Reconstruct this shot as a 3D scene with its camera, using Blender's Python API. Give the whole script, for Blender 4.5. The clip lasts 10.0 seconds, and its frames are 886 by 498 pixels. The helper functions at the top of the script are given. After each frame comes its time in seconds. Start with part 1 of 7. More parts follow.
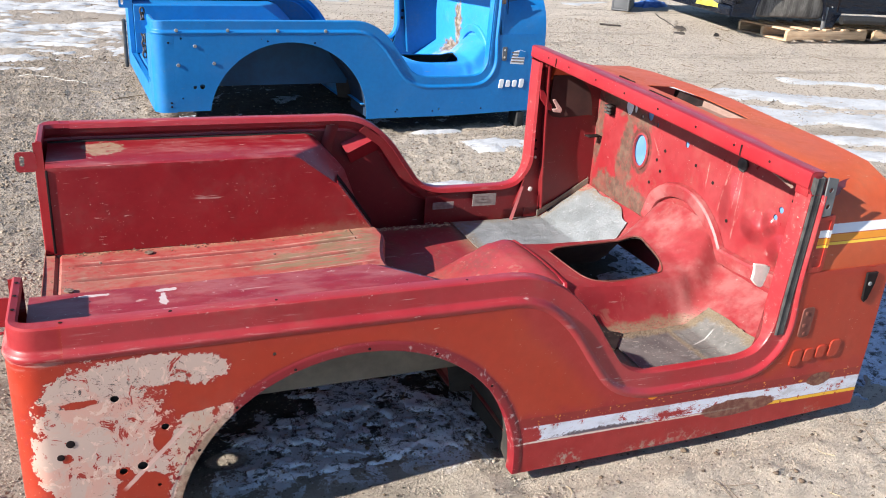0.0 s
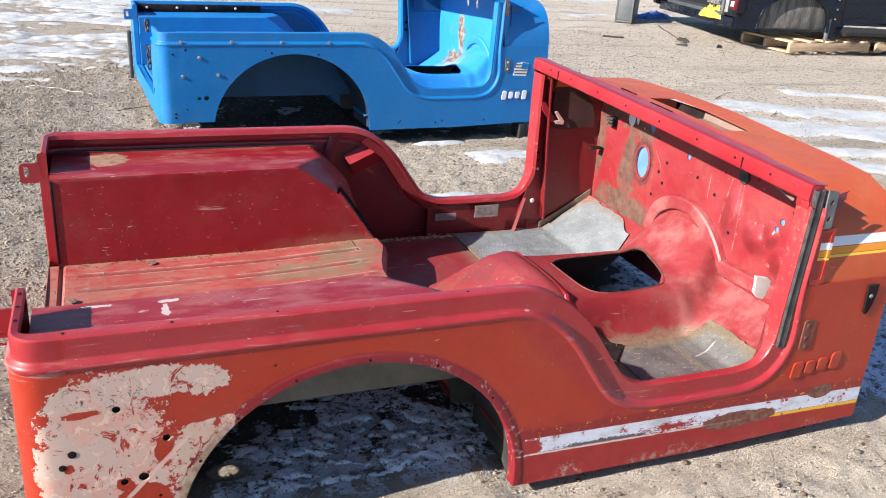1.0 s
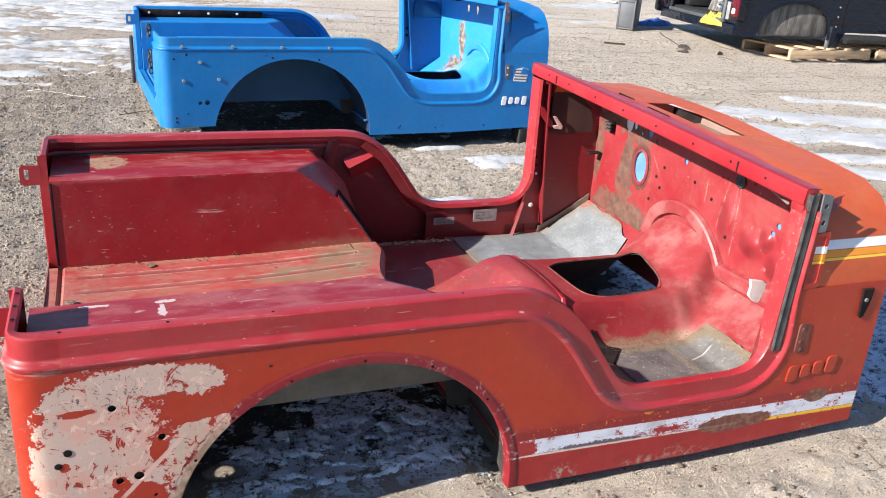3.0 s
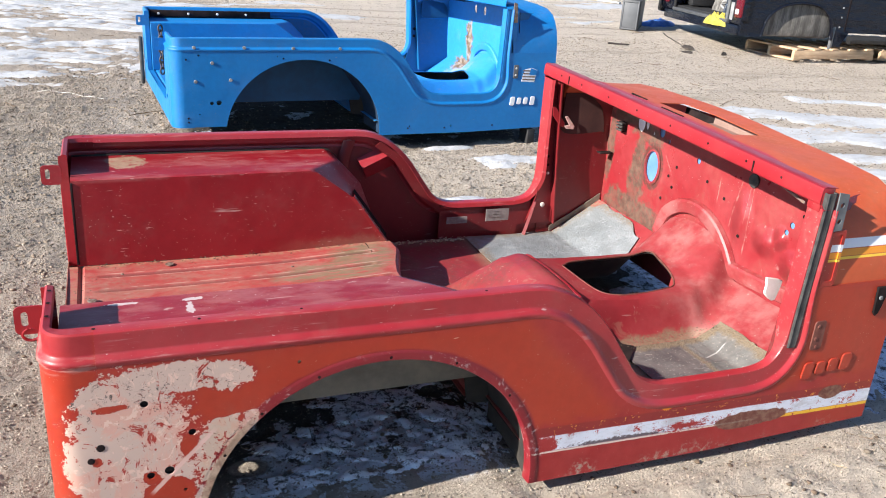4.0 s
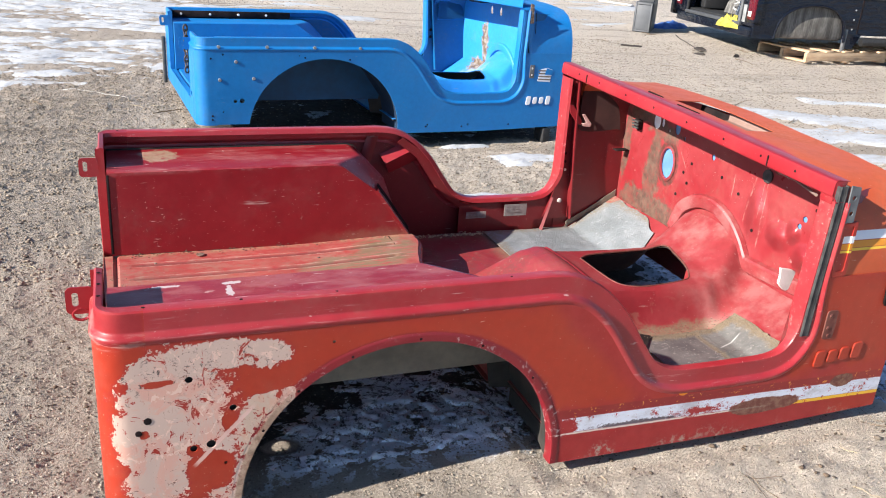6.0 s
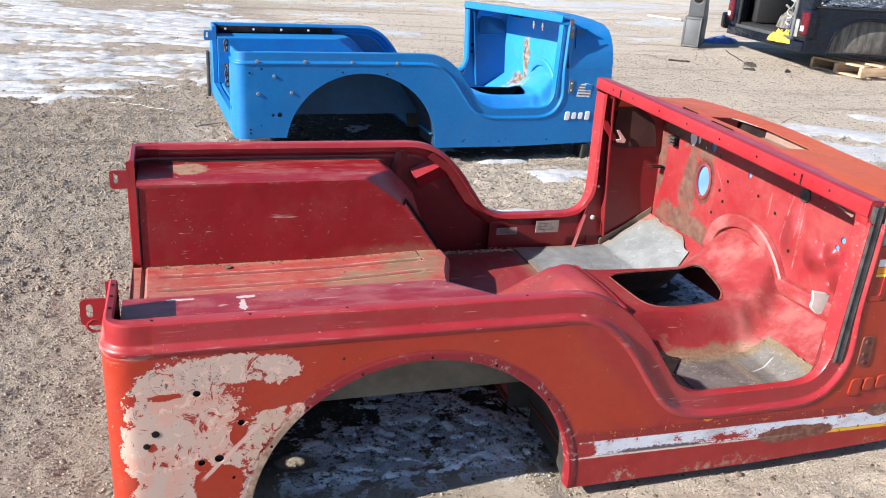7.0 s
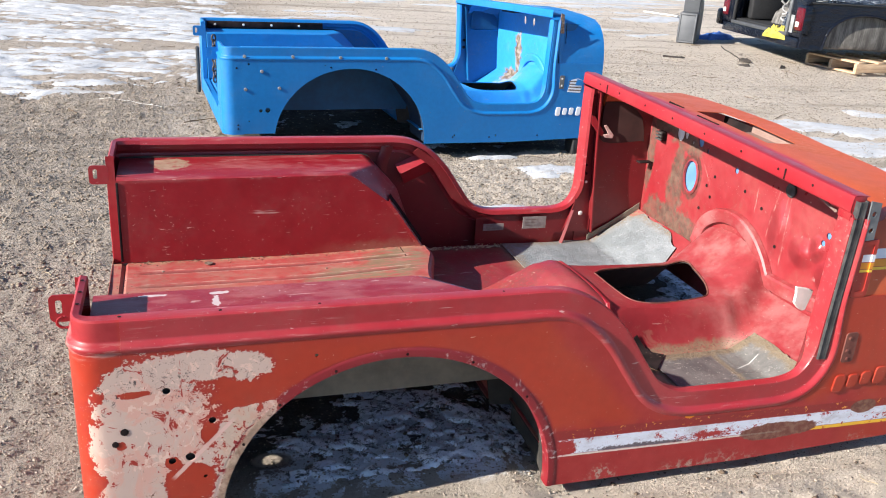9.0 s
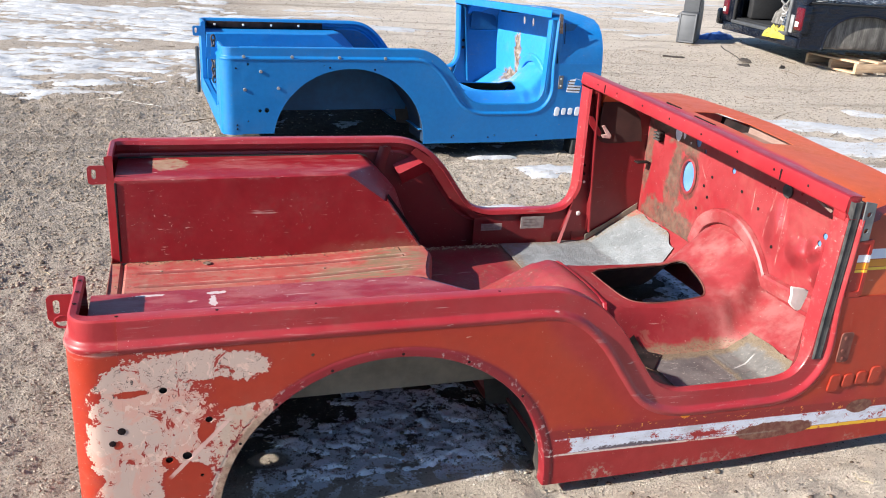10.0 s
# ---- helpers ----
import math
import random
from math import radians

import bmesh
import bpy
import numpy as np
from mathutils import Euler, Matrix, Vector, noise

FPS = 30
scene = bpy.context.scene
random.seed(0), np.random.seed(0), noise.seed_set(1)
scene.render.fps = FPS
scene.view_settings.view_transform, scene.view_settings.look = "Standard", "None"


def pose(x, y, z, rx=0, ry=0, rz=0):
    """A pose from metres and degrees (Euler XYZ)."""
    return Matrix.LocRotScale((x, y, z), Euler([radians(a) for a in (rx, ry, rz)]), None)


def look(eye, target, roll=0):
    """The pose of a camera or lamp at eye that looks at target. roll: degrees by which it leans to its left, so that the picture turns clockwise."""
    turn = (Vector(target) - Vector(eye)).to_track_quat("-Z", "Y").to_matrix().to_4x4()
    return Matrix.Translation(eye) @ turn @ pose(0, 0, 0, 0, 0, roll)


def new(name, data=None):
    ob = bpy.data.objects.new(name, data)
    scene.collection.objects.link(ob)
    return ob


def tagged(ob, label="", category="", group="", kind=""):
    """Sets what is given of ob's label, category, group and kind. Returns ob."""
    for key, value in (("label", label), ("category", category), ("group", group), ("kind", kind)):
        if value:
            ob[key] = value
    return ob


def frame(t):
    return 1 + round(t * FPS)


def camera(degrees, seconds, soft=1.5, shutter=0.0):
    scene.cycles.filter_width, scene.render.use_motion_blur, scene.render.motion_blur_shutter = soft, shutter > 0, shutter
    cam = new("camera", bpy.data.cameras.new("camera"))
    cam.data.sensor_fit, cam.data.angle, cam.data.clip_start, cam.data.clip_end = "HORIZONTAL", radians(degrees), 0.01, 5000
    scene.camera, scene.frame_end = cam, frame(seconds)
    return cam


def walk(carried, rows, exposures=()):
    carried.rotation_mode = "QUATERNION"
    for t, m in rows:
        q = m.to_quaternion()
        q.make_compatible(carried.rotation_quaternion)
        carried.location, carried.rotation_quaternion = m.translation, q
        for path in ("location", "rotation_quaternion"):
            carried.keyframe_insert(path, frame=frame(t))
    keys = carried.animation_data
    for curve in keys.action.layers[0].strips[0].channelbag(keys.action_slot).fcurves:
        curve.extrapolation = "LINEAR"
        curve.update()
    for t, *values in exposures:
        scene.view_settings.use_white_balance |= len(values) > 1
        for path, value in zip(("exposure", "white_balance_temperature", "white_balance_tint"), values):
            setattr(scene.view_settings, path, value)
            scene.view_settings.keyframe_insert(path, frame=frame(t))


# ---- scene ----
cam = camera(55.6, 10.0, soft=1.0)
PATH = [
    (0, (0.201, -1.463, 1.289), (0.928, 0.235, 0.524), 4.2),
    (0.5, (0.2, -1.469, 1.294), (0.924, 0.237, 0.541), 4.2),
    (1, (0.204, -1.47, 1.295), (0.925, 0.241, 0.552), 4.2),
    (1.5, (0.208, -1.475, 1.294), (0.923, 0.243, 0.563), 4.2),
    (2, (0.206, -1.485, 1.295), (0.919, 0.236, 0.567), 4.2),
    (2.5, (0.216, -1.488, 1.29), (0.932, 0.231, 0.561), 4.3),
    (4, (0.155, -1.493, 1.291), (0.873, 0.226, 0.563), 4.3),
    (4.5, (0.071, -1.51, 1.293), (0.784, 0.211, 0.565), 4.2),
    (5, (0.033, -1.544, 1.283), (0.75, 0.175, 0.554), 4.4),
    (5.2, (0.026, -1.554, 1.278), (0.754, 0.157, 0.543), 4.7),
    (6.3, (0.11, -1.565, 1.289), (0.766, 0.184, 0.574), 4.1),
    (6.5, (0.123, -1.562, 1.289), (0.741, 0.203, 0.581), 4.0),
    (7, (0.167, -1.563, 1.289), (0.756, 0.215, 0.588), 3.9),
    (7.5, (0.208, -1.572, 1.284), (0.797, 0.206, 0.581), 3.9),
    (8, (0.214, -1.548, 1.294), (0.808, 0.229, 0.594), 3.8),
    (8.5, (0.204, -1.537, 1.293), (0.798, 0.24, 0.593), 3.8),
    (9, (0.224, -1.557, 1.279), (0.815, 0.218, 0.572), 3.9),
    (9.5, (0.235, -1.569, 1.281), (0.826, 0.205, 0.572), 4.0),
    (10, (0.232, -1.567, 1.284), (0.821, 0.208, 0.576), 3.9),
]
walk(cam, [(t, look(eye, target, roll)) for t, eye, target, roll in PATH])

# ---- world, sun ----
world = bpy.data.worlds.new("sky")
scene.world = world
world.use_nodes = True
wn = world.node_tree.nodes
sky = wn.new("ShaderNodeTexSky")
sky.sky_type, sky.sun_disc = "NISHITA", False
SUN_DIR = Vector((0.87, 0.14, -0.46)).normalized()          # the way the light travels
SUN_EL = math.asin(-SUN_DIR.z)
sky.sun_elevation = SUN_EL
sky.sun_rotation = math.atan2(-SUN_DIR.x, -SUN_DIR.y)
world.node_tree.links.new(sky.outputs[0], wn["Background"].inputs[0])
sky.altitude, sky.dust_density, sky.ozone_density = 1400, 0.3, 3.0
wn["Background"].inputs[1].default_value = 0.085
sun = new("sun", bpy.data.lights.new("sun", "SUN"))
sun.data.energy, sun.data.angle, sun.data.color = 5.0, radians(0.53), (1.0, 0.94, 0.86)
sun.matrix_world = look((-20, -4, 12), Vector((-20, -4, 12)) + SUN_DIR)
scene.view_settings.exposure = 1.17


# ---- material helpers ----
class Nodes:
    """Short forms for building node materials."""

    def __init__(self, name):
        self.m = bpy.data.materials.new(name)
        self.m.use_nodes = True
        self.t = self.m.node_tree
        self.b = self.t.nodes["Principled BSDF"]
        self.co = self.t.nodes.new("ShaderNodeTexCoord").outputs["Object"]
        sp = self.t.nodes.new("ShaderNodeSeparateXYZ")
        self.t.links.new(self.co, sp.inputs[0])
        self.x, self.y, self.z = sp.outputs

    def put(self, sock, v):
        if isinstance(v, bpy.types.NodeSocket):
            self.t.links.new(v, sock)
        elif isinstance(v, (tuple, list)) and sock.type == "RGBA":
            sock.default_value = (*v[:3], 1)
        else:
            sock.default_value = v

    def f(self, op, a, b=0.0, c=0.0, clamp=False):
        n = self.t.nodes.new("ShaderNodeMath")
        n.operation, n.use_clamp = op, clamp
        for i, v in enumerate((a, b, c)):
            self.put(n.inputs[i], v)
        return n.outputs[0]

    def noise(self, scale, detail=4.0, rough=0.55, stretch=None, shift=None, distort=0.0, colour=False):
        n = self.t.nodes.new("ShaderNodeTexNoise")
        v = self.co
        if stretch or shift:
            mp = self.t.nodes.new("ShaderNodeMapping")
            self.t.links.new(v, mp.inputs[0])
            if stretch:
                mp.inputs["Scale"].default_value = stretch
            if shift:
                mp.inputs["Location"].default_value = shift
            v = mp.outputs[0]
        self.t.links.new(v, n.inputs["Vector"])
        n.inputs["Scale"].default_value, n.inputs["Detail"].default_value = scale, detail
        n.inputs["Roughness"].default_value, n.inputs["Distortion"].default_value = rough, distort
        return n.outputs["Color" if colour else "Fac"]

    def step(self, v, lo, hi, a=0.0, b=1.0):
        n = self.t.nodes.new("ShaderNodeMapRange")
        n.interpolation_type = "SMOOTHSTEP"
        for i, q in enumerate((v, lo, hi, a, b)):
            self.put(n.inputs[i], q)
        return n.outputs[0]

    def band(self, v, lo, hi, soft):
        return self.f("MULTIPLY", self.step(v, lo - soft, lo + soft), self.step(v, hi - soft, hi + soft, 1.0, 0.0))

    def mix(self, k, a, b):
        n = self.t.nodes.new("ShaderNodeMix")
        n.data_type = "RGBA"
        self.put(n.inputs[0], k)
        self.put(n.inputs[6], a)
        self.put(n.inputs[7], b)
        return n.outputs[2]

    def mul(self, a, b):
        return self.f("MULTIPLY", a, b)

    def ell(self, u, v, cu, cv, ru, rv):
        """1 in the middle of an ellipse, 0 on its edge, negative outside."""
        a = self.f("POWER", self.f("DIVIDE", self.f("SUBTRACT", u, cu), ru), 2.0)
        b = self.f("POWER", self.f("DIVIDE", self.f("SUBTRACT", v, cv), rv), 2.0)
        return self.f("SUBTRACT", 1.0, self.f("SQRT", self.f("ADD", self.f("ABSOLUTE", a), self.f("ABSOLUTE", b))))

    def bump(self, height, strength=0.3, dist=0.005, under=None):
        n = self.t.nodes.new("ShaderNodeBump")
        n.inputs["Strength"].default_value, n.inputs["Distance"].default_value = strength, dist
        self.put(n.inputs["Height"], height)
        if under is not None:
            self.t.links.new(under, n.inputs["Normal"])
        return n.outputs[0]

    def out(self, colour, rough=0.5, metal=0.0, normal=None, coat=0.0):
        self.put(self.b.inputs["Base Color"], colour)
        self.put(self.b.inputs["Roughness"], rough)
        self.put(self.b.inputs["Metallic"], metal)
        self.put(self.b.inputs["Coat Weight"], coat)
        if normal is not None:
            self.t.links.new(normal, self.b.inputs["Normal"])
        return self.m


def worn_paint(name, base, dull, chip, dirt=(0.24, 0.18, 0.12), chips=0.5, dirty=0.35, scratch=0.5, gloss=0.42, extra=None, dents=1.0, press=None):
    """Old car paint: faded blotches, chips, scratches, dust. extra(n, colour, rough) may lay more on it."""
    n = Nodes(name)
    fade = n.step(n.noise(3.2, 5, 0.6), 0.35, 0.7)
    fine = n.step(n.noise(38, 4, 0.6), 0.3, 0.75)
    col = n.mix(n.mul(fade, 0.55), base, dull)
    col = n.mix(n.mul(fine, 0.22), col, tuple(c * 0.55 for c in base))
    # long thin scratches in two directions
    s1 = n.step(n.noise(26, 3, 0.6, stretch=(0.12, 1.0, 1.6)), 0.735 - 0.03 * scratch, 0.75 - 0.02 * scratch)
    s2 = n.step(n.noise(60, 3, 0.6, stretch=(0.25, 1.0, 1.3), shift=(3, 1, 7)), 0.725 - 0.03 * scratch, 0.735 - 0.02 * scratch)
    scr = n.mul(n.f("MAXIMUM", s1, s2), n.step(n.noise(6, 3, 0.6, shift=(9, 2, 5)), 0.40, 0.55))
    col = n.mix(n.mul(scr, 0.5), col, chip)
    # dust and mud films
    d = n.mul(n.step(n.noise(5.5, 6, 0.65, shift=(5, 2, 1)), 0.46, 0.72), n.step(n.noise(60, 3, 0.6), 0.25, 0.7))
    col = n.mix(n.mul(d, dirty), col, dirt)
    # chips
    c = n.mul(n.step(n.noise(85, 5, 0.62, distort=0.7), 0.735 - 0.04 * chips, 0.745 - 0.04 * chips), n.step(n.noise(5, 4, 0.6, shift=(1, 9, 4)), 0.44, 0.60))
    c = n.f("MAXIMUM", c, n.mul(n.step(n.noise(260, 3, 0.6, shift=(6, 6, 2)), 0.70, 0.715), n.step(n.noise(9, 3, 0.6, shift=(4, 1, 4)), 0.47, 0.62)))
    col = n.mix(c, col, chip)
    rough = n.f("ADD", gloss, n.mul(n.noise(14, 5, 0.6), 0.22))
    rough = n.f("ADD", rough, n.mul(d, 0.3), clamp=True)
    if extra:
        col, rough = extra(n, col, rough)
    nb = n.bump(n.noise(4.5, 3, 0.5), 0.35 * dents, 0.012, press(n) if press else None)
    nb = n.bump(n.noise(180, 2, 0.5), 0.06, 0.002, nb)
    nb = n.bump(n.f("SUBTRACT", 1.0, c), 0.25, 0.001, nb)
    return n.out(col, rough, 0.0, nb)


RED, RED_DULL = (0.292, 0.0125, 0.0195), (0.335, 0.026, 0.034)
ORANGE, ORANGE_DULL = (0.36, 0.028, 0.010), (0.39, 0.042, 0.018)
PRIMER, BARE = (0.53, 0.36, 0.29), (0.42, 0.36, 0.28)
BLUE, BLUE_DULL = (0.001, 0.165, 0.47), (0.002, 0.20, 0.53)


def outer_wear(n, col, rough):
    """Filler patch on the rear quarter, worn rocker stripes, red overspray along the edges."""
    x, z = n.x, n.z
    wob = n.f("SUBTRACT", n.noise(9, 6, 0.65), 0.5)
    wob2 = n.f("SUBTRACT", n.noise(42, 4, 0.7), 0.5)
    # red shows through near the rim, round the arch and along the rocker
    rim = n.step(n.f("ADD", z, n.mul(wob, 0.06)), 0.44, 0.50)
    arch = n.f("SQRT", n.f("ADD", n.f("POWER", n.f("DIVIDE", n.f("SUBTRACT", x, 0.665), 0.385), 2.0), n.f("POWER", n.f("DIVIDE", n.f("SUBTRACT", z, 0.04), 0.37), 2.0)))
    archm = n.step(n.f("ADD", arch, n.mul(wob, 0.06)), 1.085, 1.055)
    low = n.mul(n.step(n.f("ADD", z, n.mul(wob, 0.16)), 0.20, 0.16), n.step(x, 1.0, 1.06))
    redm = n.f("MAXIMUM", n.f("MAXIMUM", n.mul(rim, 0.5), n.mul(archm, 0.9)), n.mul(low, 0.85))
    redm = n.f("MAXIMUM", redm, n.mul(n.step(z, 0.466, 0.474), n.step(x, 0.11, 0.09)))
    slant = n.f("MULTIPLY", n.f("ADD", n.mul(n.f("SUBTRACT", x, 1.09), 0.72), n.mul(n.f("SUBTRACT", z, 0.526), 0.694)), -1.0)
    halo = n.mul(n.mul(n.step(n.f("ADD", slant, n.mul(wob, 0.05)), 0.125, 0.075), n.step(z, 0.12, 0.2)), n.mul(n.step(x, 0.86, 0.96), n.step(x, 1.5, 1.4)))
    redm = n.f("MAXIMUM", redm, n.mul(halo, 0.7))
    redm = n.f("MINIMUM", redm, n.step(x, 2.0, 1.85, 0.35, 1.0))
    col = n.mix(redm, col, n.mix(n.step(n.noise(20, 4, 0.6), 0.3, 0.7), (0.27, 0.011, 0.016), (0.33, 0.022, 0.026)))
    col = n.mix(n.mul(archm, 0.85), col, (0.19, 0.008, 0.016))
    lipc = n.mul(n.step(arch, 1.10, 1.06), n.mul(n.step(n.noise(55, 6, 0.78, shift=(3, 1, 3)), 0.56, 0.60), n.step(n.noise(9, 4, 0.6, shift=(7, 2, 7)), 0.46, 0.60)))
    col = n.mix(n.mul(lipc, 0.85), col, (0.50, 0.37, 0.36))
    speck = n.mul(n.step(n.noise(150, 4, 0.7, shift=(2, 2, 9)), 0.665, 0.69), n.step(n.noise(5, 4, 0.65, shift=(3, 9, 1)), 0.42, 0.62))
    col = n.mix(speck, col, (0.62, 0.42, 0.30))
    ringed = n.mul(n.mul(n.band(z, 0.462, 0.492, 0.006), n.step(x, 0.16, 0.06)), n.step(n.noise(40, 6, 0.75, stretch=(0.25, 0.25, 1.6), shift=(1, 7, 2)), 0.47, 0.60))
    col = n.mix(n.mul(ringed, 0.5), col, (0.50, 0.28, 0.24))
    # stripe on the rocker
    lean = n.f("ADD", z, n.mul(n.f("SUBTRACT", x, 1.04), 0.018))
    edge = n.f("ADD", lean, n.mul(wob2, 0.004))
    white = n.mul(n.band(edge, 0.104, 0.146, 0.0012), n.step(x, 1.045, 1.055))
    worn = n.step(n.f("ADD", n.noise(26, 8, 0.84, stretch=(0.9, 1, 1.0)), n.mul(n.step(x, 1.05, 1.12), 0.135)), 0.555, 0.565)
    rub = n.step(n.f("ADD", n.ell(x, z, 1.50, 0.108, 0.20, 0.030), n.mul(n.f("SUBTRACT", n.noise(48, 8, 0.85, stretch=(0.6, 1, 1.3), shift=(4, 2, 6)), 0.5), 3.4)), 0.60, 0.68, 1.0, 0.0)
    worn = n.mul(worn, rub)
    hole1 = n.step(n.f("ADD", n.ell(x, z, 1.71, 0.092, 0.12, 0.026), n.mul(wob, 1.5)), -0.02, 0.08, 1.0, 0.0)
    hole2 = n.step(n.f("ADD", n.ell(x, z, 1.985, 0.135, 0.045, 0.022), n.mul(wob, 1.4)), -0.02, 0.08, 1.0, 0.0)
    tip = n.step(n.f("ADD", n.ell(x, z, 1.075, 0.118, 0.050, 0.030), n.mul(n.f("SUBTRACT", n.noise(38, 7, 0.8, shift=(6, 2, 1)), 0.5), 2.6)), 0.10, 0.16, 1.0, 0.0)
    keep = n.mul(n.mul(worn, n.mul(hole1, tip)), hole2)
    yellow = n.mul(n.band(edge, 0.093, 0.103, 0.001), n.step(x, 1.72, 1.85))
    cream = n.mul(n.band(edge, 0.098, 0.103, 0.0008), n.step(x, 1.75, 1.7))
    above = n.mul(n.band(edge, 0.147, 0.172, 0.003), n.step(x, 1.04, 1.08))
    col = n.mix(n.mul(above, 0.55), col, (0.17, 0.014, 0.014))
    fleck = n.mul(above, n.step(n.noise(70, 4, 0.7), 0.60, 0.63))
    col = n.mix(fleck, col, (0.72, 0.30, 0.06))
    soiled = n.mix(n.step(n.noise(14, 6, 0.75, stretch=(0.6, 1, 1.4), shift=(9, 1, 4)), 0.44, 0.66), (0.64, 0.66, 0.74), (0.44, 0.43, 0.46))
    col = n.mix(n.mul(white, keep), col, soiled)
    foot = n.mul(n.step(n.f("ADD", n.ell(x, lean, 1.30, 0.1035, 0.19, 0.015), n.mul(n.f("SUBTRACT", n.noise(75, 7, 0.82, stretch=(0.7, 1, 1), shift=(5, 9, 5)), 0.5), 3.2)), 0.22, 0.34), n.step(lean, 0.099, 0.102))
    col = n.mix(n.mul(n.mul(foot, white), 0.9), col, (0.050, 0.022, 0.030))
    nick = n.mul(n.step(n.noise(60, 6, 0.8, stretch=(1.6, 1, 0.5), shift=(2, 3, 9)), 0.66, 0.68), white)
    col = n.mix(n.mul(nick, 0.8), col, (0.13, 0.03, 0.035))
    col = n.mix(n.mul(yellow, keep), col, (0.75, 0.42, 0.03))
    col = n.mix(n.mul(cream, worn), col, (0.62, 0.52, 0.45))
    rusty = n.f("SUBTRACT", 1.0, n.mul(hole1, hole2))
    col = n.mix(n.mul(rusty, 0.85), col, n.mix(n.step(n.noise(45, 5, 0.7), 0.4, 0.65), (0.10, 0.035, 0.025), (0.20, 0.12, 0.08)))
    grime = n.mul(n.step(n.f("ADD", z, n.mul(wob, 0.12)), 0.060, 0.025), n.step(n.noise(60, 5, 0.7), 0.48, 0.60))
    col = n.mix(n.mul(n.mul(grime, n.step(n.noise(6, 3, 0.6, shift=(5, 5, 5)), 0.46, 0.62)), n.step(x, 1.0, 1.04)), col, (0.36, 0.25, 0.20))
    # two stripes on the cowl side
    col = n.mix(n.mul(n.band(z, 0.566, 0.586, 0.001), n.step(x, 1.852, 1.854)), col, (0.72, 0.72, 0.76))
    col = n.mix(n.mul(n.band(z, 0.547, 0.564, 0.001), n.step(x, 1.852, 1.854)), col, (0.70, 0.26, 0.02))
    col = n.mix(n.mul(n.band(z, 0.538, 0.545, 0.001), n.step(x, 1.852, 1.854)), col, (0.80, 0.52, 0.05))
    # orange chip of lamp lens colour on the rocker
    col = n.mix(n.step(n.f("ADD", n.ell(x, z, 1.432, 0.172, 0.016, 0.008), n.mul(wob2, 0.8)), 0.0, 0.06), col, (0.75, 0.22, 0.01))
    # bare, filled quarter
    lobes = ((0.155, 0.29, 0.118, 0.170), (0.235, 0.432, 0.115, 0.036), (0.337, 0.425, 0.055, 0.034), (0.075, 0.25, 0.052, 0.07), (0.12, 0.16, 0.08, 0.08), (0.11, 0.40, 0.06, 0.045))
    e = n.ell(x, z, *lobes[0])
    for lobe in lobes[1:]:
        e = n.f("MAXIMUM", e, n.ell(x, z, *lobe))
    band = n.f("MULTIPLY", n.f("SUBTRACT", 1.0, n.f("ABSOLUTE", n.f("DIVIDE", n.f("SUBTRACT", arch, 1.07), 0.13))), 1.0)
    zone = n.mul(n.step(x, 0.45, 0.38), n.step(z, 0.38, 0.32))
    band = n.f("SUBTRACT", band, n.mul(n.f("SUBTRACT", 1.0, zone), 4.0))
    e = n.f("MAXIMUM", e, n.f("MINIMUM", n.mul(band, 0.8), 0.14))
    for bare in ((0.215, 0.155, 0.062, 0.060), (0.120, 0.380, 0.045, 0.012), (0.256, 0.276, 0.018, 0.034), (0.305, 0.362, 0.024, 0.030), (0.085, 0.262, 0.020, 0.020), (0.183, 0.212, 0.022, 0.020)):
        e = n.f("SUBTRACT", e, n.f("MAXIMUM", n.mul(n.ell(x, z, *bare), 1.3), 0.0))
    wob3 = n.f("SUBTRACT", n.noise(120, 3, 0.65, distort=0.8), 0.5)
    e = n.f("ADD", n.f("ADD", e, n.mul(wob, 1.0)), n.f("ADD", n.mul(wob2, 1.1), n.mul(wob3, 0.55)))
    filler = n.step(e, 0.04, 0.055)
    isl = n.f("ADD", n.noise(21, 6, 0.75, shift=(4, 4, 4), distort=1.0), n.mul(n.f("SUBTRACT", n.noise(5, 3, 0.5, shift=(2, 7, 3)), 0.5), 0.45))
    inner = n.step(isl, 0.578, 0.590)
    filler = n.mul(filler, n.f("SUBTRACT", 1.0, inner))
    streak = n.mul(n.step(n.noise(70, 4, 0.7, stretch=(1.2, 1, 0.22), distort=0.4), 0.62, 0.64), n.step(n.noise(7, 3, 0.6, shift=(8, 0, 3)), 0.50, 0.60))
    filler = n.mul(filler, n.f("SUBTRACT", 1.0, streak))
    tone = n.step(n.f("ADD", n.noise(9, 6, 0.7, shift=(8, 1, 2), distort=0.5), n.step(z, 0.36, 0.44, 0.0, 0.12)), 0.44, 0.54)
    fcol = n.mix(tone, (0.60, 0.335, 0.265), (0.54, 0.385, 0.32))
    fcol = n.mix(n.step(n.noise(26, 5, 0.7, distort=1.4), 0.57, 0.61), fcol, (0.68, 0.46, 0.37))
    fcol = n.mix(n.step(n.noise(33, 5, 0.7, distort=1.8, shift=(1, 2, 3)), 0.64, 0.655), fcol, (0.20, 0.10, 0.08))
    low2 = n.mul(n.step(n.ell(x, z, 0.33, 0.20, 0.06, 0.16), 0.0, 0.3), 0.7)
    fcol = n.mix(n.mul(low2, 0.5), fcol, (0.44, 0.33, 0.22))
    col = n.mix(n.step(e, -0.15, 0.0), col, n.mix(0.5, col, (0.30, 0.02, 0.02)))
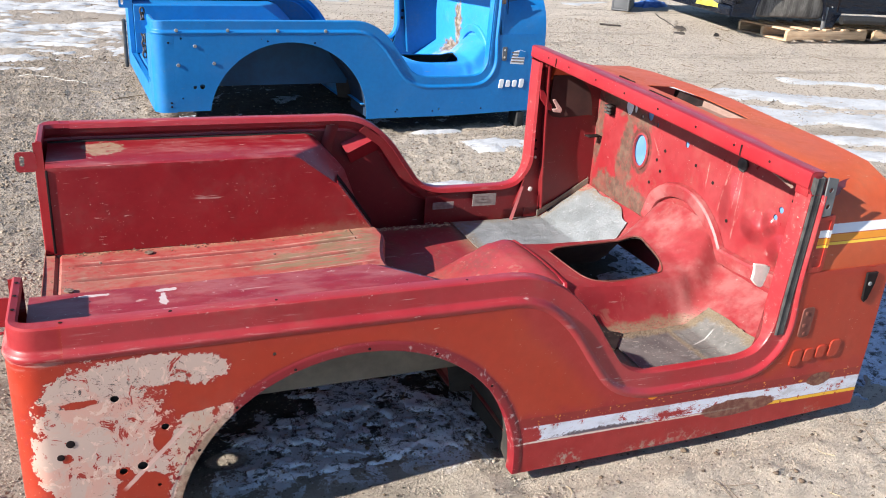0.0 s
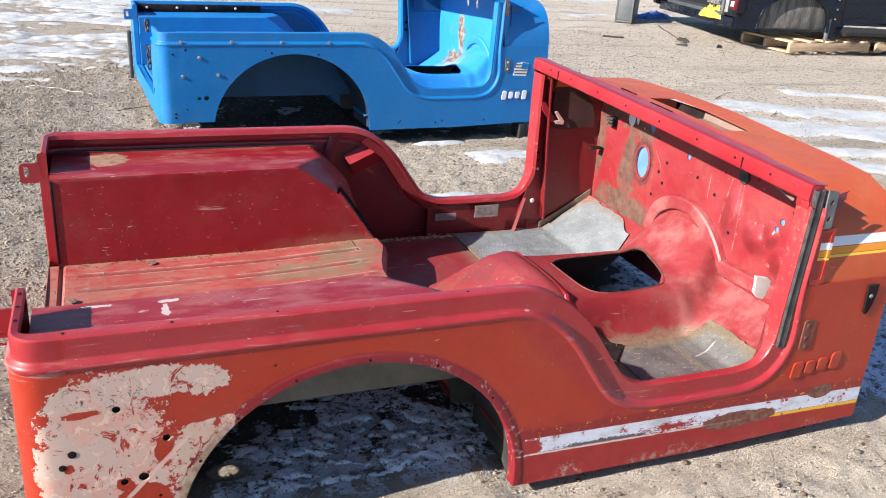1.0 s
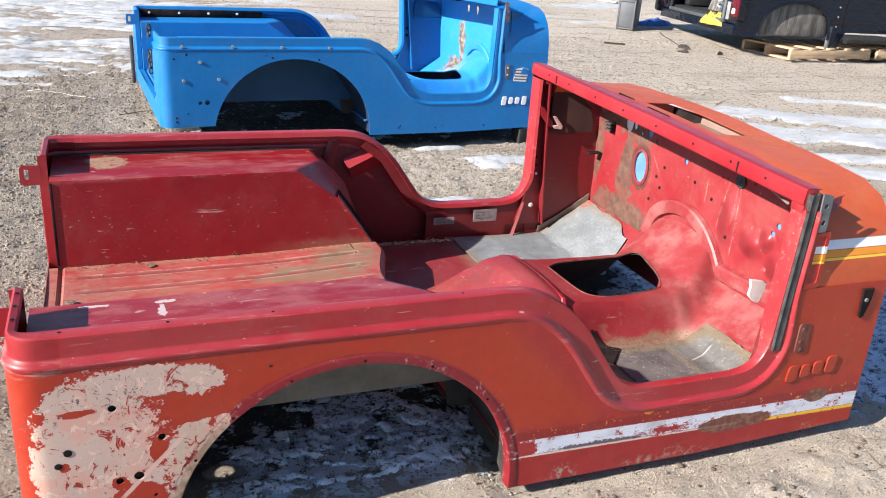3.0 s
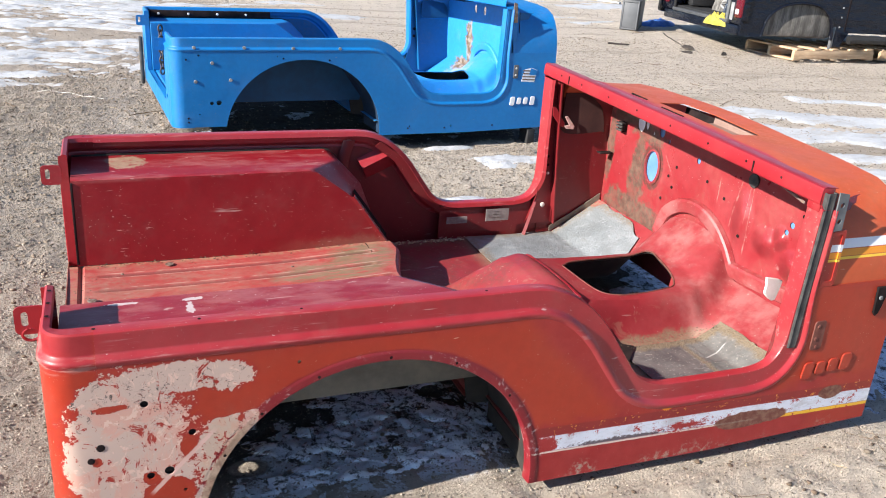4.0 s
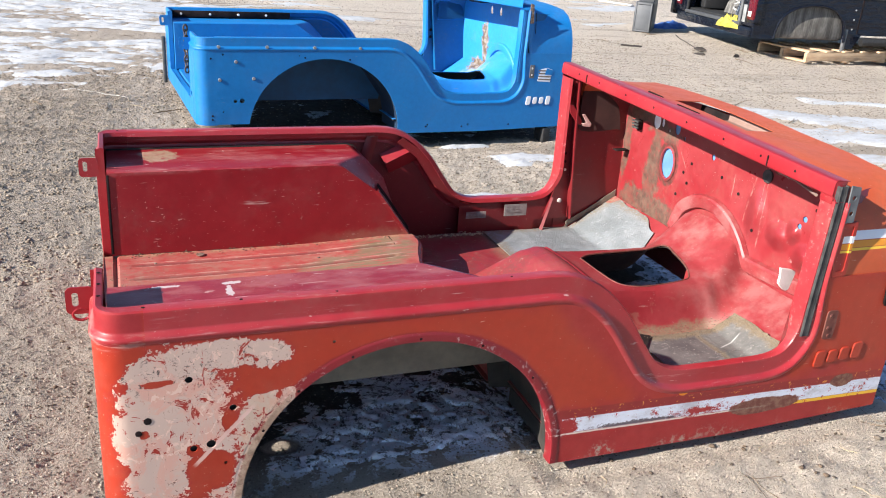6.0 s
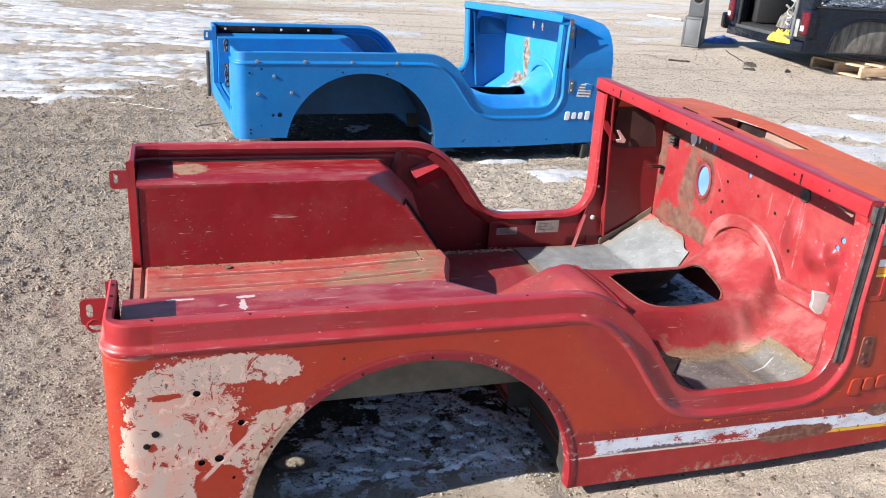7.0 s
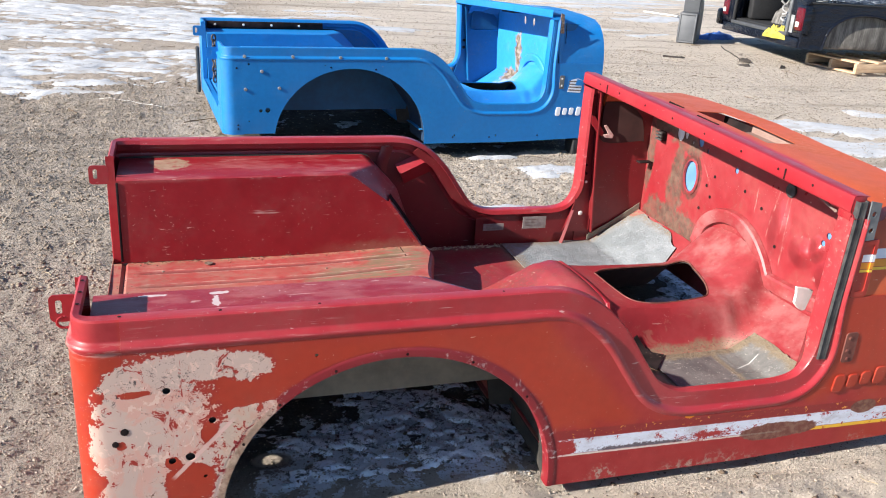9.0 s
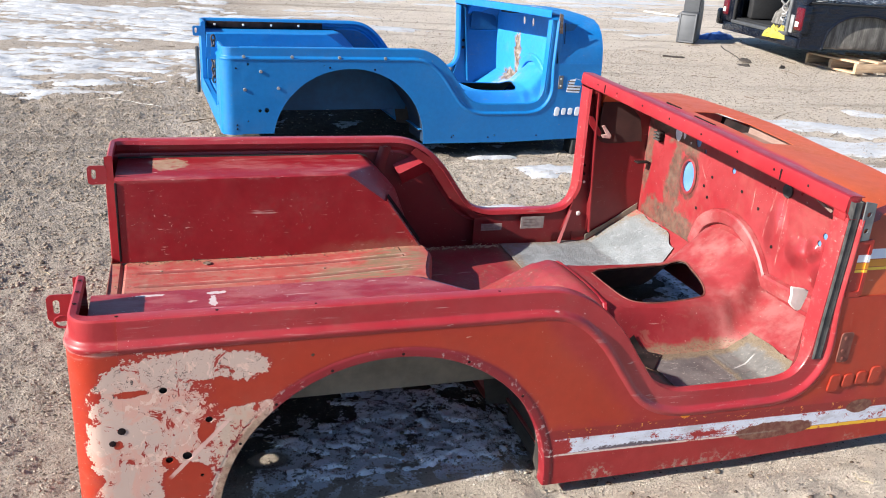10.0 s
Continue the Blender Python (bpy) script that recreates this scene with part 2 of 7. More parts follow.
    fleck2 = n.mul(n.mul(n.step(n.noise(95, 5, 0.75, shift=(2, 5, 1), distort=1.0), 0.585, 0.60), n.step(n.noise(11, 3, 0.6, shift=(3, 3, 8)), 0.46, 0.56)), n.step(z, 0.30, 0.37))
    fcol = n.mix(fleck2, fcol, (0.10, 0.075, 0.07))
    col = n.mix(filler, col, fcol)
    worn_lip = n.mul(n.step(n.f("ADD", arch, n.mul(wob3, 0.02)), 1.050, 1.035), n.step(n.f("ADD", x, n.mul(wob, 0.12)), 0.43, 0.36))
    col = n.mix(n.mul(worn_lip, 0.85), col, n.mix(n.step(n.noise(40, 5, 0.7), 0.35, 0.65), (0.20, 0.13, 0.085), (0.40, 0.28, 0.20)))
    along = n.f("ADD", n.mul(n.f("SUBTRACT", x, 0.179), 0.694), n.mul(n.f("SUBTRACT", z, 0.166), 0.720))
    across = n.f("ABSOLUTE", n.f("SUBTRACT", n.mul(n.f("SUBTRACT", x, 0.179), 0.720), n.mul(n.f("SUBTRACT", z, 0.166), 0.694)))
    scrape = n.mul(n.step(n.f("ADD", across, n.mul(wob3, 0.004)), 0.0055, 0.0035), n.mul(n.step(along, 0.0, 0.02), n.step(along, 0.20, 0.17)))
    col = n.mix(n.mul(scrape, 0.9), col, (0.66, 0.42, 0.36))
    rough = n.f("ADD", rough, n.mul(filler, 0.3), clamp=True)
    return col, rough


def bed_wear(n, col, rough):
    """Rubbed brown metal on the load floor."""
    a = n.f("ADD", n.f("MAXIMUM", n.ell(n.x, n.y, 0.82, 0.985, 0.20, 0.085), n.f("SUBTRACT", n.ell(n.x, n.y, 0.93, 1.10, 0.16, 0.10), 0.15)), n.mul(n.f("SUBTRACT", n.noise(8, 6, 0.7, stretch=(0.35, 1, 1)), 0.5), 1.5))
    m = n.mul(n.step(a, -0.1, 0.35), n.step(n.noise(50, 4, 0.7, stretch=(0.2, 1, 1)), 0.36, 0.6))
    col = n.mix(n.mul(m, 0.9), col, n.mix(n.noise(40, 4, 0.6, stretch=(0.2, 1, 1)), (0.10, 0.07, 0.035), (0.24, 0.18, 0.10)))
    g = n.mul(n.step(n.noise(16, 6, 0.7, stretch=(0.15, 1, 1), shift=(2, 5, 0)), 0.52, 0.68), 0.25)
    col = n.mix(g, col, (0.30, 0.17, 0.10))
    # dirt in the pressed grooves, darkened to stand in for their shading too
    gy = n.f("ABSOLUTE", n.f("SUBTRACT", n.f("FRACT", n.f("DIVIDE", n.f("SUBTRACT", n.y, 0.302), 0.108)), 0.5))
    gr = n.mul(n.mul(n.step(gy, 0.11, 0.07), n.mul(n.step(n.x, 0.09, 0.12), n.step(n.x, 0.99, 0.96))), n.step(n.noise(30, 4, 0.6, stretch=(0.3, 1, 1)), 0.20, 0.36))
    scuff = n.mul(n.step(n.noise(34, 7, 0.8, stretch=(0.5, 1, 1), shift=(7, 7, 0)), 0.41, 0.56), n.step(n.noise(6, 4, 0.6, shift=(1, 8, 0)), 0.30, 0.55))
    col = n.mix(n.step(n.noise(9, 6, 0.7, stretch=(0.6, 1, 1)), 0.25, 0.7, 0.02, 0.20), col, (0.42, 0.12, 0.10))
    col = n.mix(n.mul(scuff, 0.34), col, (0.40, 0.20, 0.155))
    col = n.mix(n.mul(m, 0.75), col, n.mix(n.noise(60, 5, 0.7, stretch=(0.2, 1, 1)), (0.09, 0.060, 0.030), (0.27, 0.20, 0.115)))
    lip = n.mul(n.band(gy, 0.12, 0.17, 0.015), n.mul(n.step(n.x, 0.09, 0.12), n.step(n.x, 1.0, 0.97)))
    col = n.mix(n.mul(n.mul(lip, n.step(n.noise(40, 5, 0.7, stretch=(0.4, 1, 1), shift=(3, 3, 3)), 0.42, 0.55)), 0.6), col, (0.52, 0.33, 0.27))
    film = n.mul(n.step(n.noise(11, 8, 0.78, stretch=(0.45, 1, 1), shift=(4, 1, 6)), 0.40, 0.66), n.step(n.noise(70, 5, 0.7), 0.30, 0.62))
    col = n.mix(n.mul(film, 0.42), col, (0.25, 0.145, 0.105))
    col = n.mix(n.mul(gr, 0.5), col, (0.13, 0.035, 0.028))
    tan = n.mul(n.f("MAXIMUM", n.step(n.y, 1.165, 1.195), n.mul(n.step(n.x, 0.07, 0.02), 0.5)), n.step(n.noise(45, 6, 0.75, shift=(2, 2, 5)), 0.42, 0.55))
    col = n.mix(n.mul(tan, 0.7), col, (0.33, 0.22, 0.13))
    return col, n.f("ADD", rough, n.mul(m, 0.2), clamp=True)


def wall_wear(n, col, rough):
    """Brown scraped metal round the firewall opening and along its foot, pale drips below the cowl."""
    wob = n.f("SUBTRACT", n.noise(17, 7, 0.72), 0.5)
    a = n.f("MAXIMUM", n.f("MAXIMUM", n.ell(n.y, n.z, 1.225, 0.38, 0.060, 0.26), n.ell(n.y, n.z, 1.185, 0.575, 0.12, 0.045)), n.f("MAXIMUM", n.ell(n.y, n.z, 1.24, 0.25, 0.22, 0.075), n.f("MAXIMUM", n.ell(n.y, n.z, 1.43, 0.46, 0.030, 0.18), n.ell(n.y, n.z, 1.33, 0.605, 0.14, 0.030))))
    m = n.step(n.f("ADD", a, n.mul(wob, 1.9)), -0.05, 0.30)
    m = n.mul(m, n.step(n.noise(38, 8, 0.8, distort=0.6), 0.30, 0.52, 0.35, 1.0))
    tone = n.mix(n.step(n.noise(24, 8, 0.75), 0.34, 0.68), (0.066, 0.042, 0.030), (0.145, 0.098, 0.068))
    tone = n.mix(n.mul(n.step(n.noise(15, 6, 0.7, shift=(3, 0, 3)), 0.52, 0.62), 0.45), tone, (0.20, 0.055, 0.042))
    col = n.mix(n.mul(m, 0.92), col, tone)
    # a dark worn ring round the opening
    ring = n.band(n.ell(n.y, n.z, 1.128, 0.460, 0.062, 0.086), -0.08, 0.22, 0.05)
    col = n.mix(n.mul(ring, n.step(n.noise(50, 5, 0.7), 0.38, 0.55, 0.3, 0.9)), col, (0.085, 0.040, 0.032))
    # pale runs
    sway = n.mul(n.f("SUBTRACT", n.noise(16, 3, 0.6, shift=(8, 8, 8)), 0.5), 0.014)
    for y0, slope, z0, z1, w in ((0.642, -0.163, 0.39, 0.55, 0.0022), (0.568, 0.004, 0.32, 0.552, 0.0020), (0.588, -0.05, 0.42, 0.545, 0.0014), (1.010, 0.85, 0.46, 0.54, 0.0025), (0.735, -0.03, 0.44, 0.53, 0.0020)):
        u = n.f("ADD", n.f("SUBTRACT", n.y, n.mul(n.f("SUBTRACT", n.z, 0.47), slope)), sway)
        run = n.mul(n.band(u, y0 - w, y0 + w, 0.0015), n.band(n.z, z0, z1, 0.01))
        col = n.mix(n.mul(n.mul(run, n.step(n.noise(45, 5, 0.7), 0.40, 0.62)), 0.42), col, (0.60, 0.36, 0.31))
    return col, n.f("ADD", rough, n.mul(m, 0.3), clamp=True)


def wall_dents(n):
    """Knocks in the sheet towards the door post."""
    h = 0.0
    for y, z, ry, rz in ((0.476, 0.395, 0.075, 0.060), (0.415, 0.430, 0.040, 0.050), (0.35, 0.36, 0.06, 0.06), (0.60, 0.43, 0.060, 0.12)):
        h = n.f("ADD", h, n.step(n.ell(n.y, n.z, y, z, ry, rz), 0.0, 1.0))
    return n.bump(h, 1.0, 0.026)


def floor_wear(n, col, rough):
    """Tan dirt gathered where the tunnel meets the floor."""
    h = n.f("ADD", n.z, n.mul(n.f("SUBTRACT", n.noise(16, 6, 0.7), 0.5), 0.05))
    m = n.mul(n.mul(n.step(h, 0.118, 0.102), n.step(n.noise(130, 5, 0.75), 0.32, 0.52)), n.step(n.x, 1.40, 1.50))
    m = n.f("MAXIMUM", m, n.mul(n.mul(n.step(n.x, 1.30, 1.1), n.step(n.noise(12, 6, 0.7, shift=(3, 3, 0)), 0.42, 0.62)), 0.6))
    m = n.f("MAXIMUM", m, n.mul(n.step(n.f("ADD", n.y, n.mul(n.f("SUBTRACT", n.noise(30, 6, 0.75), 0.5), 0.10)), 1.37, 1.43), n.step(n.noise(90, 5, 0.75), 0.42, 0.55)))
    col = n.mix(n.mul(m, 0.85), col, n.mix(n.noise(90, 3, 0.6), (0.12, 0.085, 0.05), (0.29, 0.22, 0.14)))
    back = n.step(n.x, 1.62, 1.35)
    grime = n.mul(n.mul(n.step(n.noise(9, 8, 0.78, shift=(2, 8, 5), distort=0.4), 0.42, 0.62), n.step(n.noise(75, 5, 0.72), 0.34, 0.58)), back)
    col = n.mix(n.mul(grime, 0.55), col, (0.105, 0.050, 0.036))
    flake = n.mul(n.mul(n.step(n.noise(42, 7, 0.8, distort=0.9, shift=(7, 3, 2)), 0.60, 0.625), n.step(n.noise(7, 4, 0.6, shift=(5, 9, 9)), 0.47, 0.58)), back)
    col = n.mix(n.mul(flake, 0.7), col, (0.40, 0.25, 0.19))
    # rubbed bare blotches on the covers and a thin pale film low on the toe board
    bare = n.mul(n.step(n.noise(13, 6, 0.72, shift=(4, 0, 9), distort=0.6), 0.60, 0.65), n.step(n.x, 2.0, 1.5))
    col = n.mix(n.mul(bare, 0.35), col, (0.32, 0.17, 0.12))
    haze = n.mul(n.step(n.noise(6, 6, 0.7, shift=(9, 9, 1)), 0.42, 0.66), n.step(n.x, 1.7, 1.95))
    col = n.mix(n.mul(haze, 0.24), col, (0.48, 0.35, 0.32))
    return col, n.f("ADD", rough, n.mul(m, 0.35), clamp=True)


def cowl_wear(n, col, rough):
    """Crimson overspray towards the windscreen edge, its purple painting a sky reflection too, and the two side
    stripes.
    """
    k = n.step(n.f("ADD", n.x, n.mul(n.f("SUBTRACT", n.noise(6, 5, 0.6), 0.5), 0.10)), 1.93, 1.845)
    col = n.mix(n.mul(k, n.step(n.z, 0.722, 0.742)), col, (0.36, 0.025, 0.06))
    col = n.mix(n.step(n.x, 1.850, 1.842), col, (0.24, 0.011, 0.018))
    side = n.mul(n.step(n.z, 0.70, 0.66), n.step(n.x, 1.848, 1.852))
    for lo, hi, c in ((0.566, 0.590, (0.72, 0.72, 0.76)), (0.547, 0.564, (0.70, 0.26, 0.02)), (0.538, 0.545, (0.80, 0.52, 0.05))):
        col = n.mix(n.mul(n.band(n.z, lo, hi, 0.001), side), col, c)
    return col, rough


def rim_wear(n, col, rough):
    """Pale scuffs along the rolled rail; a paler tint paints the specular haze on its faces."""
    s = n.step(n.noise(55, 6, 0.75, stretch=(0.07, 1.0, 1.0), shift=(1, 4, 2)), 0.57, 0.63)
    s = n.mul(s, n.step(n.noise(7, 4, 0.6, shift=(6, 6, 6)), 0.38, 0.58))
    tail = n.step(n.x, 0.40, 0.10, 0.35, 0.55)
    tail = n.mul(tail, n.step(n.x, 0.10, 0.17))
    col = n.mix(n.mul(n.mul(s, tail), 0.62), col, (0.60, 0.40, 0.37))
    col = n.mix(n.mul(n.step(n.noise(2.5, 5, 0.65), 0.35, 0.65), 0.05), col, (0.52, 0.30, 0.30))
    return col, n.f("ADD", rough, n.mul(s, 0.15), clamp=True)


M_RIM = worn_paint("scuffed_red_rail_paint", (0.33, 0.017, 0.024), (0.37, 0.034, 0.040), (0.66, 0.50, 0.45), chips=0.95, dirty=0.14, scratch=1.3, gloss=0.22, extra=rim_wear)
M_RED = worn_paint("red_paint", RED, RED_DULL, (0.62, 0.45, 0.40), chips=0.7, dirty=0.08, gloss=0.26)
M_OUT = worn_paint("orange_red_side_paint", ORANGE, ORANGE_DULL, (0.70, 0.52, 0.40), chips=0.7, dirty=0.12, extra=outer_wear, gloss=0.32, dents=0.6)
# Darker red copy for the inner panels: grime, with their shade painted in.
M_INNER = worn_paint("shaded_grimy_red_inner_paint", (0.165, 0.010, 0.014), (0.20, 0.022, 0.024), (0.50, 0.36, 0.32), dirt=(0.10, 0.066, 0.046), chips=0.7, dirty=0.35, scratch=0.8, gloss=0.30)
M_BED = worn_paint("rubbed_red_floor_paint", (0.33, 0.022, 0.026), (0.46, 0.075, 0.065), (0.60, 0.42, 0.38), chips=0.9, dirty=0.6, scratch=1.0, extra=bed_wear)
M_WALL = worn_paint("scraped_red_firewall_paint", (0.265, 0.020, 0.026), (0.34, 0.070, 0.074), (0.62, 0.48, 0.44), chips=0.8, dirty=0.22, extra=wall_wear, gloss=0.20, dents=2.6, press=wall_dents)
M_FLOOR = worn_paint("dusty_red_tunnel_paint", (0.26, 0.019, 0.025), (0.34, 0.068, 0.072), (0.62, 0.45, 0.40), chips=0.8, dirty=0.16, extra=floor_wear, gloss=0.34)
M_COWL = worn_paint("orange_cowl_paint", (0.48, 0.075, 0.020), (0.52, 0.11, 0.04), (0.6, 0.4, 0.3), chips=0.1, dirty=0.2, extra=cowl_wear, dents=0.5)


def well_wear(n, col, rough):
    """A tan rubbed spot on the far wheel well and brown rubbing along its foot."""
    wob = n.f("SUBTRACT", n.noise(22, 5, 0.7), 0.5)
    m = n.step(n.f("ADD", n.ell(n.x, n.y, 0.195, 1.375, 0.075, 0.085), n.mul(wob, 1.6)), 0.10, 0.2)
    m = n.mul(m, n.step(n.noise(40, 6, 0.78, shift=(5, 1, 1)), 0.36, 0.50, 0.25, 1.0))
    pale = n.f("ADD", n.f("MAXIMUM", n.ell(n.x, n.y, 0.290, 0.222, 0.020, 0.055), n.f("MAXIMUM", n.ell(n.x, n.y, 0.300, 0.262, 0.045, 0.016), n.ell(n.x, n.y, 0.150, 0.268, 0.065, 0.012))), n.mul(n.f("SUBTRACT", n.noise(45, 4, 0.7), 0.5), 1.3))
    col = n.mix(n.step(pale, 0.52, 0.58), col, (0.52, 0.42, 0.40))
    low = n.mul(n.step(n.f("ADD", n.z, n.mul(wob, 0.08)), 0.24, 0.20), n.step(n.x, 0.6, 0.9))
    m = n.f("MAXIMUM", m, n.mul(low, 0.35))
    col = n.mix(n.mul(m, 0.85), col, n.mix(n.noise(60, 4, 0.7), (0.20, 0.13, 0.07), (0.40, 0.30, 0.20)))
    film = n.mul(n.step(n.z, 0.455, 0.466), n.step(n.noise(14, 6, 0.72, stretch=(0.35, 1, 1), shift=(2, 9, 3)), 0.44, 0.66))
    col = n.mix(n.mul(film, 0.28), col, (0.50, 0.24, 0.22))
    return col, n.f("ADD", rough, n.mul(m, 0.25), clamp=True)


M_WELL = worn_paint("red_wheel_well_paint", (0.245, 0.0085, 0.0145), (0.285, 0.018, 0.024), (0.62, 0.45, 0.40), chips=1.5, dirty=0.08, scratch=2.2, extra=well_wear, gloss=0.24)
M_BLUE = worn_paint("blue_paint", BLUE, BLUE_DULL, (0.35, 0.22, 0.14), chips=0.25, dirty=0.10, gloss=0.38)


def blue_wall(n, col, rough):
    """Cream and brown scrape down the blue firewall, dust on the toe board."""
    a = n.f("MAXIMUM", n.ell(n.y, n.z, 1.10, 0.38, 0.070, 0.20), n.ell(n.y, n.z, 1.17, 0.22, 0.16, 0.06))
    m = n.step(n.f("ADD", a, n.mul(n.f("SUBTRACT", n.noise(11, 7, 0.75), 0.5), 2.4)), 0.16, 0.40)
    dust = n.mul(n.step(n.f("ADD", n.ell(n.x, n.y, 1.85, 1.02, 0.30, 0.28), n.mul(n.f("SUBTRACT", n.noise(12, 6, 0.72), 0.5), 1.4)), 0.05, 0.35), n.step(n.z, 0.34, 0.22))
    col = n.mix(n.mul(dust, 0.55), col, n.mix(n.noise(30, 5, 0.7), (0.30, 0.30, 0.29), (0.50, 0.49, 0.46)))
    col = n.mix(m, col, n.mix(n.step(n.noise(26, 6, 0.75), 0.42, 0.60), (0.12, 0.078, 0.052), (0.30, 0.26, 0.22)))
    return col, rough


# Darker blue copy that paints in the shade of the inner panels.
M_BLUE_INNER = worn_paint("shaded_grimy_blue_inner_paint", (0.001, 0.105, 0.27), (0.002, 0.13, 0.32), (0.30, 0.24, 0.20), chips=0.4, dirty=0.25, gloss=0.40)
M_BLUE_WALL = worn_paint("scraped_blue_firewall_paint", (0.02, 0.24, 0.62), (0.03, 0.3, 0.68), (0.4, 0.3, 0.2), chips=0.4, dirty=0.12, extra=blue_wall)


def plain(name, a, b, scale=20, rough=0.6, metal=0.0, bump=0.2, spread=0.15):
    n = Nodes(name)
    k = n.step(n.noise(scale, 5, 0.6), 0.3, 0.7)
    return n.out(n.mix(k, a, b), n.f("ADD", rough, n.mul(n.noise(scale * 2, 3, 0.6), spread), clamp=True), metal, n.bump(n.noise(scale * 4, 4, 0.6), bump, 0.003))


M_UNDER = plain("undercoat", (0.16, 0.135, 0.105), (0.25, 0.215, 0.165), 12, 0.85)
# Near-black lining: paints in the shade inside wheel houses and under floors.
M_UNDERDARK = plain("shade_dark_lining", (0.022, 0.019, 0.016), (0.05, 0.042, 0.035), 12, 0.85)
# Near-black, also standing in for the shade inside holes, slots and gaps.
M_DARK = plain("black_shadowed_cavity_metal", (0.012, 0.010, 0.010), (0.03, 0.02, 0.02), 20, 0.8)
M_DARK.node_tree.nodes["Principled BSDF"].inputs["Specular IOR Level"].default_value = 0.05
M_RUBBER = plain("weathered_rubber", (0.028, 0.028, 0.028), (0.075, 0.072, 0.07), 30, 0.7)
M_STEEL = plain("galvanised_steel", (0.28, 0.29, 0.29), (0.45, 0.45, 0.44), 18, 0.5, 0.55, 0.15)
M_GREYP = plain("grey_primer_plate", (0.085, 0.09, 0.098), (0.15, 0.155, 0.16), 25, 0.6, 0.0)
M_LABEL = plain("grey_paper_label", (0.20, 0.16, 0.15), (0.30, 0.26, 0.24), 60, 0.7)
M_BROWNPL = plain("bare_brown_hinge_steel", (0.13, 0.035, 0.026), (0.21, 0.075, 0.055), 40, 0.6, 0.2)
M_WHITE = plain("white_plastic", (0.66, 0.62, 0.56), (0.75, 0.72, 0.66), 30, 0.5)
M_PALE = plain("pale_blue_sheet", (0.085, 0.20, 0.42), (0.13, 0.27, 0.50), 8, 0.5)
M_BEIGE = plain("beige_primer", (0.21, 0.135, 0.11), (0.27, 0.18, 0.15), 14, 0.7)
# Dark brown that paints the shade on the upper kick panel.
M_KICKSHADE = plain("shade_brown_metal", (0.030, 0.011, 0.010), (0.060, 0.024, 0.020), 9, 0.7)
M_PINK = plain("rubbed_pink_paint", (0.42, 0.22, 0.19), (0.60, 0.42, 0.38), 60, 0.55)
M_BADGE = plain("white_badge", (0.72, 0.74, 0.78), (0.80, 0.80, 0.82), 30, 0.45)
M_BROWNBOLT = plain("rusty_bolt", (0.12, 0.06, 0.04), (0.30, 0.24, 0.20), 80, 0.6, 0.3)
def navy():
    """Deep navy paint under a taut, slightly creased clear wrap."""
    n = Nodes("dark_navy_car_paint")
    n.b.inputs["Specular IOR Level"].default_value = 0.35
    nb = n.bump(n.noise(4, 5, 0.6, stretch=(0.6, 1, 1.6)), 0.8, 0.05)
    return n.out(n.mix(n.noise(6, 4, 0.6), (0.004, 0.005, 0.009), (0.007, 0.010, 0.020)), n.f("ADD", 0.10, n.mul(n.noise(12, 4, 0.6), 0.15)), 0.0, nb)


M_BLACK = navy()
M_CHAIN = plain("dark_chain_steel", (0.035, 0.03, 0.028), (0.11, 0.095, 0.085), 90, 0.5, 0.2)
# Near-black blue: shade inside the blue wheel houses, painted in.
M_NAVY = plain("shade_dark_blue_lining", (0.003, 0.016, 0.042), (0.006, 0.03, 0.075), 14, 0.8)
# Darker blue copy: painted shade for the wheel liners and kick plate.
M_BLUESHADE = plain("dark_blue_shaded_metal", (0.001, 0.050, 0.13), (0.002, 0.075, 0.19), 12, 0.5)
M_BOLT = plain("dull_bolt_steel", (0.15, 0.155, 0.165), (0.28, 0.29, 0.30), 90, 0.5, 0.0)
M_BLACKPL = plain("black_textured_plastic", (0.010, 0.010, 0.011), (0.022, 0.022, 0.023), 50, 0.6)


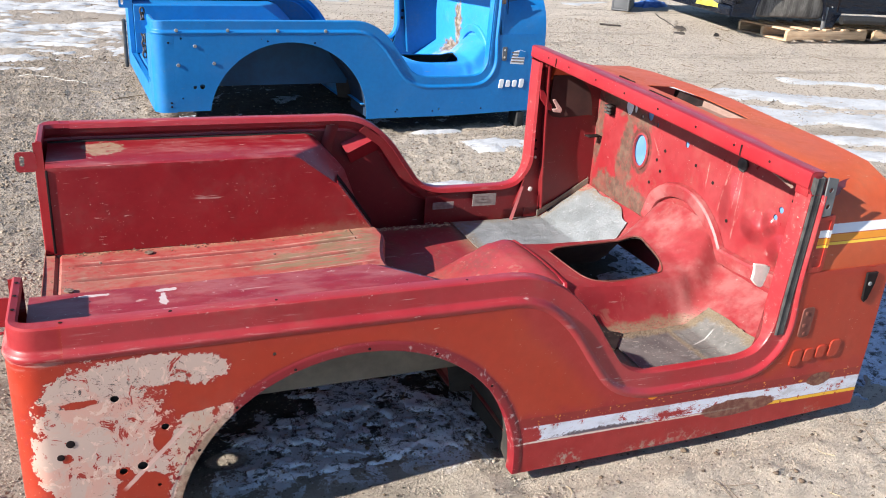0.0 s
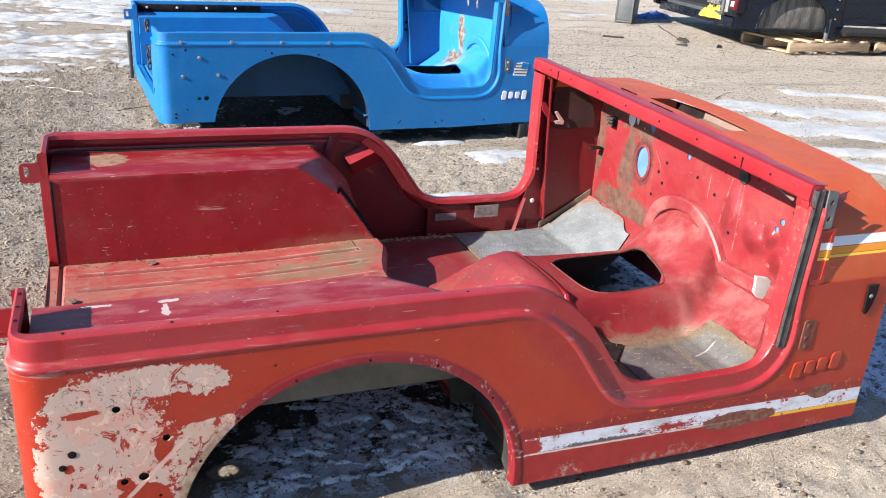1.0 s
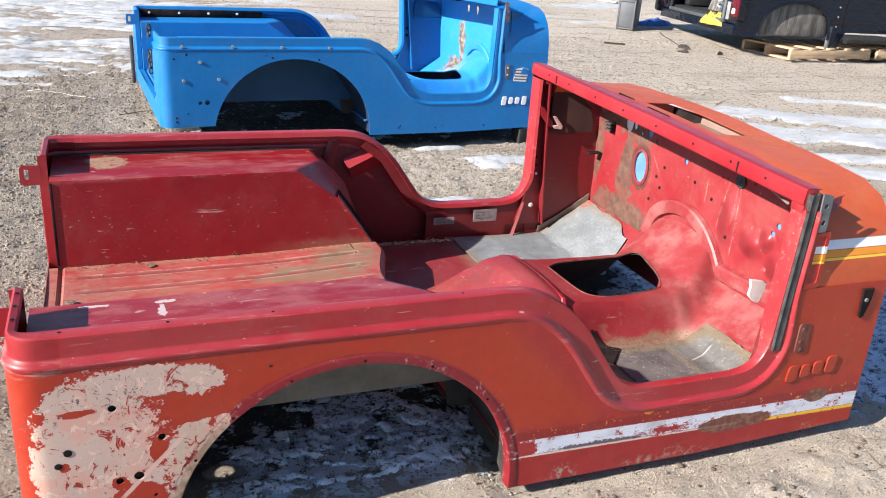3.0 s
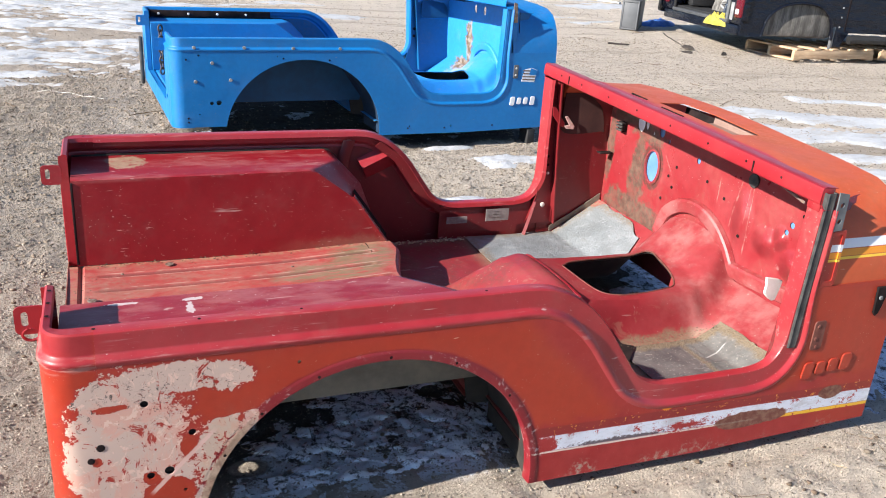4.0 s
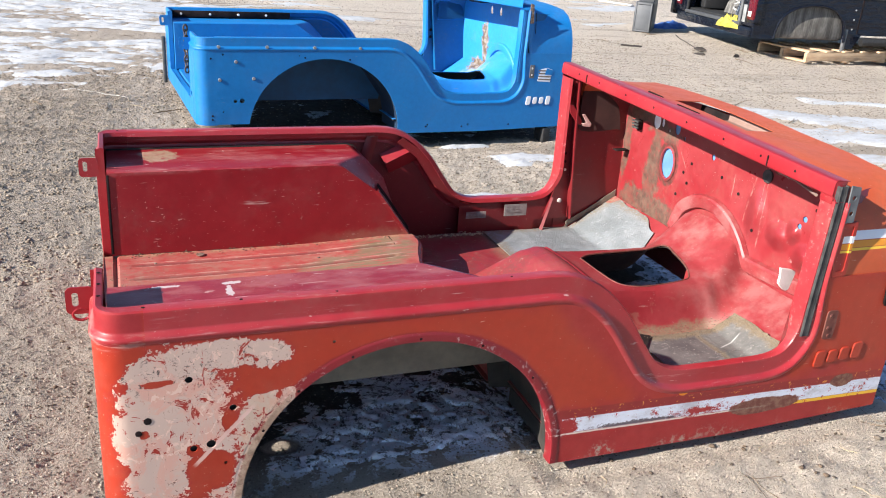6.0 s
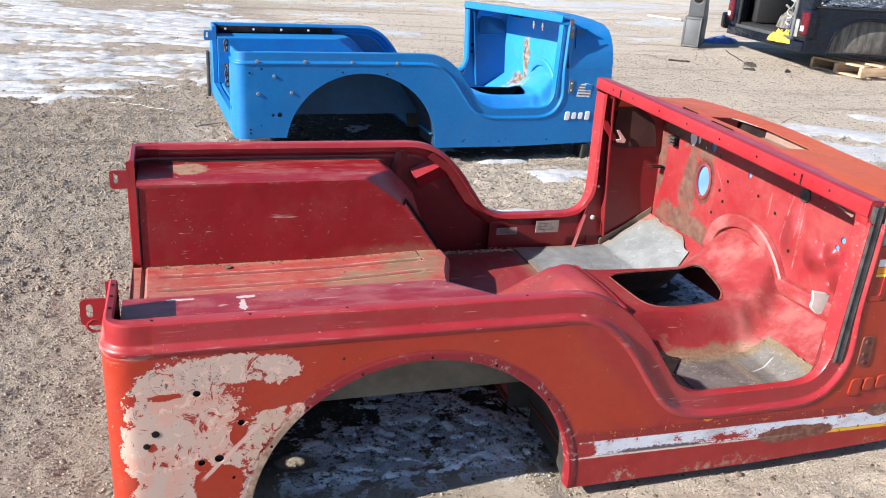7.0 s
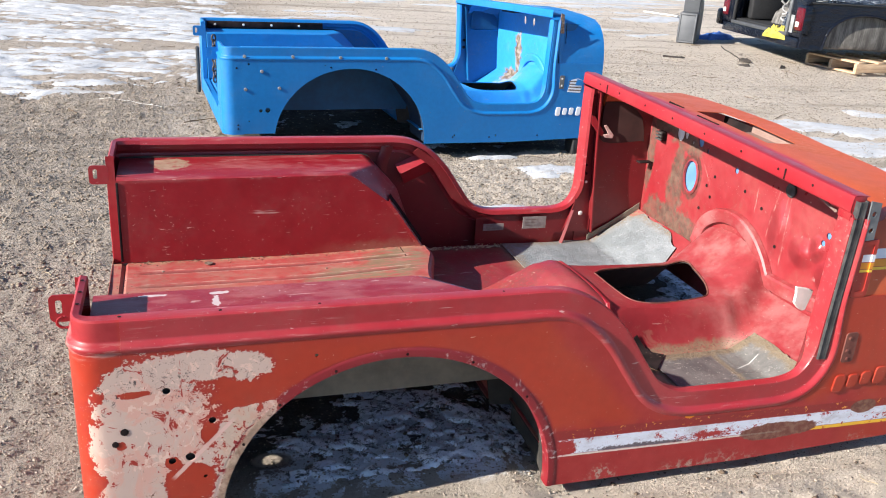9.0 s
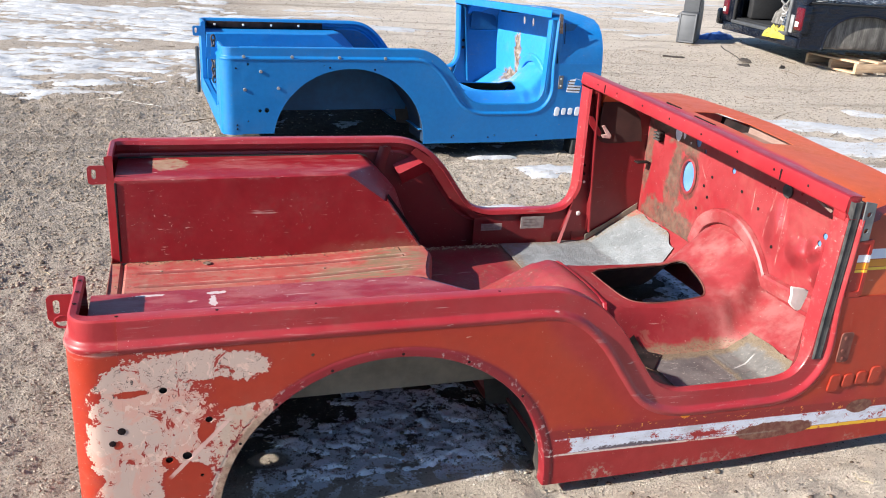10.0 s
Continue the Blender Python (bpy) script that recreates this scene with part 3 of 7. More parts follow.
def mat_sheet():
    """Dusty bare floor sheets: pale and streaked on the far side, brown-grey with tan dirt round it on the near side."""
    n = Nodes("dusty_bare_floor_sheet")
    wob = n.mul(n.f("SUBTRACT", n.noise(25, 6, 0.75), 0.5), 0.07)
    fine = n.noise(85, 5, 0.75)
    # far sheet
    pale = n.mix(n.step(n.noise(6, 6, 0.68, distort=0.6), 0.35, 0.68), (0.165, 0.182, 0.19), (0.245, 0.267, 0.28))
    streak = n.step(n.noise(30, 7, 0.78, stretch=(1, 0.25, 1), shift=(1, 4, 0)), 0.54, 0.66)
    pale = n.mix(n.mul(streak, 0.4), pale, (0.18, 0.185, 0.18))
    pale = n.mix(n.mul(n.step(n.noise(60, 5, 0.7, stretch=(0.3, 1, 1)), 0.60, 0.64), 0.5), pale, (0.36, 0.38, 0.39))
    rim = n.f("MAXIMUM", n.step(n.f("ADD", n.y, wob), 1.385, 1.43), n.f("MAXIMUM", n.step(n.f("ADD", n.x, wob), 1.53, 1.48), n.step(n.f("ADD", n.x, n.mul(wob, 0.6)), 2.035, 2.075)))
    pale = n.mix(n.mul(n.mul(rim, n.step(fine, 0.34, 0.56)), 0.9), pale, n.mix(fine, (0.10, 0.075, 0.055), (0.27, 0.21, 0.15)))
    # near sheet: darker flat and lighter toe paint in its shadow and sunlight
    toe = n.step(n.f("ADD", n.x, n.mul(wob, 0.3)), 1.785, 1.80)
    dark = n.mix(n.step(n.noise(12, 6, 0.7), 0.35, 0.65), (0.080, 0.068, 0.068), (0.135, 0.118, 0.112))
    lite = n.mix(n.step(n.noise(9, 6, 0.7, shift=(3, 1, 0)), 0.35, 0.65), (0.105, 0.102, 0.096), (0.165, 0.16, 0.15))
    near = n.mix(toe, dark, lite)
    near = n.mix(n.mul(n.step(n.noise(38, 7, 0.8, stretch=(0.35, 1, 1), shift=(6, 2, 0)), 0.56, 0.63), 0.55), near, (0.30, 0.285, 0.27))
    near = n.mix(n.mul(n.step(n.noise(110, 4, 0.7, shift=(1, 1, 7)), 0.63, 0.66), 0.8), near, (0.40, 0.36, 0.31))
    scratch = n.mul(n.band(n.f("ADD", n.y, n.mul(n.x, -0.35)), -0.320, -0.315, 0.001), n.band(n.x, 1.815, 1.905, 0.01))
    near = n.mix(n.mul(scratch, 0.8), near, (0.45, 0.45, 0.43))
    mid = n.mul(n.band(n.f("ADD", n.x, wob), 1.55, 1.925, 0.012), n.band(n.f("ADD", n.y, wob), 0.03, 0.405, 0.012))
    fold = n.mul(n.band(n.f("ADD", n.x, n.mul(wob, 0.3)), 1.780, 1.800, 0.006), 0.75)
    tan = n.mul(n.f("MAXIMUM", n.f("SUBTRACT", 1.0, mid), fold), n.step(fine, 0.30, 0.50, 0.6, 1.0))
    near = n.mix(n.mul(tan, 0.85), near, n.mix(n.step(n.noise(320, 4, 0.7), 0.30, 0.70), (0.13, 0.095, 0.055), (0.25, 0.19, 0.12)))
    col = n.mix(n.step(n.y, 0.62, 0.72), near, pale)
    nb = n.bump(n.noise(22, 5, 0.6), 0.4, 0.008)
    nb = n.bump(n.mul(tan, n.noise(120, 4, 0.7)), 0.6, 0.006, nb)
    return n.out(col, n.f("ADD", 0.58, n.mul(fine, 0.35)), 0.0, nb)


M_SHEET = mat_sheet()


def wood():
    n = Nodes("pallet_wood")
    g = n.noise(14, 6, 0.65, stretch=(0.25, 2.2, 2.2))
    col = n.mix(n.step(g, 0.3, 0.7), (0.40, 0.255, 0.15), (0.60, 0.43, 0.275))
    return n.out(col, 0.75, 0.0, n.bump(g, 0.3, 0.004))


M_WOOD = wood()


def ground_material():
    n = Nodes("dry_gravelly_dirt")
    big = n.step(n.noise(0.8, 5, 0.6), 0.3, 0.7)
    mid = n.step(n.noise(6, 6, 0.65), 0.3, 0.72)
    col = n.mix(big, (0.31, 0.255, 0.205), (0.40, 0.34, 0.28))
    col = n.mix(n.mul(mid, 0.6), col, (0.45, 0.38, 0.315))
    grit = n.step(n.noise(150, 4, 0.7), 0.42, 0.62)
    col = n.mix(n.mul(grit, 0.45), col, (0.54, 0.465, 0.385))
    dark = n.mul(n.step(n.noise(120, 5, 0.75), 0.56, 0.64), 0.6)
    col = n.mix(dark, col, (0.09, 0.06, 0.04))
    straw = n.step(n.noise(55, 3, 0.6, stretch=(1, 0.25, 1), shift=(3, 8, 0)), 0.70, 0.73)
    col = n.mix(n.mul(straw, 0.6), col, (0.50, 0.40, 0.26))
    sand = n.mul(n.step(n.f("ADD", n.y, n.mul(n.f("SUBTRACT", n.noise(7, 5, 0.6), 0.5), 0.25)), 0.28, 0.08), n.mul(n.step(n.f("ADD", n.x, n.mul(n.f("SUBTRACT", n.noise(3, 5, 0.6), 0.5), 0.8)), 0.5, 1.0), n.step(n.f("ADD", n.y, n.mul(n.f("SUBTRACT", n.noise(2, 5, 0.6), 0.5), 0.9)), -1.3, -0.7)))
    col = n.mix(n.mul(sand, n.step(n.noise(18, 6, 0.72), 0.30, 0.62, 0.40, 0.95)), col, (0.65, 0.56, 0.46))
    # ground behind the bodies, its brightness raised in the colour
    back_tone = n.mul(n.step(n.f("ADD", n.y, n.mul(n.f("SUBTRACT", n.noise(2.2, 5, 0.6), 0.5), 0.8)), 1.7, 2.2), n.step(n.x, 0.7, 2.0))
    col = n.mix(n.mul(back_tone, 0.62), col, (0.66, 0.58, 0.49))
    rut = n.step(n.noise(2.6, 7, 0.72, stretch=(0.10, 1.5, 1), shift=(2, 1, 0)), 0.52, 0.64)
    col = n.mix(n.mul(n.mul(rut, n.step(n.y, 1.7, 2.6)), 0.55), col, (0.22, 0.175, 0.135))
    # damp earth, darkened further to paint in the shade under the bodies
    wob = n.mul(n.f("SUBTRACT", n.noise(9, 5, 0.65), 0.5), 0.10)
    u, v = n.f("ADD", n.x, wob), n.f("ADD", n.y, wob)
    damp_shade = n.mul(n.band(u, 0.04, 3.1, 0.05), n.band(v, 0.20, 1.65, 0.11))
    # left undarkened where the sun spot lands, so that the spot looks bright
    damp_shade = n.mul(damp_shade, n.step(n.ell(n.x, n.y, 0.415, 0.262, 0.060, 0.038), 0.0, 0.3, 1.0, 0.0))
    damp_shade_blue = n.mul(n.band(u, 0.55, 2.6, 0.05), n.band(v, 2.97, 4.4, 0.04))
    damp_shade = n.f("MAXIMUM", damp_shade, damp_shade_blue)
    col = n.mix(n.mul(damp_shade, 0.90), col, n.mix(n.step(n.noise(25, 5, 0.7), 0.4, 0.65), (0.014, 0.013, 0.013), (0.060, 0.055, 0.050)))
    # frost and thin crusted snow left in the bodies' shade
    core = n.f("MAXIMUM", n.ell(n.x, n.y, 0.74, 0.26, 0.52, 0.36), -0.6)
    fr = n.step(n.f("ADD", n.noise(6.5, 9, 0.70, shift=(1, 3, 0), distort=0.4), n.mul(core, 0.16)), 0.555, 0.575)
    fr = n.mul(fr, n.step(n.noise(22, 9, 0.82, shift=(0, 5, 2)), 0.43, 0.48, 0.06, 1.0))
    fr = n.mul(n.mul(fr, n.mul(n.band(u, 0.10, 2.3, 0.05), n.band(v, 0.09, 1.6, 0.03))), n.step(n.ell(n.x, n.y, 0.41, 0.255, 0.065, 0.04), 0.0, 0.3, 1.0, 0.0))
    col = n.mix(n.mul(fr, 0.95), col, (0.90, 0.94, 1.0))
    nb = n.bump(n.noise(4.5, 6, 0.7, stretch=(0.35, 1.5, 1), shift=(4, 0, 0)), 0.5, 0.06)
    nb = n.bump(n.mul(rut, n.noise(12, 5, 0.7)), 0.6, 0.05, nb)
    nb = n.bump(n.noise(40, 6, 0.7), 0.7, 0.02, nb)
    nb = n.bump(n.noise(130, 5, 0.7), 1.0, 0.012, nb)
    nb = n.bump(n.noise(420, 3, 0.65), 1.0, 0.004, nb)
    return n.out(col, 0.92, 0.0, nb)


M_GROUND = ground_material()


def snow_material():
    n = Nodes("old_granular_snow")
    col = n.mix(n.step(n.noise(9, 5, 0.6), 0.35, 0.7), (0.51, 0.517, 0.53), (0.41, 0.42, 0.435))
    col = n.mix(n.mul(n.step(n.noise(40, 6, 0.75), 0.54, 0.66), 0.65), col, (0.30, 0.255, 0.205))
    thin = n.step(n.noise(5, 8, 0.78, stretch=(0.5, 2.2, 1), shift=(3, 3, 0)), 0.53, 0.63)
    col = n.mix(n.mul(thin, 0.7), col, (0.33, 0.285, 0.24))
    return n.out(col, 0.7, 0.0, n.bump(n.noise(45, 5, 0.65), 0.6, 0.012))


M_SNOW = snow_material()


# Snow copy with soil specks; its grey-blue paints the bodies' shade.
def shaded_snow_material():
    n = Nodes("shade_toned_specked_snow")
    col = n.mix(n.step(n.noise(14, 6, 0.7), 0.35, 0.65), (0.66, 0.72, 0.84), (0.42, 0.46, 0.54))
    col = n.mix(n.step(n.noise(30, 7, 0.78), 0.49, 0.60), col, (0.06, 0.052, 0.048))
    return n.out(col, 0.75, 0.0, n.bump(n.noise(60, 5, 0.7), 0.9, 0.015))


M_SHADESNOW = shaded_snow_material()


# Whiter snow copy, brightened in colour for the dim place under the arch.
def crust_material():
    n = Nodes("brightened_snow_crust")
    col = n.mix(n.step(n.noise(16, 6, 0.7), 0.35, 0.65), (0.93, 0.95, 0.98), (0.74, 0.79, 0.88))
    col = n.mix(n.step(n.noise(40, 8, 0.82, distort=0.5), 0.50, 0.58), col, (0.07, 0.065, 0.06))
    return n.out(col, 0.75, 0.0, n.bump(n.noise(60, 5, 0.7), 0.4, 0.008))


M_CRUST = crust_material()


def stone_material():
    n = Nodes("mixed_pebbles")
    g = n.t.nodes.new("ShaderNodeNewGeometry").outputs["Random Per Island"]
    col = n.mix(n.step(g, 0.05, 0.6), (0.10, 0.078, 0.058), (0.36, 0.30, 0.235))
    col = n.mix(n.step(g, 0.86, 1.0), col, (0.46, 0.40, 0.335))
    return n.out(col, 0.85, 0.0, n.bump(n.noise(220, 3, 0.6), 0.3, 0.002))


M_STONE = stone_material()
M_CLOD = plain("dark_soil_clods", (0.07, 0.05, 0.035), (0.16, 0.115, 0.08), 60, 0.95, 0, 0.5)
M_SOIL = plain("brown_frozen_soil", (0.21, 0.162, 0.118), (0.36, 0.29, 0.22), 60, 0.95, 0, 0.5)
M_TWIG = plain("dry_twig", (0.10, 0.065, 0.04), (0.24, 0.17, 0.10), 90, 0.85)
M_STRAW = plain("dry_grass_stem", (0.42, 0.33, 0.20), (0.55, 0.45, 0.30), 90, 0.8)


def clear(name, col, rough, trans, ior=1.45):
    n = Nodes(name)
    n.b.inputs["Transmission Weight"].default_value = trans
    n.b.inputs["IOR"].default_value = ior
    return n.out(col, n.f("ADD", rough, n.mul(n.noise(30, 4, 0.6), 0.15)), 0.0, n.bump(n.noise(8, 5, 0.6), 0.9, 0.05))


M_LENS = clear("red_lamp_lens", (0.13, 0.004, 0.012), 0.12, 0.25)
def film_material():
    """Milky creased wrap; pale streaks put the shine of its stretched folds into the colour."""
    n = Nodes("creased_plastic_wrap")
    fold = n.step(n.noise(16, 6, 0.75, stretch=(0.8, 2.5, 0.5), distort=1.5), 0.52, 0.60)
    nb = n.bump(n.noise(12, 6, 0.7, stretch=(1, 3, 0.6), distort=1.0), 1.0, 0.06)
    return n.out(n.mix(fold, (0.055, 0.070, 0.10), (0.36, 0.39, 0.43)), n.f("ADD", 0.14, n.mul(fold, 0.2)), 0.0, nb)


M_FILM = film_material()
M_YEL = plain("yellow_cloth", (0.27, 0.225, 0.030), (0.40, 0.34, 0.065), 14, 0.8, 0, 0.6)
M_TARP = plain("blue_tarpaulin", (0.03, 0.10, 0.36), (0.06, 0.17, 0.48), 14, 0.5, 0, 0.6)
M_GREYBOX = plain("grey_moulded_plastic", (0.050, 0.053, 0.058), (0.066, 0.070, 0.076), 9, 0.5, 0.0, 0.05)
M_CONSOLE = plain("paler_grey_plastic", (0.095, 0.100, 0.108), (0.12, 0.125, 0.133), 9, 0.5, 0.0, 0.05)
M_SCRAP = plain("dark_torn_rubber", (0.018, 0.015, 0.013), (0.05, 0.04, 0.034), 30, 0.8, 0.0, 0.5)
M_PLANK = plain("pale_weathered_board", (0.52, 0.49, 0.45), (0.66, 0.63, 0.58), 30, 0.8)
M_WIRE = plain("grey_cable", (0.22, 0.22, 0.22), (0.38, 0.37, 0.36), 20, 0.5)


def dusty_metal():
    """Grey wheel house streaked by run-off."""
    n = Nodes("dusty_wheelhouse_metal")
    run = n.noise(16, 6, 0.72, stretch=(1.3, 1.3, 0.12))
    col = n.mix(n.step(run, 0.36, 0.62), (0.060, 0.056, 0.052), (0.20, 0.19, 0.175))
    col = n.mix(n.mul(n.step(n.noise(6, 5, 0.7), 0.45, 0.65), 0.6), col, (0.085, 0.078, 0.070))
    return n.out(col, 0.9, 0.0, n.bump(run, 0.3, 0.004))


M_DUSTIN = dusty_metal()


# ---- mesh helpers ----
def part(name, bm, material, parent=None, label="", angle=35, thick=0.0, merge=1e-5, face=None):
    """Links a bmesh as one mesh object, under a thing or part if given."""
    if merge:
        bmesh.ops.remove_doubles(bm, verts=bm.verts, dist=merge)
    bmesh.ops.recalc_face_normals(bm, faces=bm.faces)
    if thick:
        thicken(bm, thick, face)
    me = bpy.data.meshes.new(name)
    bm.to_mesh(me)
    bm.free()
    me.materials.append(material)
    me.polygons.foreach_set("use_smooth", [True] * len(me.polygons))
    me.set_sharp_from_angle(angle=radians(angle))
    ob = new(name, me)
    if parent is not None:
        ob.parent = parent
    if thick:
        s = ob.modifiers.new("panel_normals", "WEIGHTED_NORMAL")
        s.keep_sharp, s.weight = True, 80
    if label:
        ob["label"] = label
    return ob


def thicken(bm, thick, face):
    """Gives a sheet its thickness on the side away from the way it faces."""
    if face is not None:
        d = Vector(face)
        if sum(f.normal.dot(d) * f.calc_area() for f in bm.faces) < 0:
            bmesh.ops.reverse_faces(bm, faces=bm.faces[:])
    bm.normal_update()
    front = bm.faces[:]
    back = {v: bm.verts.new(v.co - v.normal * thick) for v in bm.verts[:]}
    edges = [(e.verts[0], e.verts[1]) for e in bm.edges if len(e.link_faces) == 1]
    for f in front:
        bm.faces.new([back[v] for v in reversed(f.verts)])
    for a, b in edges:
        bm.faces.new((a, b, back[b], back[a]))


def thing(name, m, label, category, group="", kind=""):
    ob = new(name)
    ob.empty_display_size = 0.2
    ob.matrix_world = m
    return tagged(ob, label, category, group, kind)


def box(bm, a, b, bevel=0.0):
    """A box between two corners, its edges bevelled."""
    vs = [bm.verts.new((x, y, z)) for x in (a[0], b[0]) for y in (a[1], b[1]) for z in (a[2], b[2])]
    fs = [bm.faces.new([vs[i] for i in q]) for q in ((0, 1, 3, 2), (4, 6, 7, 5), (0, 4, 5, 1), (2, 3, 7, 6), (0, 2, 6, 4), (1, 5, 7, 3))]
    if bevel:
        es = {e for f in fs for e in f.edges}
        bmesh.ops.bevel(bm, geom=list(es), offset=bevel, segments=2, affect="EDGES", profile=0.5)
    return bm


def boxed(a, b, bevel=0.0):
    return box(bmesh.new(), a, b, bevel)


def strip(bm, rows, close=False):
    """A sheet through rows of points (each row as long as the next)."""
    vr = [[bm.verts.new(p) for p in r] for r in rows]
    for r0, r1 in zip(vr, vr[1:]):
        for i in range(len(r0) - (0 if close else 1)):
            j = (i + 1) % len(r0)
            bm.faces.new((r0[i], r0[j], r1[j], r1[i]))
    return vr


def sheet(bm, loops, normal=(0, -1, 0)):
    """A flat sheet within the first loop of points, with the other loops cut out."""
    edges = []
    for lp in loops:
        vs = [bm.verts.new(p) for p in lp]
        edges += [bm.edges.new((vs[i], vs[(i + 1) % len(vs)])) for i in range(len(vs))]
    bmesh.ops.triangle_fill(bm, edges=edges, use_beauty=True, normal=normal)
    return bm


def prism(bm, pts, a, b, axis):
    """Extrudes a closed outline of (u, v) along the axis from a to b."""
    def at(u, v, w):
        return {"x": (w, u, v), "y": (u, w, v), "z": (u, v, w)}[axis]
    f = bm.faces.new([bm.verts.new(at(u, v, a)) for u, v in pts])
    r = bmesh.ops.extrude_face_region(bm, geom=[f])
    d = Vector(at(0, 0, b)) - Vector(at(0, 0, a))
    bmesh.ops.translate(bm, vec=d, verts=[g for g in r["geom"] if isinstance(g, bmesh.types.BMVert)])
    return bm


def tube(bm, pts, r, n=8, flat=1.0, ends=True):
    """A tube of radius r (a number or one a point) along a line of points."""
    pts = [Vector(p) for p in pts]
    rows, up = [], Vector((0.013, 0.027, 1))
    for i, p in enumerate(pts):
        d = (pts[min(i + 1, len(pts) - 1)] - pts[max(i - 1, 0)]).normalized()
        if abs(d.z) > 0.95:
            up = Vector((1, 0.02, 0))
        s = d.cross(up).normalized()
        u = s.cross(d)
        q = r[i] if isinstance(r, (list, tuple)) else r
        rows.append([p + s * (q * math.cos(2 * math.pi * k / n)) + u * (q * flat * math.sin(2 * math.pi * k / n)) for k in range(n)])
    vr = strip(bm, rows, True)
    if ends:
        bm.faces.new(vr[0])
        bm.faces.new(vr[-1])
    return bm


def disc(bm, c, axis, r, h, n=12):
    """A short cylinder with a rounded rim, base at c, standing along the axis vector."""
    a = Vector(axis).normalized()
    s = a.orthogonal().normalized()
    u = a.cross(s)
    rows = [[Vector(c) + a * hh + (s * math.cos(2 * math.pi * k / n) + u * math.sin(2 * math.pi * k / n)) * rr for k in range(n)]
            for hh, rr in ((0, r), (h * 0.7, r), (h, r * 0.8))]
    vr = strip(bm, rows, True)
    bm.faces.new(vr[-1])
    return bm


def smooth_line(pts, per=8):
    """A Catmull-Rom line through points of any dimension."""
    p = [np.array(q, float) for q in pts]
    p = [2 * p[0] - p[1]] + p + [2 * p[-1] - p[-2]]
    out = []
    for i in range(1, len(p) - 2):
        for k in range(per):
            t = k / per
            out.append(0.5 * (2 * p[i] + (p[i + 1] - p[i - 1]) * t + (2 * p[i - 1] - 5 * p[i] + 4 * p[i + 1] - p[i + 2]) * t * t
                              + (3 * p[i] - p[i - 1] - 3 * p[i + 1] + p[i + 2]) * t ** 3))
    out.append(p[-2])
    return out


def circle(c, r, n=12, rv=None):
    return [(c[0] + r * math.cos(2 * math.pi * k / n), c[1] + (rv or r) * math.sin(2 * math.pi * k / n)) for k in range(n)]


def sstep(a, b, v):
    t = np.clip((np.asarray(v, float) - a) / (b - a), 0, 1)
    return t * t * (3 - 2 * t)


def vnoise(x, y, seed=0, octaves=4, gain=0.5):
    """Smooth value noise, about -1 to 1, on arrays."""
    out, amp, tot = 0.0, 1.0, 0.0
    x, y = np.asarray(x, float), np.asarray(y, float)
    for o in range(octaves):
        xi, yi = np.floor(x).astype(np.int64), np.floor(y).astype(np.int64)
        fx, fy = x - xi, y - yi
        fx, fy = fx * fx * (3 - 2 * fx), fy * fy * (3 - 2 * fy)

        def h(i, j):
            v = (i * 374761393 + j * 668265263 + (seed + o * 17) * 2147483647) & 0x7FFFFFFF
            v = ((v ^ (v >> 13)) * 1274126177) & 0x7FFFFFFF
            return ((v ^ (v >> 16)) & 0xFFFF) / 32767.5 - 1
        out = out + amp * ((h(xi, yi) * (1 - fx) + h(xi + 1, yi) * fx) * (1 - fy) + (h(xi, yi + 1) * (1 - fx) + h(xi + 1, yi + 1) * fx) * fy)
        tot, amp, x, y = tot + amp, amp * gain, x * 2.03 + 7.1, y * 2.03 + 3.7
    return out / tot


def grid_mesh(name, X, Y, Z, material):
    """A sheet over a grid of points, joined from arrays."""
    ny, nx = X.shape
    v = np.stack([X, Y, Z], -1).reshape(-1, 3)
    i = np.arange(ny * nx).reshape(ny, nx)
    f = np.stack([i[:-1, :-1], i[:-1, 1:], i[1:, 1:], i[1:, :-1]], -1).reshape(-1, 4)
    me = bpy.data.meshes.new(name)
    me.from_pydata(v.tolist(), [], f.tolist())
    me.materials.append(material)
    me.polygons.foreach_set("use_smooth", [True] * len(me.polygons))
    return new(name, me)


# ---- ground ----
def ground_base(x, y):
    """Gently rising yard with soft humps."""
    y = np.asarray(y, float)
    rise = 0.032 * 0.5 * ((y - 1.0) + np.sqrt((y - 1.0) ** 2 + 0.15)) - 0.004
    rise = np.where(y > 12, 0.032 * 11 - 0.004 + 0.004 * (np.maximum(y, 12) - 12), rise)
    return 0.006 + rise


def ground_z(x, y):
    lod = 1 - sstep(4.5, 7.5, np.maximum(np.abs(np.asarray(x) - 1.8), np.abs(np.asarray(y) - 2.2)))
    near = np.exp(-((np.asarray(x) - 1.1) / 2.6) ** 2 - ((np.asarray(y) - 0.9) / 1.8) ** 2)
    far = np.clip(1 - near, 0.12, 1)
    hollow = 0.022 * sstep(-0.12, -0.01, y) * sstep(1.45, 1.35, y) * sstep(0.98, 1.10, x) * sstep(2.9, 2.5, x)
    return ground_base(x, y) - hollow + far * (0.022 * vnoise(np.asarray(x) * 0.9, np.asarray(y) * 0.9, 3, 3) + lod * 0.010 * vnoise(np.asarray(x) * 4, np.asarray(y) * 4, 5, 3))


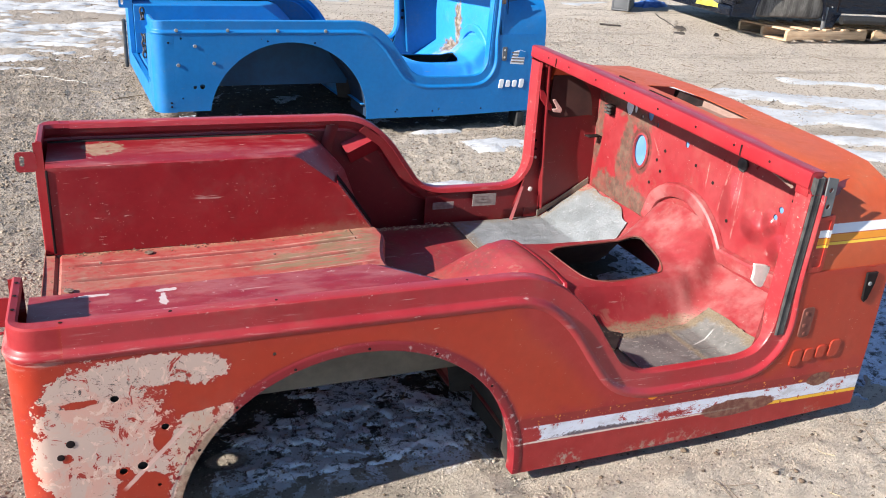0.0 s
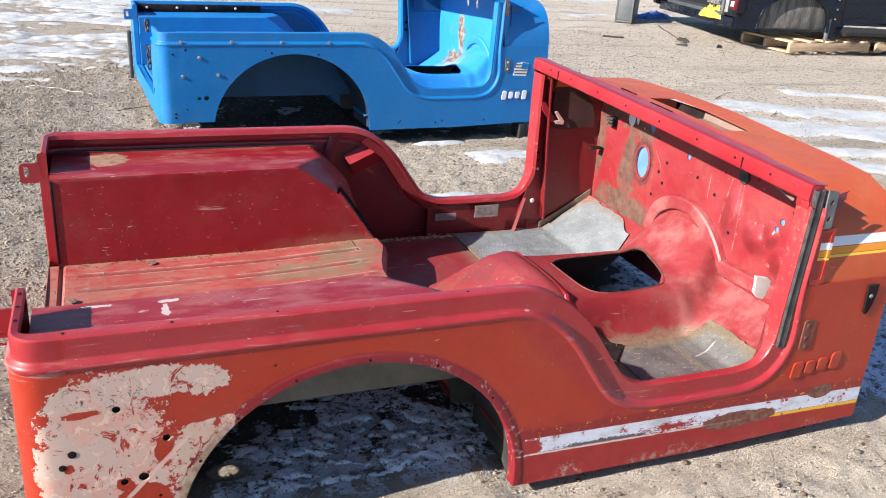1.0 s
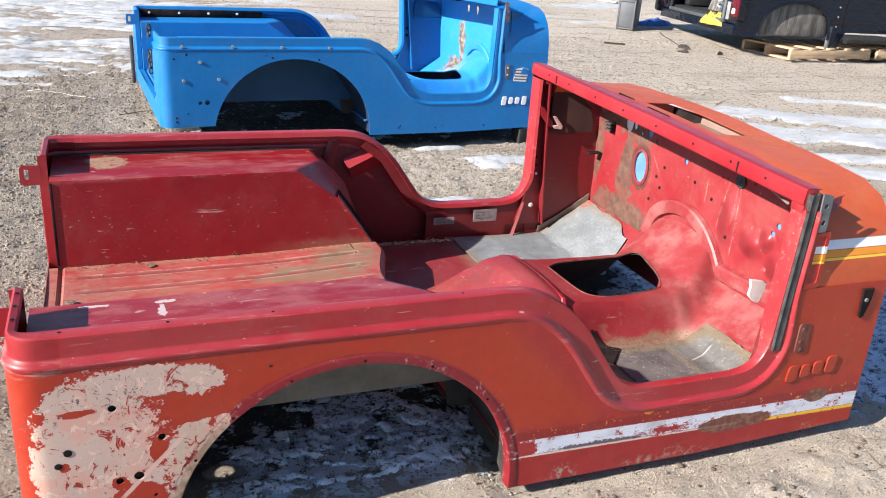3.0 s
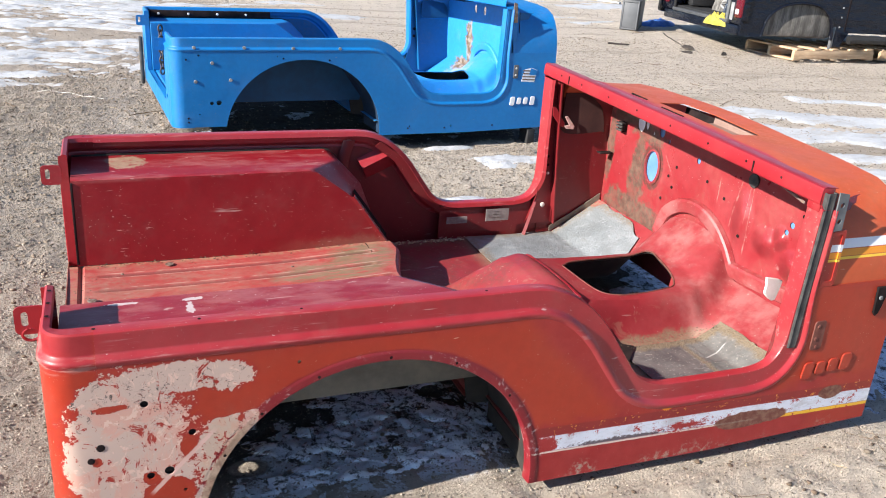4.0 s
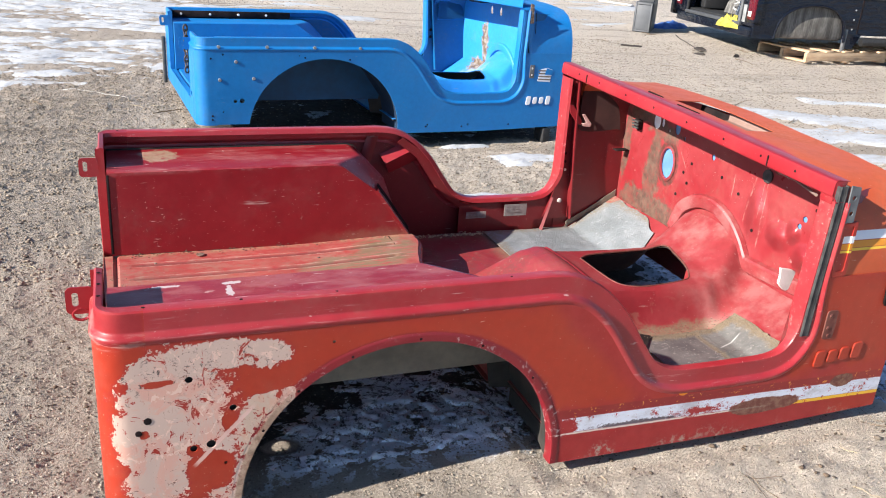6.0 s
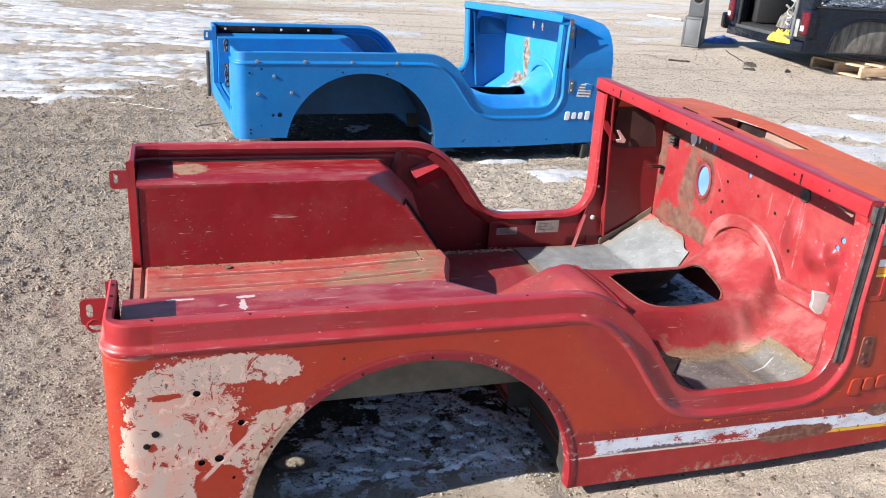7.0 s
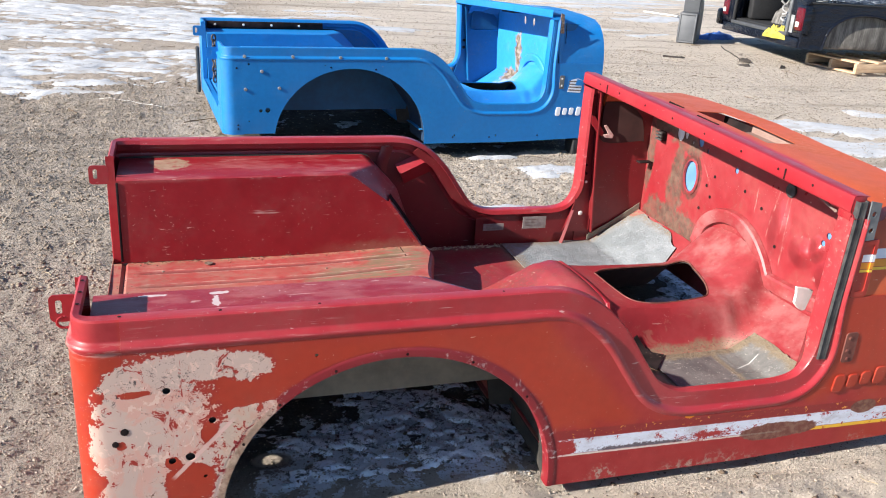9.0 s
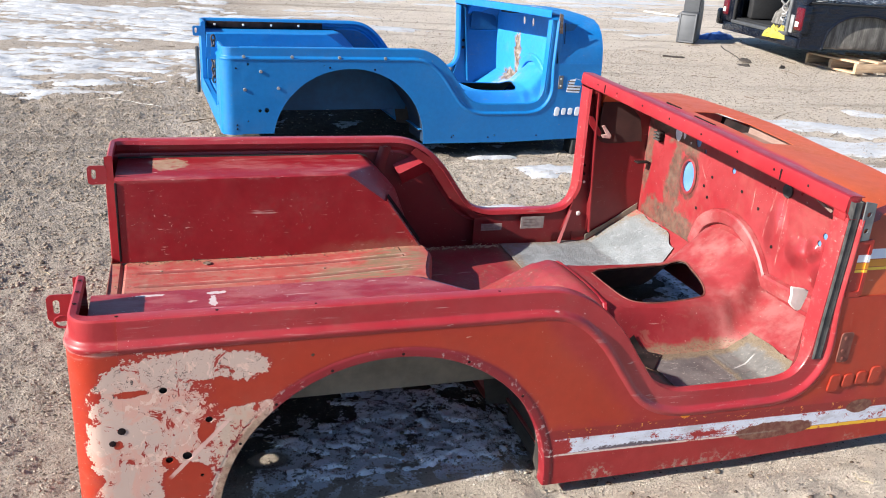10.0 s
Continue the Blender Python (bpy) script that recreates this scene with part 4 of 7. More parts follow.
def relief(x, y):
    """Trodden, clodded surface round the bodies."""
    x, y = np.asarray(x, float), np.asarray(y, float)
    close = np.exp(-(np.clip(np.abs(x - 1.8) - 3.4, 0, None) ** 2) - (np.clip(np.abs(y - 2.2) - 2.8, 0, None) ** 2))
    calm = 1 - 0.6 * sstep(0.12, 0.02, np.maximum(np.abs(x - 1.07) - 1.07, np.abs(y - 0.75) - 0.75))
    clod = np.clip(vnoise(x * 11, y * 11, 11, 4) - 0.02, 0, 1)
    pit = np.clip(vnoise(x * 6, y * 6, 13, 3) - 0.15, 0, 1)
    return close * calm * (0.009 * vnoise(x * 24, y * 24, 9, 3) + 0.013 * clod - 0.010 * pit)


def axis_steps(lo, hi, step, reach):
    """Even steps in the middle, slowly wider to a decimetre, then fast to the horizon."""
    a = list(np.arange(lo, hi + step / 2, step))
    ends = []
    for start, way in ((a[0], -1), (a[-1], 1)):
        d, p, out = step, start, []
        while abs(p) < reach:
            d = min(d * 1.035, 0.11) if abs(p - start) < 9 else d * 1.22
            p += way * d
            out.append(p)
        ends.append(out)
    return np.array(ends[0][::-1] + a + ends[1])


gx, gy = axis_steps(-1.4, 3.6, 0.015, 900), axis_steps(-0.6, 4.2, 0.015, 900)
GX, GY = np.meshgrid(gx, gy)
GZ = ground_z(GX, GY) + relief(GX, GY)
# shallow tyre tracks running across the yard behind the bodies
for yc, slope in ((5.0, 0.16), (5.35, 0.16), (4.4, 0.22), (3.7, -0.10), (4.05, -0.08), (6.3, -0.05)):
    dd = GY - (yc + slope * (GX - 4) + 0.05 * vnoise(GX * 1.5, GY * 0.2, 71, 2))
    GZ = GZ - 0.020 * np.exp(-(dd / 0.09) ** 2) * sstep(2.5, 3.5, GX) * sstep(12, 9, GX)
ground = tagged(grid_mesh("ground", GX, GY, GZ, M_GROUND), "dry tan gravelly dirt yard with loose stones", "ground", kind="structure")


# ---- car body tub ----
W, ZB = 1.50, 0.09
RAIL = [(0.10, 0.540), (0.50, 0.541), (0.90, 0.541), (1.02, 0.540), (1.09, 0.526), (1.155, 0.490), (1.221, 0.425), (1.285, 0.335),
        (1.335, 0.272), (1.40, 0.243), (1.50, 0.238), (1.62, 0.238), (1.70, 0.240), (1.752, 0.258), (1.782, 0.310), (1.789, 0.40), (1.795, 0.55), (1.80, 0.700)]


def offset_line(line, d):
    out = []
    for i, p in enumerate(line):
        t = np.array(line[min(i + 1, len(line) - 1)]) - np.array(line[max(i - 1, 0)])
        t = t / np.linalg.norm(t)
        dd = d[i] if isinstance(d, list) else d
        out.append((p[0] + t[1] * dd, p[1] - t[0] * dd))
    return out


ARCH_C, ARCH_RX, ARCH_RZ = (0.665, 0.04), 0.385, 0.37


def arch_point(a, grow=0.0):
    return (ARCH_C[0] - (ARCH_RX + grow) * math.cos(a), ARCH_C[1] + (ARCH_RZ + grow) * math.sin(a))


def flip(p, far):
    return (p[0], W - p[1], p[2]) if far else p


RIM = [tuple(p) for p in smooth_line(RAIL, 7)]
RIM_TAPER = [1.0 - 0.30 * float(sstep(1.74, 1.78, x) * sstep(0.28, 0.48, z)) for x, z in RIM]      # the rim is narrower up the post


def side_rim(far):
    """The stepped rim along the rail, round the door cut and up the post."""
    bm = bmesh.new()
    door = [(-0.010 if not far else 0.004) * float(sstep(1.0, 1.3, p[0])) + 0.024 * float(sstep(1.74, 1.78, p[0]) * sstep(0.26, 0.36, p[1])) for p in RIM]
    rows = []
    for d, y in ((0.018, 0.050), (0.003, 0.045), (0.0, 0.040), (0.0, 0.013), (0.003, 0.0085), (0.010, 0.0078), (0.042, 0.0085), (0.047, 0.0060), (0.051, 0.0005), (0.055, -0.003), (0.059, -0.004), (0.064, -0.0025), (0.069, 0.0)):
        off = offset_line(RIM, [d * k for k in RIM_TAPER])
        rows.append([flip((p[0], y + (door[i] if y > 0.03 else 0), p[1]), far) for i, p in enumerate(off)])
    strip(bm, rows)
    return bm


def arch_lip(far):
    """Raised flange round the wheel opening, turned inwards at its edge."""
    bm = bmesh.new()
    angs = arch_angles()
    rows = []
    for g, y in ((0.0, 0.030), (0.0, 0.002), (0.002, -0.0015), (0.005, -0.002), (0.016, -0.002), (0.020, -0.001), (0.025, 0.0005)):
        row = []
        for a in angs:
            q = arch_point(a, g)
            row.append(flip((q[0], y if y > 0.001 else 0.0004 + (y - 0.0004) * float(sstep(0.7, 1.4, a)), q[1]), far))
        rows.append(row)
    strip(bm, rows)
    return bm


def arch_angles():
    a0 = math.asin((ZB - ARCH_C[1]) / ARCH_RZ)
    a1 = math.pi + math.asin((ARCH_C[1] - 0.018) / ARCH_RZ)
    return [a0 + (a1 - a0) * k / 48 for k in range(49)]


def side_panel(far, holes):
    """Flat outer skin of one side."""
    bm = bmesh.new()
    edge = offset_line(RIM, [0.067 * k for k in RIM_TAPER])
    arch = [arch_point(a, 0.024) for a in arch_angles()]
    outline = [(p[0], p[1]) for p in edge] + [(1.845, 0.470), (2.14, 0.470), (2.142, 0.30), (2.14, 0.030), (1.6, 0.014), (arch[-1][0], 0.016)]
    outline += [p for p in arch[::-1][1:]] + [(0.10, arch[0][1])]
    loops = [[flip((u, 0.0, v), far) for u, v in outline]] + [[flip((u, 0.0, v), far) for u, v in circle(c, r, 12)] for c, r in holes]
    sheet(bm, loops, (0, 1 if far else -1, 0))
    # turned-under rocker flange
    strip(bm, [[flip((x, 0.0, z), far) for x, z in ((1.09, 0.016), (1.6, 0.014), (2.14, 0.030))],
               [flip((x, 0.05, z + 0.004), far) for x, z in ((1.09, 0.016), (1.6, 0.014), (2.14, 0.030))]])
    return bm


def rear_corner(far, hole=True):
    """Rounded rear corner and the return panel beside the tailgate opening."""
    bm = bmesh.new()
    r, yl = 0.06, 0.25
    plan = [(0.10, 0.0, 0, 1), (0.08, 0.0, 0, 1)] + [(r - r * math.sin(a), r - r * math.cos(a), math.sin(a), math.cos(a)) for a in [math.pi / 2 * k / 8 for k in range(9)]]
    plan += [(0.0, 0.12, 1, 0), (0.0, 0.20, 1, 0), (0.0, yl, 1, 0)]
    rows = []
    for inset, z in ((0.048, 0.524), (0.044, 0.537), (0.013, 0.540), (0.0085, 0.537), (0.0078, 0.530), (0.0085, 0.498), (0.0060, 0.493), (0.0005, 0.489), (-0.003, 0.485), (-0.004, 0.481), (-0.0025, 0.476), (0.0, 0.471)):
        rows.append([flip((x + nx * inset * (0.55 if inset > 0.03 else 1.0), y + ny * inset, z), far) for x, y, nx, ny in plan])
    strip(bm, rows)
    strip(bm, [[flip((x, y, z), far) for x, y, nx, ny in plan[:11]] for z in (0.471, 0.35, 0.2, ZB)])
    lp = [[flip((0, y, z), far) for y, z in ((0.06, 0.471), (yl, 0.471), (yl, 0.17), (yl, ZB), (0.06, ZB))]]
    if hole:
        lp.append([flip((0, u, v), far) for u, v in circle((0.196, 0.222), 0.021, 12, 0.013)])
    sheet(bm, lp, (-1, 0, 0))
    # inner edge of the opening folded forwards
    strip(bm, [[flip((x, yl, z), far) for z in (0.17, 0.488, 0.536)] for x in (0.0, 0.026)])
    return bm


WELL = [(0.03, 0.468), (0.40, 0.470), (0.77, 0.472), (0.80, 0.466), (0.925, 0.372), (1.03, 0.225), (1.055, 0.190)]


WELL_OUT = [(0.03, 0.473), (0.40, 0.475), (0.875, 0.477), (0.905, 0.470), (0.985, 0.385), (1.045, 0.230), (1.060, 0.190)]


def wheel_well(far):
    bm = bmesh.new()
    yin, yout = 0.30, 0.04
    prof = WELL
    strip(bm, [[flip((x, yin, z), far) for x, z in prof], [flip((x, yin - 0.012, z + 0.005 * (z > 0.3)), far) for x, z in prof],
               [flip((x, 0.185, z), far) for x, z in WELL_OUT], [flip((x, yout, z), far) for x, z in WELL_OUT]])
    strip(bm, [[flip((0.030, y, z), far) for y in (0.235, yin)] for z in (0.10, 0.468)])
    sheet(bm, [[flip((x, yin, z), far) for x, z in prof] + [flip((1.055, yin, 0.186), far), flip((0.03, yin, 0.186), far)]], (0, 1, 0))
    return bm


def bed_front(y):
    return float(np.interp(y, [0.0, 0.86, 0.92, 1.0, 1.12, 1.5], [1.0, 1.0, 1.004, 1.025, 1.068, 1.072]))


def bed():
    """Ribbed load floor."""
    xs = np.concatenate([np.linspace(0.0, 0.05, 6), np.linspace(0.07, 0.95, 45), np.linspace(0.96, 1.06, 12)])
    ys = np.linspace(0.30, 1.20, 241)
    bm = bmesh.new()
    rows = []
    for y in ys:
        row = []
        for x in xs:
            rib = 0.0
            for k in range(8):
                yc = 0.356 + 0.108 * k
                rib -= 0.009 * float(sstep(0.011, 0.006, abs(y - yc)))
            rib *= float(sstep(0.09, 0.12, x) * sstep(0.98, 0.95, x))
            gap = -0.010 * float(sstep(0.008, 0.003, abs(x - 0.04)))
            dent = 0.006 * math.sin(3.1 * x + 1.0) * math.sin(5.0 * y)
            xx = x if x < 0.9 else 0.9 + (x - 0.9) * (bed_front(y) - 0.9) / 0.16
            row.append((xx, y, 0.186 + rib + gap + dent + 0.012 * float(sstep(0.6, 1.05, x))))
        rows.append(row)
    strip(bm, rows)
    # front lip drops to the footwell; rear sill hangs below
    lip = [[(bed_front(y) + dx, y, z) for y in np.linspace(0.305, 1.195, 43)] for dx, z in ((0.0, 0.198), (0.012, 0.193), (0.018, 0.175), (0.020, 0.08))]
    strip(bm, lip)
    strip(bm, [[(0.0, y, z) for y in (0.25, 0.75, 1.25)] for z in (0.186, 0.17, ZB)])
    return bm


HOLE = [(1.556, 0.800), (1.556, 0.690), (1.572, 0.590), (1.625, 0.556), (1.72, 0.558), (1.825, 0.578), (1.872, 0.600), (1.905, 0.665), (1.932, 0.780), (1.946, 0.842), (1.918, 0.868), (1.78, 0.856), (1.62, 0.836)]


def front_floor_z(x, y):
    """Height of footwells, toe boards, tunnel and bell housing cover."""
    yc = np.interp(x, [1.06, 1.5, 1.9, 2.1], [0.74, 0.705, 0.72, 0.805])
    u = np.abs(y - yc)
    top = np.interp(x, [1.06, 1.13, 1.20, 1.30, 1.38, 1.43, 1.462, 1.476, 1.55, 1.88, 1.95, 2.02, 2.10], [0.092, 0.10, 0.135, 0.195, 0.240, 0.252, 0.250, 0.234, 0.228, 0.218, 0.236, 0.290, 0.350])
    half = np.interp(x, [1.06, 1.30, 1.46, 1.60, 1.86, 1.98, 2.10], [0.27, 0.255, 0.235, 0.225, 0.235, 0.235, 0.205])
    foot = 0.088 + 0.60 * np.clip(x - 1.87, 0, None) + 0.004 * vnoise(x * 9, y * 9, 21, 3)
    soft = np.interp(x, [1.06, 1.5, 1.9, 2.1], [0.10, 0.085, 0.10, 0.10])
    k = sstep(0, 1, (half - u) / soft + 0.35)
    crown = -1.0 * u * u * np.interp(x, [1.06, 1.5, 1.9, 2.1], [0.3, 0.25, 0.35, 1.3])
    return np.maximum(foot, foot * (1 - k) + (top + crown) * k)


def in_poly(px, py, poly):
    c = False
    for i in range(len(poly)):
        (x0, y0), (x1, y1) = poly[i - 1], poly[i]
        if (y0 > py) != (y1 > py) and px < (x1 - x0) * (py - y0) / (y1 - y0) + x0:
            c = not c
    return c


def nearest_on(px, py, poly):
    best = None
    for i in range(len(poly)):
        a, b = np.array(poly[i - 1]), np.array(poly[i])
        t = np.clip(np.dot((px, py) - a, b - a) / np.dot(b - a, b - a), 0, 1)
        q = a + t * (b - a)
        d = math.hypot(q[0] - px, q[1] - py)
        if best is None or d < best[0]:
            best = (d, q)
    return best


def front_floor():
    step = 0.0145
    xs, ys = np.arange(1.0035, 2.1005, step), np.linspace(0.05, 1.45, 97)
    hole = [tuple(p) for p in smooth_line(HOLE + HOLE[:1], 5)[:-1]]
    bm = bmesh.new()
    grid, inside = {}, {}
    for i, x in enumerate(xs):
        for j, y in enumerate(ys):
            px, py = float(x), float(y)
            inside[i, j] = False
            if 1.5 < px < 2.0 and 0.5 < py < 0.94:
                d, q = nearest_on(px, py, hole)
                inside[i, j] = in_poly(px, py, hole)
                if d < step * 0.72:
                    px, py, inside[i, j] = float(q[0]), float(q[1]), False
            grid[i, j] = bm.verts.new((px, py, float(front_floor_z(px, py))))
    for i in range(len(xs) - 1):
        for j in range(len(ys) - 1):
            ks = ((i, j), (i + 1, j), (i + 1, j + 1), (i, j + 1))
            if xs[i] < 1.06 and not 0.31 < ys[j] < 1.18:
                continue
            if not any(inside[k] for k in ks) and not in_poly(*(sum((grid[k].co[:2][c] for k in ks)) / 4 for c in (0, 1)), hole):
                bm.faces.new([grid[k] for k in ks])
    return bm


def firewall(holes):
    bm = bmesh.new()
    lp = [[(2.10, y, z) for y, z in ((0.045, 0.05), (1.455, 0.05), (1.455, 0.585), (1.435, 0.63), (1.39, 0.668), (1.32, 0.692), (0.75, 0.722), (0.18, 0.692), (0.11, 0.668), (0.065, 0.63), (0.045, 0.585))]]
    for c, r, rv in holes:
        lp.append([(2.10, u, v) for u, v in circle(c, r, 20, rv)])
    sheet(bm, lp, (-1, 0, 0))
    return bm


FRONT_HALF = [(0.004, 0.468), (0.006, 0.50), (0.013, 0.545), (0.028, 0.595), (0.053, 0.640), (0.092, 0.680), (0.16, 0.708), (0.30, 0.722), (0.53, 0.733), (0.58, 0.735), (0.75, 0.739)]
BACK_HALF = [(0.004, 0.468), (0.004, 0.50), (0.004, 0.545), (0.004, 0.595), (0.004, 0.645), (0.007, 0.690), (0.030, 0.726), (0.30, 0.748), (0.53, 0.750), (0.58, 0.750), (0.75, 0.750)]
COWL_STEP = 1.874


def cowl_top():
    """The cowl between windscreen edge and firewall, with its vent opening."""
    bm = bmesh.new()
    xs = [1.80, 1.83, 1.86, COWL_STEP - 0.002, COWL_STEP, 1.93, 1.96, 2.00, 2.04, 2.075, 2.11, 2.142]
    rows = []
    for x in xs:
        k = 0.0 if x < COWL_STEP else 1.0
        rise = 0.5 * float(sstep(2.10, COWL_STEP, x))
        half = [((1 - k) * b[0] + k * f[0], (1 - k) * b[1] + k * (f[1] + rise * (b[1] - f[1]) * (f[0] > 0.05))) for f, b in zip(FRONT_HALF, BACK_HALF)]
        full = half + [(W - y, z) for y, z in half[-2::-1]]
        if x < 1.84:
            full = [(y, max(z, 0.70)) for y, z in full]
        rows.append([(x, y, z) for y, z in full])
    vr = [[bm.verts.new(p) for p in r] for r in rows]
    n = len(rows[0])
    for i in range(len(xs) - 1):
        for j in range(n - 1):
            ym = (rows[i][j][1] + rows[i][j + 1][1]) / 2
            if 1.92 < (xs[i] + xs[i + 1]) / 2 < 2.05 and 0.53 < ym < 0.92:
                continue
            try:
                bm.faces.new((vr[i][j], vr[i][j + 1], vr[i + 1][j + 1], vr[i + 1][j]))
            except ValueError:
                pass
    return bm


def beam():
    """The windscreen header: a folded channel across the tub."""
    bm = bmesh.new()
    prof = [(1.845, 0.752), (1.806, 0.756), (1.798, 0.752), (1.796, 0.744), (1.794, 0.716), (1.797, 0.710), (1.815, 0.709)]
    strip(bm, [[(x, y, z + 0.002 * math.sin(2.5 * y)) for x, z in prof] for y in np.linspace(0.016, W - 0.010, 26)])
    return bm


def rounded(w, h, r, c=(0, 0), n=5):
    pts = []
    for cx, cy, a0 in ((w / 2 - r, h / 2 - r, 0), (-w / 2 + r, h / 2 - r, 90), (-w / 2 + r, -h / 2 + r, 180), (w / 2 - r, -h / 2 + r, 270)):
        pts += [(c[0] + cx + r * math.cos(radians(a0 + 90 * k / n)), c[1] + cy + r * math.sin(radians(a0 + 90 * k / n))) for k in range(n + 1)]
    return pts


def plate_on_side(pts, y0, y1, far=False):
    bm = bmesh.new()
    prism(bm, pts, W - y0 if far else y0, W - y1 if far else y1, "y")
    return bm


def tub(label, m, c):
    """One stripped car body. c names its materials."""
    global ZB
    ZB = c["foot"]
    t = thing("utility_car", m, label, "car")
    side_holes = [((0.179, 0.381), 0.0080), ((0.266, 0.303), 0.0078), ((0.219, 0.220), 0.0100), ((0.183, 0.214), 0.0078), ((0.248, 0.168), 0.0038), ((0.481, 0.434), 0.004)]
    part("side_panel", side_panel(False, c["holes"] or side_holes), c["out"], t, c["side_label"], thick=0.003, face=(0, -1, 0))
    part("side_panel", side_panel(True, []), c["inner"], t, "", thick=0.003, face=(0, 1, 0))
    for far in (False, True):
        part("rail_rim", side_rim(far), c["rim"], t, "", thick=0.003, face=(0, 1 if far else -1, 0))
        if c["lip"]:
            part("arch_lip", arch_lip(far), c["in"] if far else c["out"], t, "", thick=0.003, face=(0, 1 if far else -1, 0))
    part("rear_corner_panel", rear_corner(False), c["corner"], t, "", thick=0.003, face=(-1, -1, 0))
    part("rear_corner_panel", rear_corner(True), c["in"], t, "", thick=0.003, face=(-1, 1, 0))
    for far in (False, True):
        part("wheel_well", wheel_well(far), c["well"], t, "", thick=0.003, face=(0, 0, 1))
        lin = bmesh.new()
        sheet(lin, [[flip((x, 0.293, z - 0.006), far) for x, z in WELL] + [flip((1.05, 0.293, 0.158), far), flip((0.035, 0.293, 0.158), far)]], (0, 1, 0))
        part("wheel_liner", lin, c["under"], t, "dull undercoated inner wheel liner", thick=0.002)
        # curved front liner of the wheel house, its shade put into the colour
        fr = bmesh.new()
        la = [1.9 + (math.pi + 0.05 - 1.9) * k / 14 for k in range(15)]
        rows = []
        for y in (0.034 if c["lip"] else 0.004, 0.12, 0.21, 0.298):
            row = []
            for a in la:
                q = arch_point(a, 0.006 + 0.02 * (y > 0.1) if c["lip"] else 0.036)
                row.append(flip((q[0], y, q[1]), far))
            rows.append(row)
        strip(fr, rows)
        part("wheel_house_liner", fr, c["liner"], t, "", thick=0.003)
        # dark lining over the well's painted underside, in place of its shade
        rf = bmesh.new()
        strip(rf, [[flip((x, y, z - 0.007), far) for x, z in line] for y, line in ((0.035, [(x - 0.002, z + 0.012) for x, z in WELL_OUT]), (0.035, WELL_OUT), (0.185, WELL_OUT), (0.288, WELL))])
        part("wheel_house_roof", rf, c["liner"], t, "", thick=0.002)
        if far:
            continue
        # added shade-dark panel that hides the floor lip behind the arch
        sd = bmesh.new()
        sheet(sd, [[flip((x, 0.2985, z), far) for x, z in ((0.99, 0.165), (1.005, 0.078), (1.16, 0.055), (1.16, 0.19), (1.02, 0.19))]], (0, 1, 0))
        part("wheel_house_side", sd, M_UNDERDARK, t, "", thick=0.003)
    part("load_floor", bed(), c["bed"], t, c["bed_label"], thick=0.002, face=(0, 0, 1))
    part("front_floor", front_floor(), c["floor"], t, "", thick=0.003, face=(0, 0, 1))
    # shade-dark copy of the floor, so that its underside looks unlit
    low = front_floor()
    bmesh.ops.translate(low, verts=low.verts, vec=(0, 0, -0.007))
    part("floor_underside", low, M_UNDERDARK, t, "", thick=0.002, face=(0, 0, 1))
    part("firewall", firewall(c["fw_holes"]), c["wall"], t, c["wall_label"], thick=0.002, face=(-1, 0, 0))
    part("cowl_top", cowl_top(), c["cowl"], t, c["cowl_label"], angle=50, thick=0.002, face=(0, 0, 1))
    part("header_beam", beam(), c["in"], t, "", thick=0.002)
    # vent plenum below the cowl opening
    pl = bmesh.new()
    edge = ((1.90, 0.735), (1.905, 0.700), (2.07, 0.700), (2.075, 0.73))
    strip(pl, [[(x, y, z) for y in (0.50, 0.79)] for x, z in edge])
    part("vent_tray", pl, c["tray"], t, "bare beige tray below the vent opening", thick=0.002)
    # dark end of the tray, painted for the shade in the vent opening
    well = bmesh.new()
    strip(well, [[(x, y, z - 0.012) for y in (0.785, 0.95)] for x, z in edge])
    part("vent_well", well, c["vent"], t, "dark tray end painting the shade in the vent opening", thick=0.002)
    # dark bars in place of the shade in two open slots
    sl = boxed((1.904, 0.960, 0.730), (1.910, 1.055, 0.7435), 0.001)
    part("vent_slot", sl, M_DARK, t)
    part("vent_slot", boxed((1.868, 0.705, 0.745), (1.877, 0.825, 0.7520), 0.002), M_DARK, t)
    for far in (False, True):
        k = bmesh.new()
        strip(k, [[flip((x, y, z), far) for x, y in ((1.80, 0.046), (1.88, 0.042 + 0.2 * dy), (1.99, 0.045 + 0.6 * dy), (2.10, 0.048 + dy))] for z, dy in ((0.06, 0.0), (0.35, 0.0), (0.50, 0.0), (0.503, 0.0), (0.56, 0.006), (0.61, 0.016), (0.65, 0.036), (0.685, 0.075))])
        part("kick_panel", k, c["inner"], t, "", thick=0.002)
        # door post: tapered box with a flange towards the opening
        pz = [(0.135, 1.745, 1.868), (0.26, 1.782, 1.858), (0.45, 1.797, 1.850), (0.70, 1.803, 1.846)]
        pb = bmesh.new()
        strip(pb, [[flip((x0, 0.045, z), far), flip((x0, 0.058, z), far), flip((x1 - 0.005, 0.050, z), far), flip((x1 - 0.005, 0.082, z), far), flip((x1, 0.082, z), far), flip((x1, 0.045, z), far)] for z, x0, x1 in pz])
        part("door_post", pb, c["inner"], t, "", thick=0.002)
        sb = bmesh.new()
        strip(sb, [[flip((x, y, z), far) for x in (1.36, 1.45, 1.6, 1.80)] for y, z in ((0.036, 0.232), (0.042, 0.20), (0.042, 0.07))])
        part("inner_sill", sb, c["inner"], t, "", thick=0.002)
        # hinge bracket eyes at the tail
        ey = 0.215 if not far else 0.27
        eb = bmesh.new()
